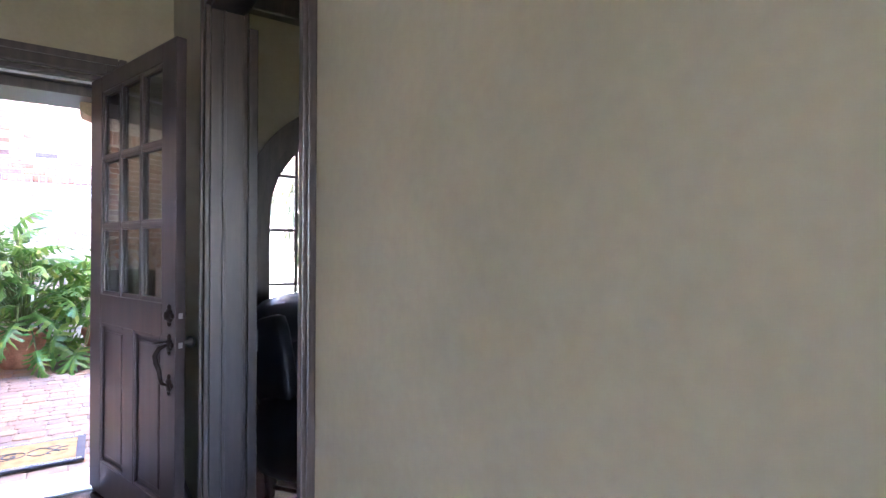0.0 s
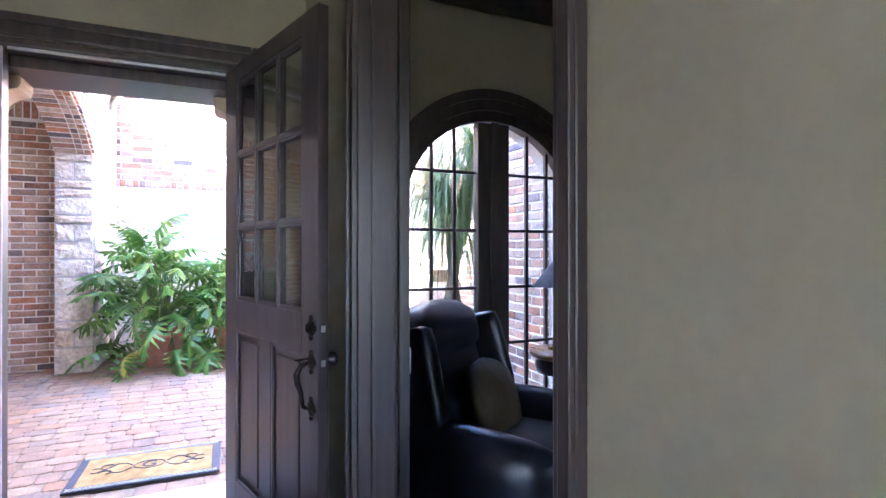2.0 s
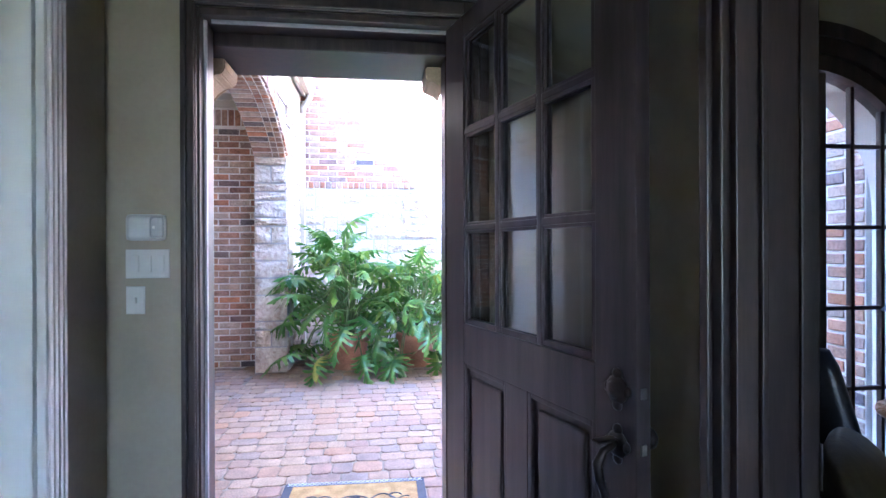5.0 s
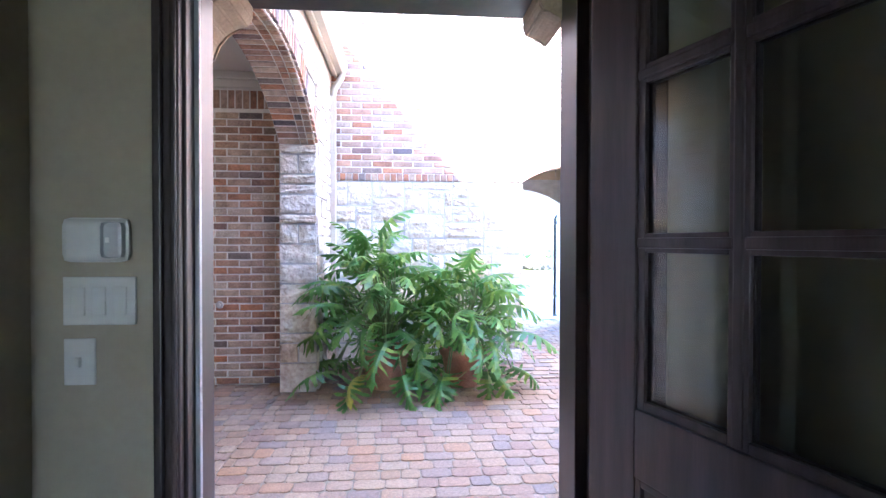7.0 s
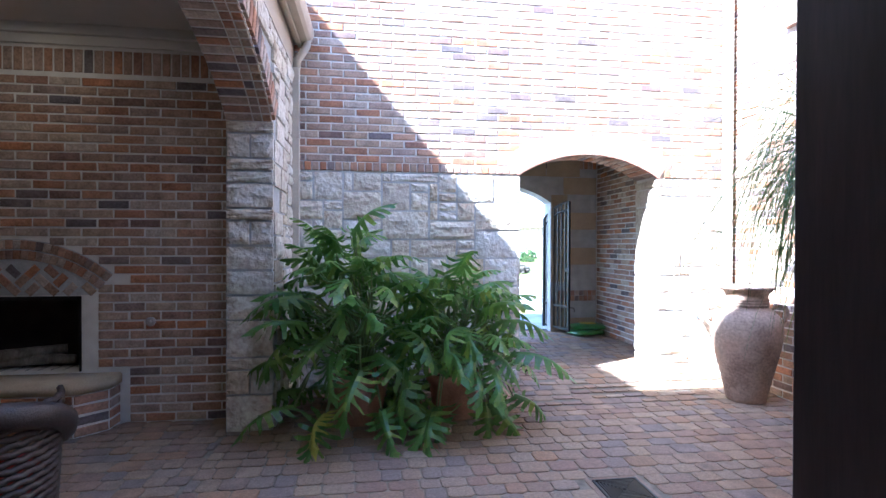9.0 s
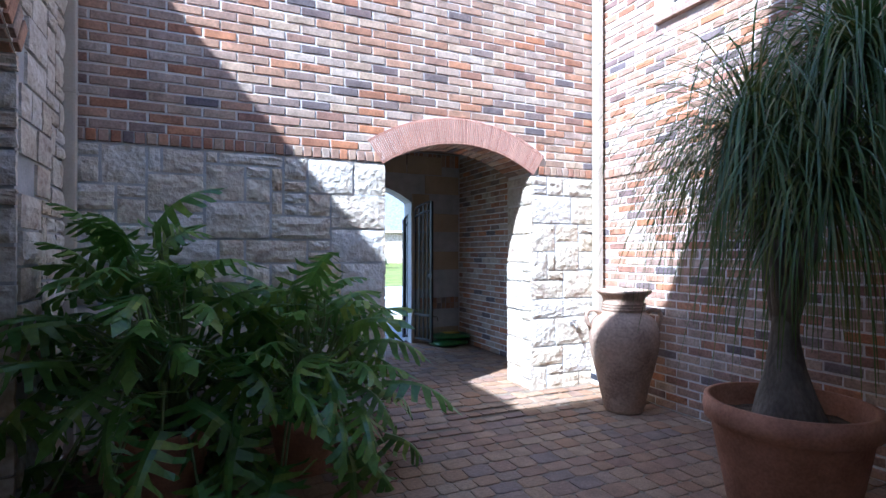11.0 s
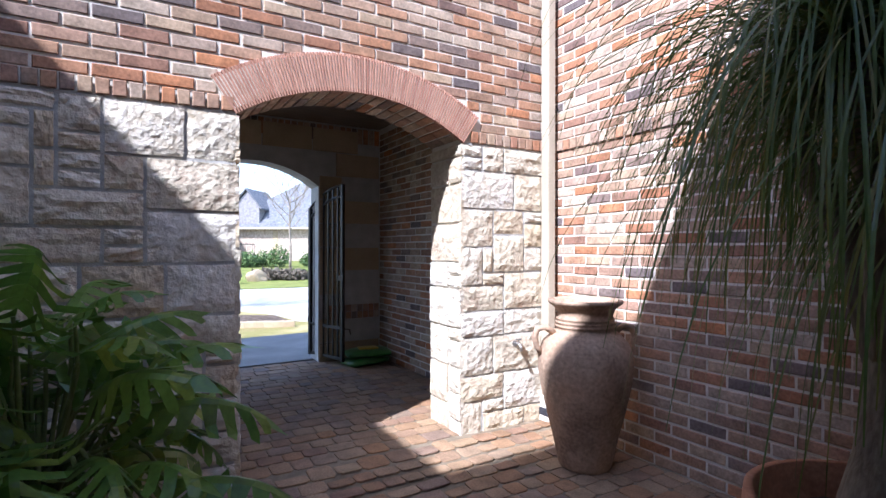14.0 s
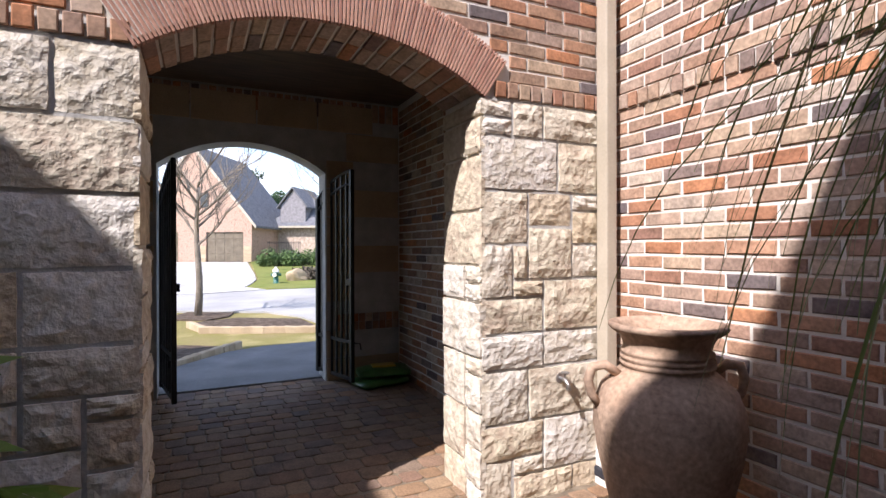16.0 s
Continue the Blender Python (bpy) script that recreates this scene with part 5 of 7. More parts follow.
# ---- iron gates ----
def gate_leaf(at, label, mirror):
    g = thing("iron_gate", label, "gate", at, "pair of arched iron gates")
    wid, lo, hi = 0.68, 1.93, 2.17
    top = lambda u: lo + (hi - lo) * math.sin(u / wid * math.pi / 2) ** 0.9
    s = -1 if mirror else 1
    part("hinge_stile", box(-0.02, 0.02, -0.02, 0.02, 0.05, lo, 0.004), IRON, g)
    part("meeting_stile", box(s * wid - 0.02, s * wid + 0.02, -0.02, 0.02, 0.05, hi + 0.01, 0.004), IRON, g)
    for off in (0.0, -0.13):
        part("top_rail", tube([(s * wid * i / 14, 0, top(wid * i / 14) + off) for i in range(15)], 0.016, 8), IRON, g)
    for z in (0.08, 0.45):
        xa, xb = sorted((s * 0.021, s * (wid - 0.021)))
        part("rail", box(xa, xb, -0.012, 0.012, z - 0.018, z + 0.018, 0.003), IRON, g)
    for k in range(1, 7):
        u = wid * k / 7
        part("picket", box(s * u - 0.009, s * u + 0.009, -0.0091, 0.0091, 0.098, top(u) - 0.012), IRON, g)
    part("latch", box(s * wid - 0.03, s * wid + 0.06, -0.045, -0.021, 1.02, 1.09, 0.006), IRON, g)
    for z in (0.5, 1.5):
        part("hinge", tube([(-s * 0.028, 0, z - 0.05), (-s * 0.028, 0, z + 0.05)], 0.016, 8), IRON, g)
    part("drop_rod", tube([(s * (wid + 0.0), 0.03, 0.44), (s * (wid + 0.07), 0.05, 0.44), (s * (wid + 0.09), 0.05, 0.38)], 0.008, 6), IRON, g)
    return g


gate_leaf(pose(2.755, GATE_Y + 0.26, 0.075, 0, 0, -73), "black iron gate leaf with an arched top, standing open", False)
gate_leaf(pose(1.245, GATE_Y + 0.26, 0.075, 0, 0, 101), "black iron gate leaf folded back beside the gateway", True)

# soil sacks behind the gate
for x, y, rz, label, material in ((3.25, 11.62, 12, "green plastic sack of soil lying in the passage", BAG_GREEN), (3.30, 11.66, -8, "printed plastic sack lying on another sack", BAG_GREEN)):
    top = "lying on" in label
    sack = thing("soil_sack", label, "sack", pose(x, y, ground_z(x, y) + (0.095 if top else 0.012), 0, 0, rz), "soil sacks")
    bm = soft_box(-0.26, 0.26, -0.17, 0.17, 0.0, 0.075, 0.036, 0.02)
    for v in bm.verts:
        v.co += Vector((0, 0, 0.012 * noise.noise(v.co * 9)))
        v.co.z = max(v.co.z, 0)
    part("bag", bm, material, sack, "", True)
    part("print", soft_box(-0.12, 0.12, -0.08, 0.08, 0.085, 0.105, 0.009), BAG_YELLOW, sack, "yellow printed patch", True)


# ---- loggia ----
fireplace = thing("fireplace", "brick fireplace with a sooty firebox and a raised stone hearth", "fireplace", pose(HEARTH_X, HEARTH_Y, 0))
part("firebox", boxes([(-0.52, 0.52, 0.55, 0.58, 0.40, 1.12), (-0.55, -0.52, 0.02, 0.58, 0.40, 1.12), (0.52, 0.55, 0.02, 0.58, 0.40, 1.12), (-0.55, 0.55, 0.02, 0.58, 1.12, 1.15), (-0.55, 0.55, 0.02, 0.58, 0.37, 0.40)]), SOOT, fireplace, "sooted firebox lining")
part("screen_frame", boxes([(-0.52, 0.52, -0.004, 0.016, 1.06, 1.09), (-0.52, -0.50, -0.004, 0.016, 0.45, 1.06), (0.50, 0.52, -0.004, 0.016, 0.45, 1.06)], 0.003), IRON, fireplace, "black metal surround")
for x, y, rz in ((-0.12, 0.22, 8), (0.10, 0.30, -14), (0.0, 0.26, 30)):
    part("log", tube([pose(x, y, 0.50 + 0.07 * (rz == 30), 0, 0, rz) @ Vector((-0.24, 0, 0)), pose(x, y, 0.50 + 0.07 * (rz == 30), 0, 0, rz) @ Vector((0.24, 0, 0.01))], [0.05, 0.042], 10), BARK, fireplace, "grey fire log", True)
part("grate", boxes([(-0.3 + 0.1 * k, -0.28 + 0.1 * k, 0.12, 0.42, 0.42, 0.44) for k in range(7)]), IRON, fireplace)
# hearth: brick front with cut corners and a limestone slab
HW = 0.82
outline = [(-HW, 0.0), (-HW, -0.18), (-HW + 0.18, -0.36), (HW - 0.18, -0.36), (HW, -0.18), (HW, 0.0)]
part("hearth_base", prism(outline, "z", 0.0, 0.345), MORTAR, fireplace, "mortared hearth base")
part("hearth_slab", prism([(x * 1.03, y * 1.06 if y else 0.0) for x, y in outline], "z", 0.345, 0.44, 0.012), CAST_STONE, fireplace, "thick cream limestone slab", True)
items = []
rnd = random.Random(3)
for (xa, ya), (xb, yb) in zip(outline, outline[1:]):
    a, b = Vector((xa, ya, 0)), Vector((xb, yb, 0))
    along = (b - a).normalized()
    out = Vector((along.y, -along.x, 0))
    n = max(1, round((b - a).length / LONG))
    for row in range(4):
        for k in range(n):
            c = a + (b - a) * (k + 0.5) / n
            m = Matrix(((-along.x, out.x, 0, c.x), (-along.y, out.y, 0, c.y), (0, 0, 1, 0.045 + row * 0.085), (0, 0, 0, 1)))
            items.append((rnd.choice(BRICKS), m @ Matrix.Diagonal(((b - a).length / n / LONG, 1, 1, 1))))
lay("brick", items, BRICK, fireplace, (0, 0, 0), "hearth bricks")
# segmental arch of two header rings over herringbone
items = []
for ring_r, n in ((1.02, 26), (1.105, 28)):
    for k in range(n):
        a = (k / (n - 1) - 0.5) * 1.42
        items.append((rnd.choice(ROWLOCKS), Matrix.Translation((ring_r * math.sin(a), -0.004, 0.42 + ring_r * math.cos(a))) @ Matrix.Rotation(a, 4, "Y") @ Matrix.Rotation(math.pi, 4, "Z") @ Matrix.Diagonal((0.83, 1, 0.86, 1))))
for i in range(-5, 6):
    for j in range(4):
        x, z = i * 0.145 + (0.07 if j % 2 else 0), 1.15 + j * 0.075
        if math.hypot(x, z - 0.42) < 0.94 and abs(x) < 0.62:
            items.append((HALF_BRICKS[j % 3], Matrix.Translation((x, -0.004, z)) @ Matrix.Rotation(math.pi, 4, "Z") @ Matrix.Rotation(radians(45 if (i + j) % 2 else -45), 4, "Y")))
lay("brick", items, BRICK, fireplace, (0, 0, 1), "arch bricks")
part("arch_bed", prism([(1.15 * math.sin(a), 0.42 + 1.15 * math.cos(a)) for a in [(-0.5 + k / 20) * 1.46 for k in range(21)]] + [(0.58, 1.10), (-0.58, 1.10)], "y", -0.006, 0.0), STONE_MORTAR, fireplace, "mortar behind the arch")

outlet = thing("outlet_cover", "grey weatherproof gas key cover on the brick", "wall cover", pose(-2.116, HEARTH_Y - 0.01, 0.866))
part("plate", lathe([(0, 0), (0.04, 0), (0.04, 0.012), (0.03, 0.018), (0, 0.018)], 20, Matrix.Rotation(radians(90), 4, "X")), CHROME, outlet)
part("key", lathe([(0, 0.018), (0.012, 0.018), (0.012, 0.035), (0, 0.035)], 12, Matrix.Rotation(radians(90), 4, "X")), CHROME, outlet)

for x, y in ((-2.95, 7.55), (-2.95, 5.5)):
    can = thing("ceiling_light", "round recessed ceiling light glowing warm in the loggia ceiling", "ceiling light", pose(x, y, 3.36), "recessed loggia lights")
    part("trim_ring", lathe([(0.075, -0.004), (0.10, -0.006), (0.105, 0.0), (0.075, 0.0)], 28), WHITE_PAINT, can)
    part("bulb", lathe([(0, -0.003), (0.05, -0.004), (0.074, -0.001), (0.074, 0)], 24), LAMP_GLOW, can, "warm glowing bulb")


def wicker_chair(at, label):
    ch = thing("wicker_chair", label, "patio chair", at, "wicker chairs in the loggia")
    # curved shell woven of strands
    strands = bmesh.new()
    for j in range(17):
        z = 0.20 + 0.036 * j
        add_tube(strands, [((0.33 + 0.05 * (z - 0.2)) * math.cos(a), (0.33 + 0.05 * (z - 0.2)) * math.sin(a), z + 0.006 * (-1) ** (i + j)) for i, a in enumerate([math.pi * (-0.08 + 1.16 * i / 30) for i in range(31)])], 0.017, 6)
    tagged(part("woven_shell", strands, WICKER, ch, "dark woven resin shell", True), kind="stuff")
    roll = [((0.37) * math.cos(a), 0.37 * math.sin(a), 0.79 - 0.16 * (abs(a - math.pi / 2) / (math.pi / 2)) ** 2) for a in [math.pi * (-0.12 + 1.24 * i / 36) for i in range(37)]]
    part("rolled_rim", tube(roll, 0.062, 12), WICKER, ch, "thick woven rim", True)
    part("seat_deck", lathe([(0, 0.24), (0.33, 0.24), (0.34, 0.27), (0.33, 0.30), (0, 0.30)], 32), WICKER, ch, "", True)
    part("seat_cushion", soft_box(-0.27, 0.27, -0.33, 0.24, 0.30, 0.42, 0.05, 0.02), RED_CLOTH, ch, "red seat cushion", True)
    for k in range(4):
        a = math.pi / 4 + k * math.pi / 2
        part("leg", lathe([(0, 0), (0.022, 0), (0.026, 0.24), (0, 0.25)], 10, Matrix.Translation((0.25 * math.cos(a), 0.25 * math.sin(a), 0))), WICKER, ch)
    return ch


wicker_chair(pose(-2.10, 6.22, 0.012, 0, 0, 205), "dark wicker patio chair with a red cushion")
wicker_chair(pose(-3.6, 6.0, 0.012, 0, 0, 150), "dark wicker patio chair facing the fireplace")


# ---- beyond the gate ----
AX, AY = Vector((0.4688, 0.8833, 0)), Vector((0.8833, -0.4688, 0))
STREET0 = Vector((1.379, 6.339, 0))


def yonder(s, r):
    """A place s metres ahead and r metres to the right of the courtyard, looking out through the gateway."""
    p = STREET0 + AX * s + AY * r
    return Vector((p.x, p.y, ground_z(p.x, p.y)))


def patch(name, pts, lift, material, label, category, thick=0.05):
    """A paved or planted sheet over the ground, with an edge."""
    bm = bmesh.new()
    top = [bm.verts.new(yonder(s, r) + Vector((0, 0, lift - 0.05))) for s, r in pts]
    f = bm.faces.new(top)
    bmesh.ops.triangulate(bm, faces=[f])
    bmesh.ops.subdivide_edges(bm, edges=list(bm.edges), cuts=5, use_grid_fill=True)
    for v in bm.verts:
        v.co.z = ground_z(v.co.x, v.co.y) + lift - 0.05
    g = bmesh.ops.extrude_face_region(bm, geom=list(bm.faces))
    bmesh.ops.translate(bm, verts=[v for v in g["geom"] if isinstance(v, bmesh.types.BMVert)], vec=(0, 0, -thick))
    return structure(name, bm, material, label, category)


# The walk's dark colour stands for the shade lying outside the gate.
patch("path", [(5.0, -3.0), (5.8, -1.5), (6.6, 0.5), (8.6, 1.5), (8.4, -1.5), (8.3, -2.17), (7.86, -2.88), (7.3, -3.24), (6.43, -3.36), (5.5, -3.5)], 0.065, SHADED_CONCRETE, "grey concrete walk outside the gate, darkened for the house's shade", "path")
patch("road", [(12.3, -60), (12.1, -6.2), (12.1, -4.57), (11.3, -3.5), (10.2, -2.67), (9.3, 1), (9.2, 60), (24, 60), (21.5, -1), (19.2, -5.1), (18.2, -6.87), (16.4, -8.35), (15, -12), (15, -60)], 0.045, ASPHALT, "pale concrete street", "street")
patch("driveway", [(16.4, -8.35), (18.15, -6.95), (19.2, -8.2), (20.3, -8.45), (22.5, -9.1), (25.5, -10.4), (37.2, -15.8), (37.2, -26), (15, -20), (15, -12)], 0.064, CONCRETE, "pale concrete driveway across the street", "driveway")
patch("lawn_green", [(18.25, -6.8), (19.2, -5.0), (21.5, -0.9), (24, 30), (60, 40), (60, -24), (37.6, -15.7), (25.5, -10.3), (22.5, -9.0), (20.3, -8.35), (19.2, -8.1)], 0.075, GREEN_LAWN, "green lawn across the street", "lawn")
patch("flower_bed", [(6.4, -6.5), (6.4, -3.46), (7.2, -3.42), (7.86, -3.36), (7.95, -4.0), (8.1, -6.5)], 0.04, EARTH, "dark mulch bed beside the walk", "flower bed")
patch("mulch_island", [(9.3, -4.6), (9.35, -3.6), (9.5, -2.6), (10.2, -2.9), (11.0, -3.4), (11.1, -4.8), (10.3, -5.4)], 0.035, EARTH, "mulch island in the dry lawn", "flower bed")
patch("tree_ring", [(10.8, -6.3), (10.75, -5.3), (11.3, -5.1), (12.0, -5.3), (12.0, -6.4)], 0.035, EARTH, "mulch ring round a young tree", "flower bed")
bm = bmesh.new()
rnd = random.Random(8)
for pts, n in (([(6.3, -3.44), (6.9, -3.42), (7.4, -3.4), (7.86, -3.34)], 10), ([(9.9, -5.2), (9.28, -4.6), (9.33, -3.6), (9.45, -2.6)], 16)):
    for k in range(n):
        f = (k + 0.5) / n * (len(pts) - 1)
        i = int(f)
        s = pts[i][0] + (pts[i + 1][0] - pts[i][0]) * (f - i)
        r = pts[i][1] + (pts[i + 1][1] - pts[i][1]) * (f - i)
        p = yonder(s, r)
        a = math.degrees(math.atan2(pts[i + 1][0] - pts[i][0], pts[i + 1][1] - pts[i][1]))
        add_box(bm, -0.11, 0.11, -0.05, 0.05, -0.06, 0.07, 0.015, pose(p.x, p.y, p.z, rnd.uniform(-4, 4), rnd.uniform(-4, 4), a - 26 + rnd.uniform(-6, 6)))
tagged(put_mesh("edging_stones", bm, CAST_STONE), "row of pale edging stones round the flower beds", "edging stones", kind="stuff")

hy = yonder(20.8, -7.58)
hydrant = thing("fire_hydrant", "dark green fire hydrant with a white cap on the lawn", "fire hydrant", pose(hy.x, hy.y, hy.z))
HYD_GREEN = mat("hydrant_green", [(0.02, 0.10, 0.075), (0.03, 0.13, 0.10)], 8, 0.5, 0.1)
part("barrel", lathe([(0, 0), (0.14, 0), (0.14, 0.04), (0.10, 0.05), (0.095, 0.42), (0.13, 0.43), (0.13, 0.47), (0, 0.47)], 20), HYD_GREEN, hydrant, "", True)
part("cap", lathe([(0.13, 0.47), (0.13, 0.5), (0.11, 0.57), (0.06, 0.63), (0.03, 0.64), (0.03, 0.69), (0, 0.69)], 20), WHITE_PAINT, hydrant, "white domed cap", True)
for s_ in (-1, 1):
    part("nozzle", tube([(s_ * 0.08, 0, 0.36), (s_ * 0.2, 0, 0.36)], [0.055, 0.06], 12), HYD_GREEN, hydrant)
part("front_nozzle", tube([Vector((0, 0, 0.36)) - AX * 0.08, Vector((0, 0, 0.36)) - AX * 0.2], [0.075, 0.08], 14), WHITE_PAINT, hydrant, "white front nozzle")
rk = yonder(22.2, -7.1)
boulder = bmesh.new()
bmesh.ops.create_icosphere(boulder, subdivisions=3, radius=0.5)
for v in boulder.verts:
    v.co = Vector((v.co.x * 1.15, v.co.y * 0.6, v.co.z * 0.75)) * (1 + 0.35 * noise.noise(v.co * 2.3))
b_ob = put_mesh("boulder", boulder, CAST_STONE)
b_ob.matrix_basis = pose(rk.x, rk.y, rk.z + 0.12, 8, 14, 25)
tagged(b_ob, "pale tan boulder on the lawn", "boulder")


def bare_tree(at, label, high, seed, spread=1.0):
    rnd = random.Random(seed)
    tr = thing("bare_tree", label, "tree", at)
    trunk, twigs = bmesh.new(), bmesh.new()
    pts = [Vector((0.03 * math.sin(k), 0.03 * math.cos(k * 1.7), high * 0.62 * k / 7)) for k in range(8)]
    add_tube(trunk, pts, [0.085 - 0.007 * k for k in range(8)], 9)
    def grow(p, d, ln, r, level):
        q = [p]
        for k in range(4):
            d = (d + Vector((rnd.uniform(-0.2, 0.2), rnd.uniform(-0.2, 0.2), 0.07))).normalized()
            q.append(q[-1] + d * ln / 4)
        add_tube(twigs, q, [r * (1 - 0.17 * k) for k in range(5)], 5)
        if level < 3:
            for k in range(4 if level < 2 else 3):
                b = q[1 + k % 4]
                nd = (d + Vector((rnd.uniform(-0.9, 0.9), rnd.uniform(-0.9, 0.9), rnd.uniform(-0.15, 0.6)))).normalized()
                grow(b, nd, ln * 0.6, r * 0.5, level + 1)
    for k in range(11):
        h = high * (0.34 + 0.28 * k / 10)
        a = k * 2.4
        grow(Vector((0, 0, h)), Vector((math.cos(a), math.sin(a), 0.75)).normalized(), high * 0.27 * spread, 0.032, 0)
    part("trunk", trunk, BARK, tr, "", True)
    tagged(part("twig_mass", twigs, BARK, tr, "bare grey branches"), kind="stuff")
    return tr


p = yonder(11.4, -5.83)
bare_tree(pose(p.x, p.y, p.z - 0.02), "leafless young tree with a thin grey trunk", 4.6, 4)
p = yonder(29.9, -7.6)
bare_tree(pose(p.x, p.y, p.z - 0.02), "leafless pale tree before the far house", 7.0, 14, 1.3)

LEAF_SHRUB = mat("shrub_leaf", [(0.05, 0.10, 0.02), (0.09, 0.15, 0.035), (0.035, 0.07, 0.018)], 4, 0.7, 0.1, piece=True)
SHRUB_DARK = mat("brown_shrub_leaf", [(0.10, 0.075, 0.05), (0.07, 0.06, 0.04)], 4, 0.8, 0.1, piece=True)
PINE_LEAF = mat("pine_needles", [(0.02, 0.05, 0.018), (0.035, 0.075, 0.025), (0.05, 0.09, 0.03)], 4, 0.7, 0.1, piece=True)


def leaf_cloud(seed, blobs, count, size):
    """Many small leaves scattered through uneven clumps. blobs: centre and radii."""
    rnd = random.Random(seed)
    vs, fs = [], []
    for k in range(count):
        (cx, cy, cz), (rx, ry, rz) = rnd.choice(blobs)
        d = Vector((rnd.gauss(0, 1), rnd.gauss(0, 1), rnd.gauss(0, 1))).normalized() * rnd.uniform(0.55, 1.05) * (1 + 0.25 * noise.noise(Vector((k * 0.7, seed, 0))))
        c = Vector((cx + d.x * rx, cy + d.y * ry, max(0.02, cz + d.z * rz)))
        u = Vector((rnd.gauss(0, 1), rnd.gauss(0, 1), rnd.gauss(0, 1))).normalized()
        w = u.orthogonal().normalized()
        s = size * rnd.uniform(0.6, 1.3)
        b = len(vs)
        vs += [tuple(c - u * s), tuple(c + w * s * 0.5), tuple(c + u * s), tuple(c - w * s * 0.5)]
        fs.append((b, b + 1, b + 2, b + 3))
    return vs, fs


def leafy(name, label, category, at, seed, blobs, count, size, material, trunk=None):
    t = thing(name, label, category, at)
    vs, fs = leaf_cloud(seed, blobs, count, size)
    me = bpy.data.meshes.new("crown")
    me.from_pydata(vs, [], fs)
    me.materials.append(material)
    c = new("crown", me)
    c.parent = t
    c["kind"] = "stuff"
    if trunk:
        part("trunk", tube(trunk[0], trunk[1], 8), BARK, t, "", True)
    else:
        part("twigs", tube([(0, 0, -0.02), (0.02, 0, 0.2), (0.03, 0.02, 0.45)], [0.03, 0.025, 0.01], 6), BARK, t)
    return t


rnd = random.Random(31)
for k in range(9):
    brown = k in (4, 6, 7)
    s, r = (23.0 + rnd.uniform(-0.2, 0.2), -7.1 + 0.75 * (4, 6, 7).index(k)) if brown else (32.5 + rnd.uniform(-0.8, 1.0), -12.0 + k * 0.62 + rnd.uniform(-0.15, 0.15))
    p = yonder(s, r)
    hgt = 0.5 if brown else rnd.uniform(0.85, 1.35)
    leafy("shrub", "low brown shrub in a foundation bed" if brown else "rounded green shrub in a foundation bed", "shrub", pose(p.x, p.y, p.z), 60 + k, [((0, 0, hgt * 0.55), (0.62, 0.62, hgt * 0.6)), ((0.3, 0.1, hgt * 0.45), (0.45, 0.4, hgt * 0.45)), ((-0.35, 0, hgt * 0.4), (0.4, 0.4, hgt * 0.4))], 900, 0.09, SHRUB_DARK if brown else LEAF_SHRUB)
leafy("shrub", "rounded green shrub beside the far lawn", "shrub", pose(*yonder(24.0, -3.2)), 90, [((0, 0, 0.4), (0.6, 0.6, 0.5)), ((0.4, 0, 0.35), (0.5, 0.5, 0.4))], 900, 0.07, LEAF_SHRUB)
for k, (s, r, h) in enumerate(((58, -24.5, 9.6), (62, -22.4, 8.0), (60, -25.6, 8.8), (66, -30.0, 8.6), (70, -26.6, 7.4), (82, -37.5, 9.5), (78, -33.6, 7.0), (75, -23, 8.0), (80, -60, 11), (70, 10, 10), (78, 22, 11), (84, -8, 9))):
    p = yonder(s, r)
    rr = random.Random(200 + k)
    blobs = [((rr.uniform(-1.3, 1.3), rr.uniform(-1.3, 1.3), h * rr.uniform(0.42, 0.97)), (rr.uniform(0.8, 1.5), rr.uniform(0.8, 1.5), rr.uniform(0.5, 0.9))) for _ in range(15)]
    leafy("pine_tree", "distant dark green pine tree", "tree", pose(p.x, p.y, p.z - 0.05), 300 + k, blobs, 2600, 0.2, PINE_LEAF, ([(0, 0, 0), (0.1, 0, h * 0.5), (0, 0.1, h * 0.95)], [0.22, 0.15, 0.05]))


# ---- houses across the street ----
FAR_BRICK = mat("distant_brick", [(0.36, 0.24, 0.18), (0.44, 0.31, 0.24), (0.32, 0.20, 0.15)], 5, 0.9, 0.4, fine=14, spots=0.4, spec=0.2)
SHINGLE = mat("grey_shingle", [(0.11, 0.115, 0.13), (0.16, 0.165, 0.18)], 5, 0.9, 0.4, fine=25, spots=0.3)
GARAGE = mat("brown_garage_door", [(0.13, 0.105, 0.07), (0.16, 0.13, 0.09)], 3, 0.6, 0.1)
FAR_GLASS = mat("dark_window_glass", [(0.03, 0.035, 0.04), (0.05, 0.055, 0.06)], 3, 0.15, 0)


def facing_house(name, label, s, r, extra=0.0):
    p = yonder(s, r)
    ang = math.degrees(math.atan2(AY.y, AY.x)) + extra
    return thing(name, label, "house", pose(p.x, p.y, p.z, 0, 0, ang))


house_a = facing_house("gable_house", "tan brick house with a steep gable and two garage doors", 37.3, -19.85)
W2, EZ, RZ = 4.35, 2.95, 8.5
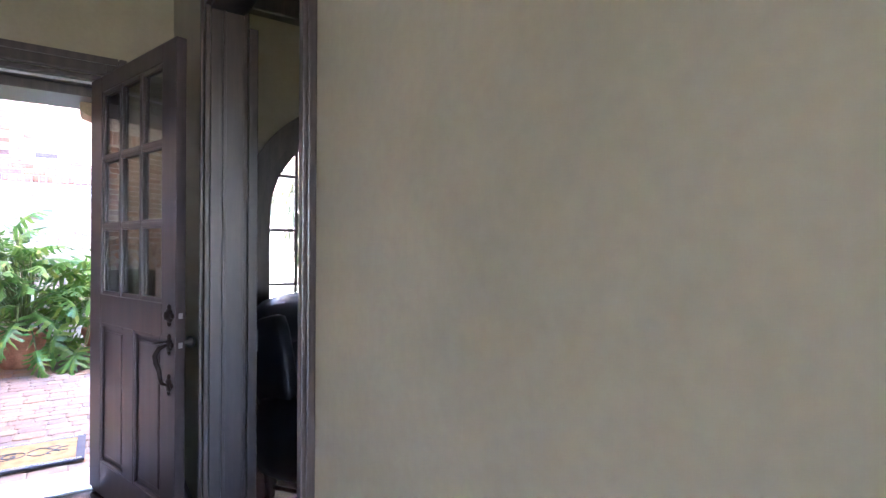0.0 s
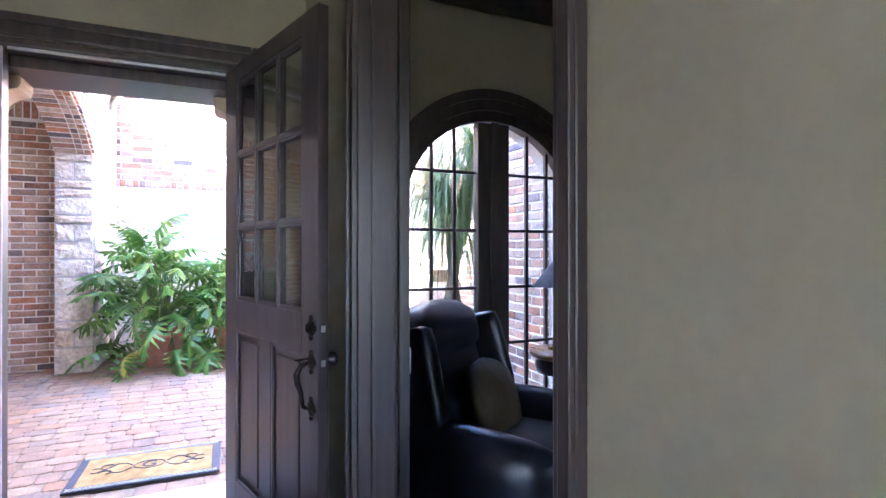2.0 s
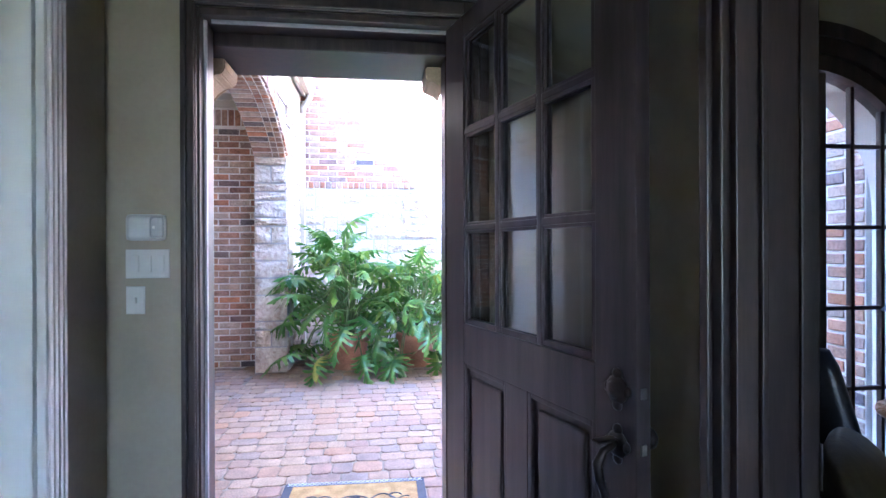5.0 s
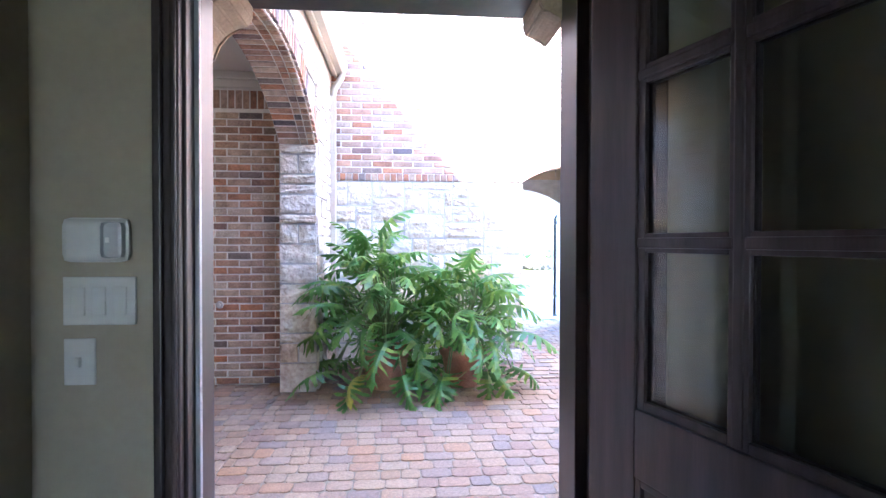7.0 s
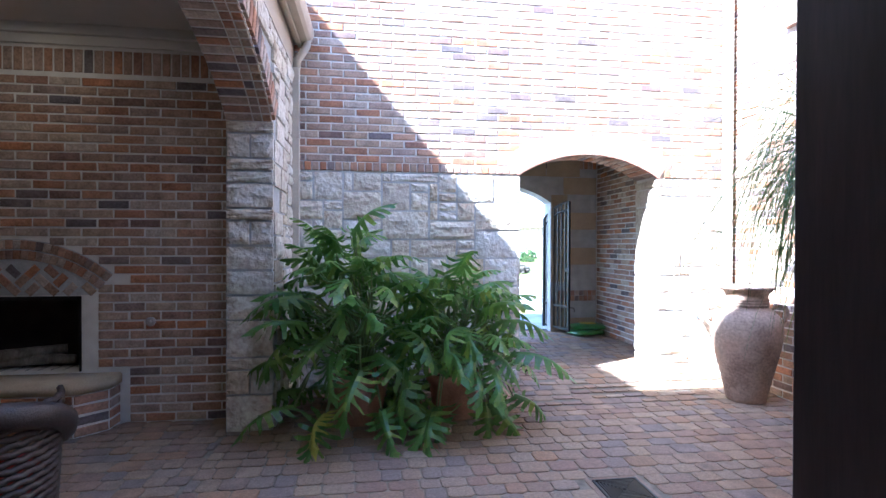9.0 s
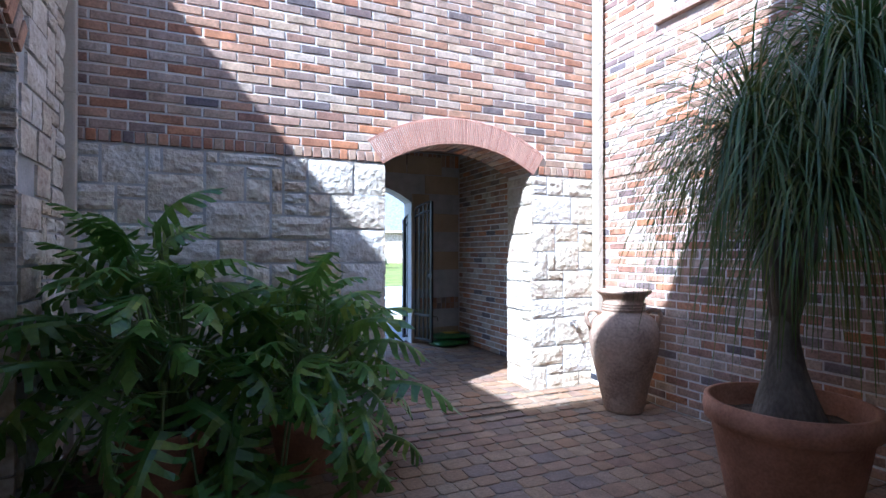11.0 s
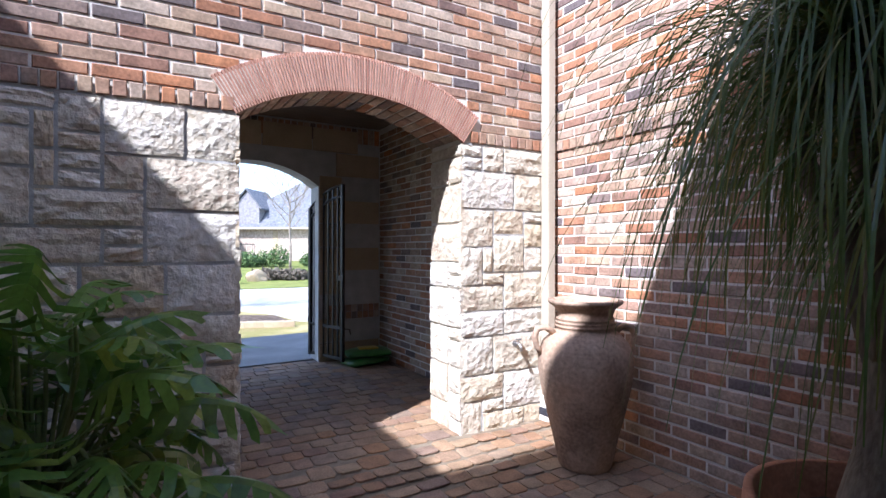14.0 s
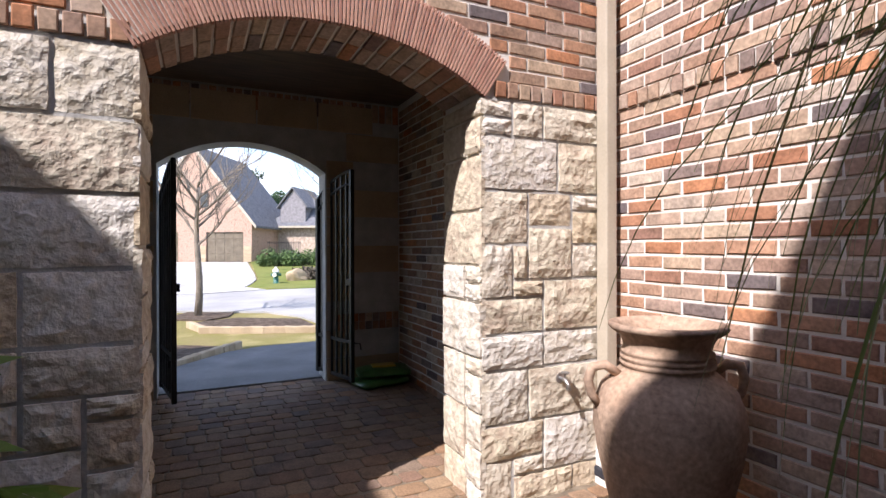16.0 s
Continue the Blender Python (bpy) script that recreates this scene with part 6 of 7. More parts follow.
# front wall in a ring of boxes round the garage doors
gx = [(-3.6, -1.15), (-0.2, 2.55)]
wall_bm = boxes([(-W2, -3.6, 0, 0.3, 0, EZ), (-1.15, 0.95, 0, 0.3, 0, 2.2), (3.72, W2, 0, 0.3, 0, EZ), (-3.6, 3.72, 0, 0.3, 2.2, EZ), (-W2, -W2 + 0.3, 0.3, 9, 0, EZ), (W2 - 0.3, W2, 0.3, 9, 0, EZ)])
v = [wall_bm.verts.new(q) for q in ((-W2, 0, EZ), (W2, 0, EZ), (0, 0, RZ - 0.1), (-W2, 0.3, EZ), (W2, 0.3, EZ), (0, 0.3, RZ - 0.1))]
for f in ((0, 1, 2), (5, 4, 3), (0, 3, 4, 1), (1, 4, 5, 2), (2, 5, 3, 0)):
    wall_bm.faces.new([v[k] for k in f])
part("wall", wall_bm, FAR_BRICK, house_a)
for sgn in (-1, 1):
    part("roof", prism([(sgn * (W2 + 0.35), EZ - 0.45), (sgn * (W2 + 0.35), EZ - 0.28), (0, RZ + 0.15), (0, RZ - 0.02)], "y", -0.12, 9.2), SHINGLE, house_a, "grey shingle roof slope")
    part("barge_board", prism([(sgn * (W2 + 0.36), EZ - 0.52), (sgn * (W2 + 0.36), EZ - 0.26), (0, RZ + 0.16), (0, RZ - 0.14)], "y", -0.17, -0.121), GUTTER_PAINT, house_a)
for x0, x1 in ((-3.6, -1.15), (0.95, 3.72)):
    gd = part("garage_door", box(x0, x1, 0.12, 0.18, 0, 2.2), GARAGE, house_a, "brown panelled garage door")
    for j in range(4):
        for i in range(4):
            w = (x1 - x0) / 4
            part("panel", box(x0 + i * w + 0.07, x0 + (i + 1) * w - 0.07, 0.095, 0.119, j * 0.55 + 0.07, j * 0.55 + 0.48, 0.015), GARAGE, gd)
for x0, x1 in ((0.45, 0.93), (3.74, 4.33)):
    for j in range(4):
        part("quoin", box(x0, x1, -0.04, -0.001, j * 0.3, j * 0.3 + 0.27, 0.01), CAST_STONE, house_a)
win = part("window", box(0.5, 1.15, -0.03, 0.02, 4.0, 5.1), DARK_WOOD, house_a, "small arched attic window")
part("pane", box(0.57, 1.08, -0.036, -0.031, 4.07, 5.03), FAR_GLASS, win)
for z in (4.35, 4.7):
    part("bar", box(0.57, 1.08, -0.042, -0.0361, z - 0.02, z + 0.02), DARK_WOOD, win)

house_b = facing_house("hip_roof_house", "pale brick house with a grey hip roof", 42.0, -11.3, -8)
part("wall", boxes([(-5.0, 9, 0, 0.3, 0, 2.75), (-5.0, -4.7, 0.3, 8, 0, 2.75), (8.7, 9, 0.3, 8, 0, 2.75)]), mat("pale_brick", [(0.40, 0.315, 0.255), (0.47, 0.385, 0.32)], 5, 0.9, 0.4, fine=14, spots=0.4, spec=0.2), house_b)
bm = bmesh.new()
v = [bm.verts.new(q) for q in ((-5.6, -0.6, 2.7), (9.6, -0.6, 2.7), (9.6, 8.6, 2.7), (-5.6, 8.6, 2.7), (0.2, 4, 6.9), (5.0, 4, 6.9))]
for f in ((0, 1, 5, 4), (1, 2, 5), (2, 3, 4, 5), (3, 0, 4), (3, 2, 1, 0)):
    bm.faces.new([v[k] for k in f])
part("roof", bm, SHINGLE, house_b, "grey shingle hip roof")
part("fascia", boxes([(-5.62, 9.62, -0.64, -0.6, 2.6, 2.76), (-5.66, -5.62, -0.64, 8.6, 2.6, 2.76)]), GUTTER_PAINT, house_b)
part("dormer_wall", prism([(-3.9, 3.0), (-1.7, 3.0), (-1.7, 4.4), (-2.8, 5.7), (-3.9, 4.4)], "y", -0.2, 3.6), mat("slate_gable", [(0.20, 0.19, 0.20), (0.26, 0.25, 0.26)], 5, 0.9, 0.2), house_b, "grey gable")
part("dormer_roof", prism([(-4.15, 4.2), (-2.8, 5.85), (-1.45, 4.2), (-1.45, 4.35), (-2.8, 6.02), (-4.15, 4.35)], "y", -0.4, 4.0), SHINGLE, house_b, "grey gable roof")
for x0 in (6.6,):
    w_ = part("window", box(x0, x0 + 1.2, -0.03, 0.02, 0.8, 2.1), WHITE_PAINT, house_b, "white framed window")
    for i in range(2):
        for j in range(2):
            part("pane", box(x0 + 0.07 + i * 0.55, x0 + 0.57 + i * 0.55, -0.036, -0.031, 0.87 + j * 0.6, 1.42 + j * 0.6), FAR_GLASS, w_)
for x0 in (-4.6, -0.6, 2.6):
    for j in range(10):
        part("quoin", box(x0, x0 + 0.42, -0.05, -0.001, j * 0.25, j * 0.25 + 0.2, 0.01), CAST_STONE, house_b)
p = yonder(38.5, -13.6)
fence = thing("iron_fence", "black iron fence between the two houses", "fence", pose(p.x, p.y, p.z, 0, 0, math.degrees(math.atan2(AY.y, AY.x))))
for z in (0.2, 1.35):
    part("rail", box(-1.2, 1.3, -0.02, 0.02, z, z + 0.05), IRON, fence)
for k in range(20):
    part("picket", box(-1.19 + k * 0.13, -1.165 + k * 0.13, -0.0125, 0.0125, 0, 1.5), IRON, fence)


# ---- masonry: stone, brick and paving, piece by piece ----
rnd = random.Random(11)
back_m = wall_matrix((EAST, BACK, 0), (0, -1))
RB = (AH * AH + RISE * RISE) / (2 * RISE)
def mask_back(u, z):
    x = EAST - u
    if x < WEST - 0.02:
        return False
    d = math.hypot(x - AC, z - (SPRING + RISE - RB))
    return not (abs(x - AC) < AH + 0.10 and d < RB + 0.215)


lay("brick", brick_field(back_m, EAST - WEST, LEDGE + 0.047, 4.9, mask_back, rnd), BRICK, wall_back, (1.2, BACK, 2.8), "mottled bricks of the courtyard wall")
items = []
for k in range(int((EAST - WEST) / 0.0775)):
    u = 0.04 + k * 0.0775
    x = EAST - u
    if x < ARCH_L - 0.01 or x > ARCH_R + 0.04:
        items.append((rnd.choice(ROWLOCKS), back_m @ pose(u, 0.012, LEDGE)))
lay("brick_header", items, BRICK, wall_back, (1.2, BACK, 2.2), "row of brick headers over the limestone")
joined_pieces("brick_top", brick_field(back_m, EAST - WEST, 4.9, 6.4, mask_back, rnd), BRICK, wall_back, "upper bricks of the courtyard wall")
# limestone below
for x0, x1 in ((WEST + 0.02, ARCH_L + 0.022), (ARCH_R - 0.022, EAST - 0.12)):
    m = wall_matrix((x1, BACK, 0), (0, -1))
    lay_fitted("stone", stone_field(m, x1 - x0, LEDGE - 0.055, rnd), wall_back, (1.0, BACK, 1.2), "limestone blocks")
part("stone_bed", boxes([(WEST, ARCH_L - 0.004, BACK - 0.014, BACK - 0.001, -0.02, LEDGE - 0.048), (ARCH_R + 0.004, EAST - 0.11, BACK - 0.014, BACK - 0.001, -0.02, LEDGE - 0.048)]), STONE_MORTAR, wall_back, "pale mortar round the limestone")
# returns of the arched opening
for x, f in ((ARCH_L, (1, 0)), (ARCH_R, (-1, 0))):
    m = wall_matrix((x, BACK_IN if f[0] > 0 else BACK - 0.03, -0.04), f)
    lay_fitted("stone", stone_field(m, BACK_IN - BACK + 0.03, SPRING + 0.01, rnd, sizes=[(4, 2), (4, 3), (4, 1), (2, 2), (2, 1)]), wall_back, (1.6, BACK, 1.2), "limestone blocks of the opening")
# thin red tiles round the arch, and bricks on its underside
TILES = [brick_data("thin_tile", 0.0125, 0.034, 0.25, RED_TILE, 0.0008, 0.001, k) for k in range(4)]
half_a = math.asin(AH / RB)
items = []
n = 96
for k in range(n):
    a = -half_a * 1.03 + 2.06 * half_a * (k + 0.5) / n
    c = Vector((AC + (RB + 0.1) * math.sin(a), BACK + 0.004, SPRING + RISE - RB + (RB + 0.1) * math.cos(a)))
    items.append((rnd.choice(TILES), Matrix.Translation(c) @ Matrix.Rotation(a, 4, "Y") @ Matrix.Rotation(math.pi, 4, "Z")))
lay("tile", items, RED_TILE, wall_back, (1.6, BACK, 2.5), "thin red tiles")
part("tile_bed", prism([(AC + (RB + 0.203) * math.sin(a), SPRING + RISE - RB + (RB + 0.203) * math.cos(a)) for a in [half_a * 1.03 * (-1 + k / 14) for k in range(29)]] + [(AC + (RB + 0.002) * math.sin(a), SPRING + RISE - RB + (RB + 0.002) * math.cos(a)) for a in [half_a * 1.03 * (1 - k / 14) for k in range(29)]], "y", BACK - 0.022, BACK - 0.002), MORTAR, wall_back, "cream mortar between the tiles")
items = []
SOFFIT = [brick_data("soffit_brick", 0.066, 0.012, 0.215, BRICK, 0.002, 0.005, k) for k in range(4)]
n = 21
for row in range(2):
    for k in range(n):
        a = -half_a + 2 * half_a * (k + 0.5) / n
        c = Vector((AC + RB * math.sin(a), BACK + 0.115 + row * 0.226, SPRING + RISE - RB + RB * math.cos(a)))
        items.append((rnd.choice(SOFFIT), Matrix.Translation(c) @ Matrix.Rotation(a, 4, "Y") @ Matrix.Rotation(radians(-90), 4, "X")))
lay("soffit_brick", items, BRICK, wall_back, (1.6, BACK, 2.5), "bricks under the arch")

# east wall
east_m = wall_matrix((EAST, FRONT_OUT, 0), (-1, 0))
def mask_east(u, z):
    y = FRONT_OUT + u
    return not (7.22 < y < 8.18 and 3.68 < z < 5.2) and not (LEDGE - 0.055 < z < LEDGE + 0.045)


items = brick_field(east_m, BACK - FRONT_OUT, 0.0, LEDGE - 0.045, lambda u, z: True, rnd) + brick_field(east_m, BACK - FRONT_OUT, LEDGE + 0.047, 5.0, mask_east, rnd)
lay("brick", items, BRICK, wall_east, (EAST, 7.6, 1.9), "mottled bricks of the tall wall")
joined_pieces("brick_top", brick_field(east_m, BACK - FRONT_OUT, 5.05, 6.4, mask_east, rnd), BRICK, wall_east, "upper bricks of the tall wall")
lay("brick_header", [(rnd.choice(ROWLOCKS), east_m @ pose(0.04 + k * 0.0775, 0.010, LEDGE)) for k in range(61)], BRICK, wall_east, (EAST, 7.6, 2.2), "row of brick headers")
window2 = tagged(new("window_2"), "high window with a pale frame in the brick wall", "window", kind="structure")
part("window_frame", boxes([(EAST + 0.06, EAST + 0.14, 7.25, 7.32, 3.80, 5.1), (EAST + 0.06, EAST + 0.14, 8.08, 8.15, 3.80, 5.1), (EAST + 0.06, EAST + 0.14, 7.32, 8.08, 5.03, 5.1), (EAST + 0.06, EAST + 0.14, 7.32, 8.08, 3.80, 3.88)], 0.004), GUTTER_PAINT, window2)
part("pane", box(EAST + 0.09, EAST + 0.1, 7.32, 8.08, 3.88, 5.03), FAR_GLASS, window2)
part("window_sill", box(EAST - 0.06, EAST + 0.06, 7.2, 8.2, 3.70, 3.79, 0.01), BRICK, window2, "sloped brick sill")

# passage
pass_m = wall_matrix((PASS_E, BACK_IN, 0.05), (-1, 0))
lay("brick", brick_field(pass_m, GATE_Y - BACK_IN, 0, 3.0, lambda u, z: True, rnd), BRICK, wall_passage_e, (PASS_E, 10.8, 1.0), "passage bricks")
gate_m = wall_matrix((PASS_E, GATE_Y, 0.0), (0, -1))
BLOCKS = [brick_data("cast_block", 0.588, 0.012, 0.288, CAST_STONE, 0.003, 0.006, k) for k in range(4)]
items = []
for j in range(10):
    for i in range(6):
        u = 0.3 + i * 0.6 - (0.3 if j % 2 else 0)
        z = 0.15 + j * 0.3
        x = PASS_E - u
        zz = z
        if j == 2:
            continue
        if u < 0.28:
            continue
        if abs(x - GC) < GH + 0.3 and zz < 2.72:
            continue
        items.append((rnd.choice(BLOCKS), gate_m @ pose(u, 0, z)))
QUOIN = [brick_data("cast_block_short", 0.288, 0.012, 0.288, CAST_STONE, 0.003, 0.006, k) for k in range(3)]
for j in range(8):
    if j != 2:
        for u in (PASS_E - GC - GH - 0.155,):
            items.append((rnd.choice(QUOIN), gate_m @ pose(u, 0, 0.15 + j * 0.3)))
lay("block", items, CAST_STONE, wall_gate, (2.8, GATE_Y, 1.2), "smooth cream stone blocks")
lay("brick_header", [(rnd.choice(ROWLOCKS), gate_m @ pose(0.04 + k * 0.0775, 0.004, 0.72)) for k in range(9)] + [(rnd.choice(ROWLOCKS), gate_m @ pose(0.04 + k * 0.0775, 0.004, 0.63)) for k in range(9)], BRICK, wall_gate, (2.8, GATE_Y, 0.6), "band of brick headers")
lay("soldier_brick", [(rnd.choice(SOLDIERS), gate_m @ pose(0.04 + k * 0.0775, 0.003, 2.94)) for k in range(34)], BRICK, wall_gate, (2.0, GATE_Y, 2.5), "soldier course")

# loggia brick wall
hearth_m = wall_matrix((WEST_IN, HEARTH_Y, 0), (0, -1))
def mask_hearth(u, z):
    x = WEST_IN - u
    if HEARTH_X - 0.54 < x < HEARTH_X + 0.54 and 0.30 < z < 1.12:
        return False
    if abs(x - HEARTH_X) < 0.84 and z < 0.44:
        return False
    dx = x - HEARTH_X
    return not (abs(dx) < 0.78 and z > 1.0 and math.hypot(dx, z - 0.42) < 1.155 and not (abs(dx) > 0.56 and z < 1.22))


lay("brick", brick_field(hearth_m, 4.5, 0.0, 2.95, mask_hearth, rnd), BRICK, wall_hearth, (-2.2, HEARTH_Y, 1.2), "loggia bricks")
lay("soldier_brick", [(rnd.choice(SOLDIERS), hearth_m @ pose(0.04 + k * 0.0775, 0, 3.075)) for k in range(58)], BRICK, wall_hearth, (-2.2, HEARTH_Y, 2.9), "soldier course")

# loggia arch: stone pier, stone face above, brick ring
R_L = (LH * LH + LRISE * LRISE) / (2 * LRISE)
ZC = LSPRING + LRISE - R_L
m = wall_matrix((WEST + 0.022, LA + LH, 0), (0, -1))
lay_fitted("stone", stone_field(m, WEST - WEST_IN + 0.022, LSPRING, rnd, sizes=[(4, 2), (2, 2), (4, 1), (4, 3), (2, 1), (3, 2)]), wall_loggia, (WEST, 7.4, 1.2), "limestone blocks of the pier")
def free_face(u, v, hu, hv):
    """East face; u runs from the far end towards the house."""
    for du in (-hu, 0, hu):
        for dv in (-hv, hv):
            y, z = BACK - (u + du), v + dv
            if abs(y - LA) < LH and z < LSPRING:
                return False
            if abs(y - LA) < LH + 0.1 and z >= LSPRING - 0.05 and math.hypot(y - LA, z - ZC) < R_L + 0.19:
                return False
    return True


east_face = wall_matrix((WEST, BACK - 0.02, 0), (1, 0))
lay_fitted("stone", stone_field(east_face, BACK - FRONT_OUT - 0.04, 3.32, rnd, free=free_face, sizes=[(3, 2), (2, 2), (4, 2), (2, 1), (3, 1)]), wall_loggia, (WEST, 7.8, 1.6), "limestone blocks of the loggia front")
m = wall_matrix((WEST_IN, LA - LH, 0), (0, 1))
lay_fitted("stone", stone_field(m, WEST - WEST_IN, LSPRING, rnd, sizes=[(4, 2), (2, 2), (4, 1), (4, 3), (2, 1)]), wall_loggia, (WEST, 4.7, 1.2), "limestone blocks of the near pier")
half_l = math.asin(LH / R_L)
SOFFIT_L = [brick_data("arch_brick", 0.064, 0.013, w, BRICK, 0.002, 0.004, k) for k, w in enumerate((0.205, 0.062, 0.062))]
RING = [brick_data("ring_brick", 0.064, 0.034, 0.195, BRICK, 0.002, 0.004, k) for k in range(4)]
items = []
n = 40
for k in range(n):
    a = -half_l + 2 * half_l * (k + 0.5) / n
    for me_, x in zip(SOFFIT_L, (WEST_IN + 0.108, WEST_IN + 0.252, WEST_IN + 0.325)):
        c = Vector((x, LA + R_L * math.sin(a), ZC + R_L * math.cos(a)))
        out = Vector((0, -math.sin(a), -math.cos(a)))
        along = Vector((0, math.cos(a), -math.sin(a)))
        zax = along.cross(out)
        items.append((me_, Matrix(((along.x, out.x, zax.x, c.x), (along.y, out.y, zax.y, c.y), (along.z, out.z, zax.z, c.z), (0, 0, 0, 1)))))
    c = Vector((WEST - 0.004, LA + (R_L + 0.1) * math.sin(a), ZC + (R_L + 0.1) * math.cos(a)))
    up = Vector((0, math.sin(a), math.cos(a)))
    out = Vector((1, 0, 0))
    along = out.cross(up)
    items.append((rnd.choice(RING), Matrix(((along.x, out.x, up.x, c.x), (along.y, out.y, up.y, c.y), (along.z, out.z, up.z, c.z), (0, 0, 0, 1)))))
lay("arch_brick", items, BRICK, wall_loggia, (WEST, 7.0, 2.8), "bricks of the loggia arch")
part("arch_mortar", prism([(LA + (R_L + 0.0) * math.sin(a), ZC + (R_L - 0.004) * math.cos(a)) for a in [half_l * (-1 + k / 16) for k in range(33)]] + [(LA + (R_L + 0.1) * math.sin(a), ZC + (R_L + 0.1) * math.cos(a)) for a in [half_l * (1 - k / 16) for k in range(33)]], "x", WEST_IN + 0.003, WEST + 0.003), MORTAR, wall_loggia, "mortar of the arch")

# house front beside the door, in limestone, and brick further east
for x0, x1 in ((-2.0, PORCH_L), (PORCH_R, HALL_E + 0.07)):
    m = wall_matrix((x0, FRONT_OUT, 0), (0, 1))
    lay_fitted("stone", stone_field(m, x1 - x0, 3.4, rnd, sizes=[(4, 2), (3, 2), (3, 3), (2, 2), (4, 3), (2, 1)]), front_outer, (-1.0, FRONT_OUT, 1.4), "limestone blocks of the house front")
for x, f, y0 in ((PORCH_L, (1, 0), FRONT_OUT + 0.03),):
    m = wall_matrix((x, y0, 0), f)
    lay_fitted("stone", stone_field(m, FRONT_OUT - FRONT_MID, LINTEL - 0.01, rnd, sizes=[(4, 2), (4, 3), (4, 1), (2, 2)], depth=0.04, gap=0.006), front_outer, (-1.0, FRONT_OUT, 1.4), "limestone blocks of the doorway")
for x, s_, big, drop in ((PORCH_L - 0.03, 1, 0.75, 0.18), (0.345, -1, 0.45, 0.04)):
    pts = [(x, LINTEL - 0.002)] + [(x + s_ * big * u, v) for u, v in [(0.19, LINTEL - 0.002), (0.19, LINTEL - 0.05), (0.165, LINTEL - 0.075)] + [(0.165 - 0.165 * math.sin(a), LINTEL - 0.075 - drop * (1 - math.cos(a))) for a in [0.3, 0.6, 0.9, 1.2, 1.5]]]
    part("corbel", prism(pts, "y", FRONT_OUT - 0.02, FRONT_OUT + 0.2, 0.006), CAST_STONE, front_outer, "rounded cream stone corbel")
front_m = wall_matrix((HALL_E + 0.07, FRONT_OUT, 0), (0, 1))
def mask_front(u, z):
    x = HALL_E + 0.07 + u
    if abs(x - WIN_X) < WIN_R + 0.02 and WIN_SILL - 0.05 < z < WIN_SPRING:
        return False
    return not (z >= WIN_SPRING and math.hypot(x - WIN_X, z - WIN_SPRING) < WIN_R + 0.03)


lay("brick", brick_field(front_m, EAST - HALL_E - 0.08, 0, 3.4, mask_front, rnd), BRICK, front_outer_b, (1.0, FRONT_OUT, 1.5), "bricks of the house front", 120)

bay_m = wall_matrix((2.735, FRONT_OUT + 0.04, 0), (-1, 0))
lay("brick", brick_field(bay_m, 5.3 - FRONT_OUT - 0.05, 0, 3.4, lambda u, z: True, rnd), BRICK, front_bay, (2.7, 4.6, 1.6), "bricks of the return", 250)

# paving
pavement = structure("pavement", boxes([(-6.0, EAST, FRONT_OUT, 8.2, -0.045, -0.006), (PORCH_L, PORCH_R, FRONT_MID, FRONT_OUT, -0.045, -0.006)]), SAND, "tumbled tan and brown concrete pavers", "paving")
bm = bmesh.new()
for x0, x1, y0, y1 in ((-1.6, EAST, 8.2, 9.0), (0.9, PASS_E, 9.0, 12.29)):
    bm.faces.new([bm.verts.new((x, y, ground_z(x, y) - 0.006)) for x, y in ((x0, y0), (x1, y0), (x1, y1), (x0, y1))])
part("joint_bed", bm, SAND, pavement, "sand between the pavers")


def paver_data(name, seed):
    """A tumbled paver of unit size: a rounded, uneven block top."""
    rr = random.Random(seed)
    j = lambda s: rr.uniform(-s, s)
    vs, fs = [], []
    c = [(-0.5, -0.36), (-0.36, -0.5), (0.36, -0.5), (0.5, -0.36), (0.5, 0.36), (0.36, 0.5), (-0.36, 0.5), (-0.5, 0.36)]
    c = [(x + j(0.02), y + j(0.02)) for x, y in c]
    rows = [[(x, y, -1.0) for x, y in c], [(x, y, -0.25) for x, y in c], [(x * 0.955, y * 0.955, -0.05 + j(0.05)) for x, y in c], [(x * 0.84, y * 0.84, 0.06 + j(0.06)) for x, y in c]]
    for r in rows:
        vs += r
    for k in range(3):
        for i in range(8):
            q = (i + 1) % 8
            fs.append((k * 8 + i, k * 8 + q, k * 8 + 8 + q, k * 8 + 8 + i))
    fs.append(tuple(range(24, 32)))
    me = bpy.data.meshes.new(name)
    me.from_pydata(vs, [], fs)
    me.materials.append(PAVER)
    return me


PAVERS = [paver_data("paver_block", 700 + k) for k in range(8)]


def pave(x0, x1, y0, y1, turn_rows=False):
    """Rows of pavers of mixed length across an area."""
    out = []
    y = y0
    while y < y1 - 0.04:
        d = min(rnd.choice((0.135, 0.135, 0.17)), y1 - y)
        x = x0 - rnd.uniform(0, 0.1)
        while x < x1 - 0.03:
            w = rnd.choice((0.135, 0.17, 0.205))
            a, b = max(x, x0), min(x + w, x1)
            if b - a > 0.04:
                cx, cy = (a + b) / 2, y + d / 2
                tilt = 4.65 if 8.2 < cy < 9.0 else 0
                out.append((rnd.choice(PAVERS), Matrix.Translation((cx, cy, ground_z(cx, cy) + rnd.uniform(-0.001, 0.004))) @ pose(0, 0, 0, tilt + rnd.uniform(-0.4, 0.4), rnd.uniform(-0.4, 0.4), rnd.choice((0, 180)) + rnd.uniform(-0.8, 0.8)) @ Matrix.Diagonal((b - a - 0.007, d - 0.007, 0.012, 1))))
            x += w
        y += d
    return out


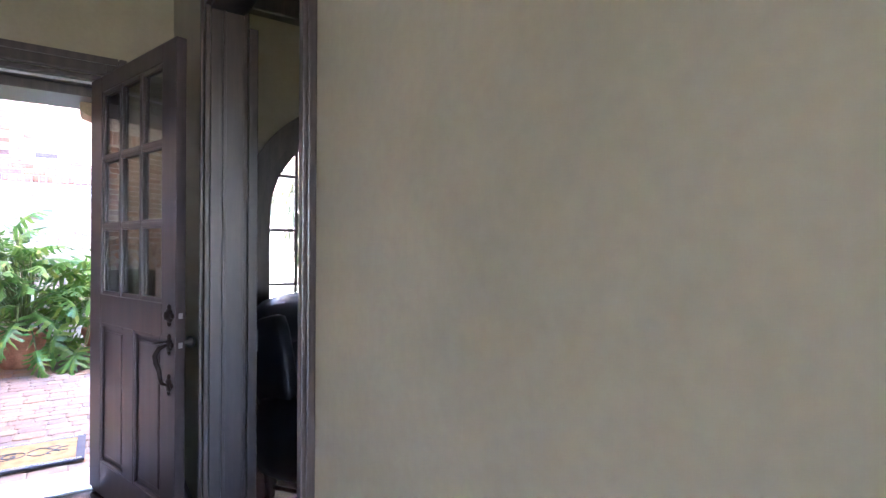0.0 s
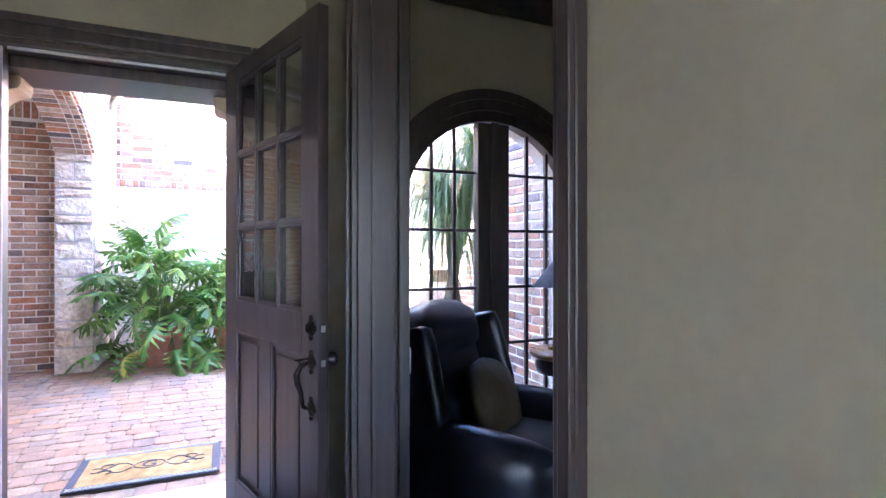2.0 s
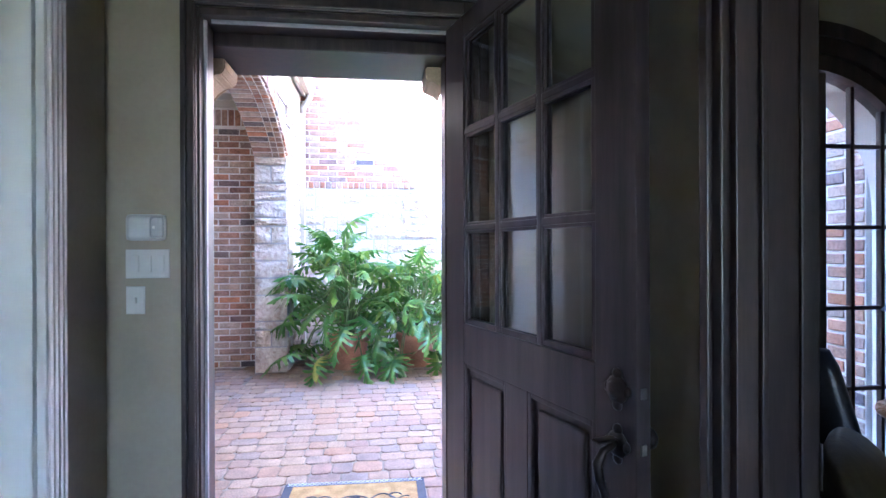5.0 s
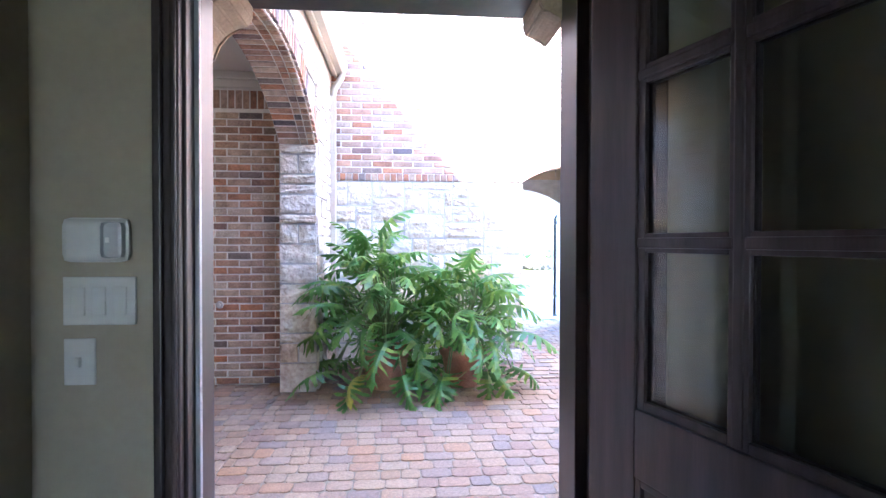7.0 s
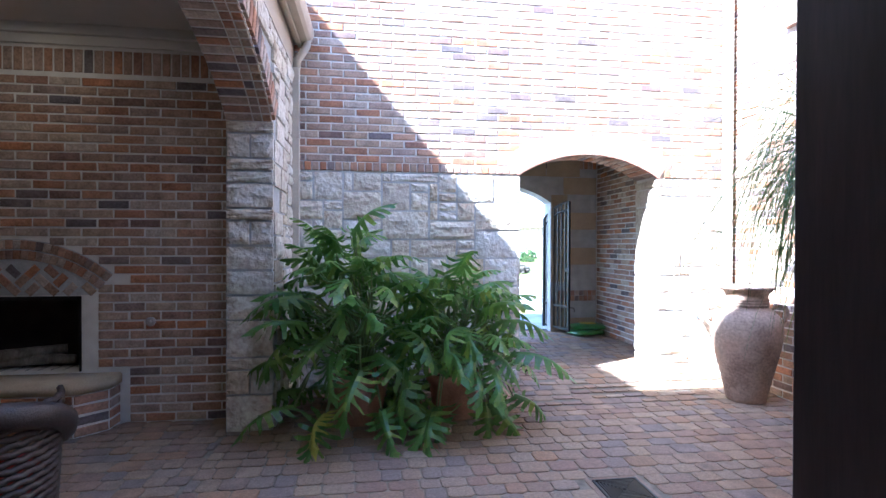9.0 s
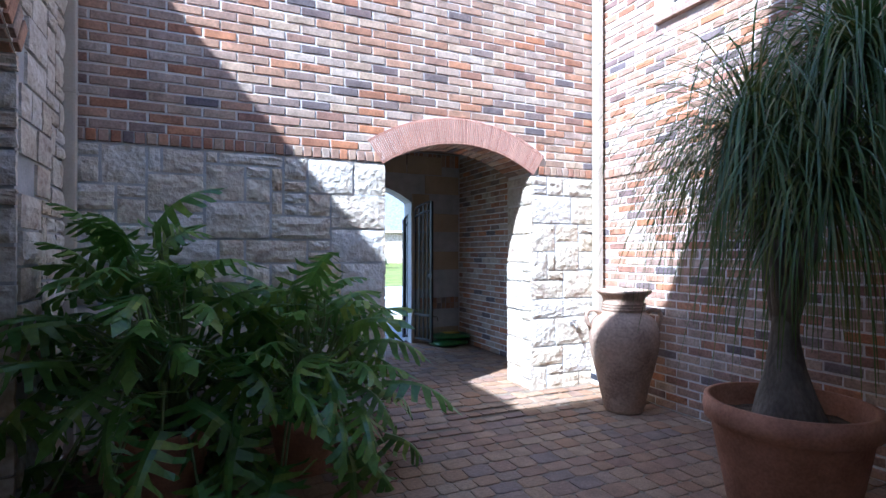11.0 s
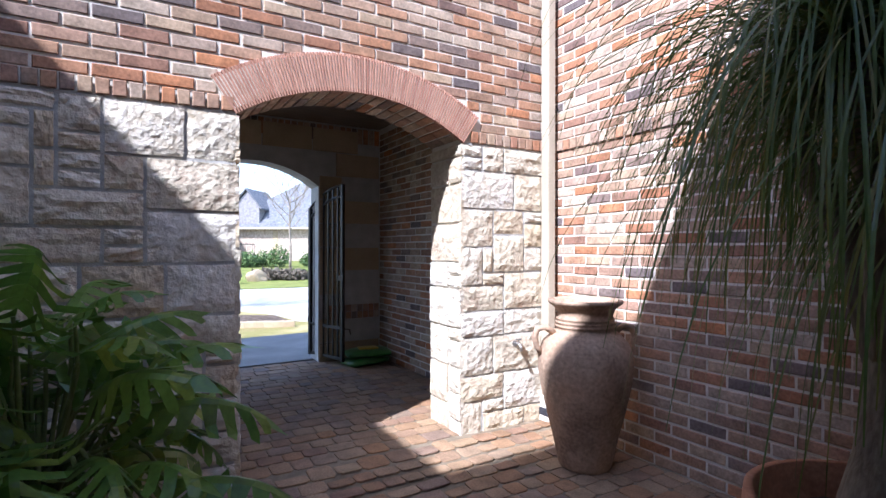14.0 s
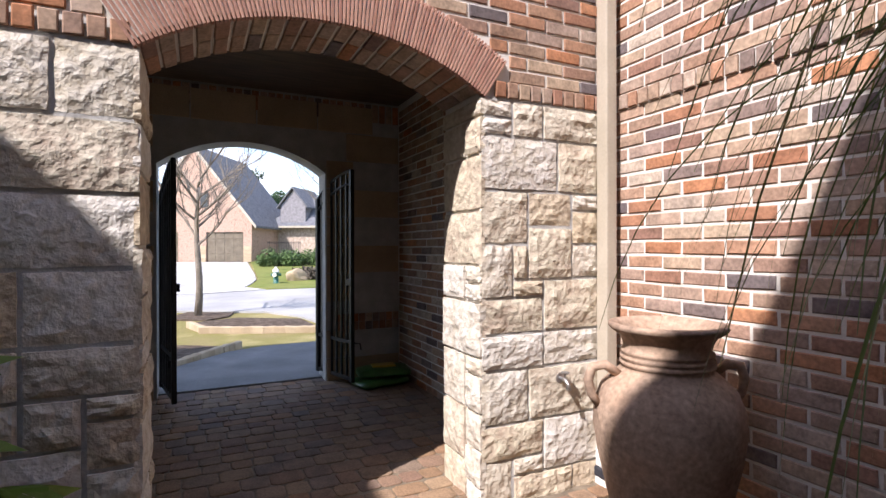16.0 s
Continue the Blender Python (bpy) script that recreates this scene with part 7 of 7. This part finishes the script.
def clear_of_drain(it):
    p = it[1].translation
    return not (abs(p.x - 1.335) < 0.2 and abs(p.y - 6.585) < 0.2)


items = [it for it in pave(-1.4, EAST - 0.005, FRONT_OUT + 0.005, BACK - 0.01) + pave(-4.9, -1.4, FRONT_OUT + 0.005, HEARTH_Y - 0.01) + pave(ARCH_L + 0.01, ARCH_R - 0.01, BACK - 0.01, BACK_IN) + pave(0.9, PASS_E - 0.01, BACK_IN, 12.16) if clear_of_drain(it)]
for x, y, w, d in ((1.165, 6.585, 0.04, 0.4), (1.505, 6.585, 0.04, 0.4), (1.335, 6.755, 0.3, 0.04), (1.335, 6.415, 0.3, 0.04)):
    items.append((PAVERS[0], Matrix.Translation((x, y, 0.0)) @ Matrix.Diagonal((w, d, 0.012, 1))))
lay("paver", items, PAVER, pavement, (0.5, 6.8, 0), "more pavers of the courtyard and passage")

# hall floor boards
BOARDS = [brick_data("floor_plank", 1.0, 0.012, 0.118, FLOOR_WOOD, 0.0, 0.001, k) for k in range(2)]
items = []
for i in range(40):
    y = 3.80 - i * 0.12
    x = HALL_W + 0.01 - rnd.uniform(0, 0.8)
    while x < 4.1:
        ln = rnd.uniform(0.7, 1.5)
        a, b = max(x, HALL_W + 0.01), min(x + ln, 4.14)
        if b - a > 0.05 and not (a < 0.84 < b and (y < STUDY_Y0 - 0.04 or y > STUDY_Y1 - 0.01)):
            items.append((BOARDS[0], Matrix.Translation(((a + b) / 2, y, -0.012)) @ Matrix.Rotation(radians(90), 4, "X") @ Matrix.Diagonal((b - a - 0.002, 1, 1, 1))))
        elif b - a > 0.05:
            for c0, c1 in ((a, HALL_E - 0.001), (STUDY_W + 0.001, b)):
                if c1 - c0 > 0.05:
                    items.append((BOARDS[1], Matrix.Translation(((c0 + c1) / 2, y, -0.012)) @ Matrix.Rotation(radians(90), 4, "X") @ Matrix.Diagonal((c1 - c0 - 0.002, 1, 1, 1))))
        x += ln
floor_planks = bpy.data.objects["floor_hall"]
lay("plank", items, FLOOR_WOOD, floor_planks, (0.5, 2.5, 0), "dark polished floor planks")
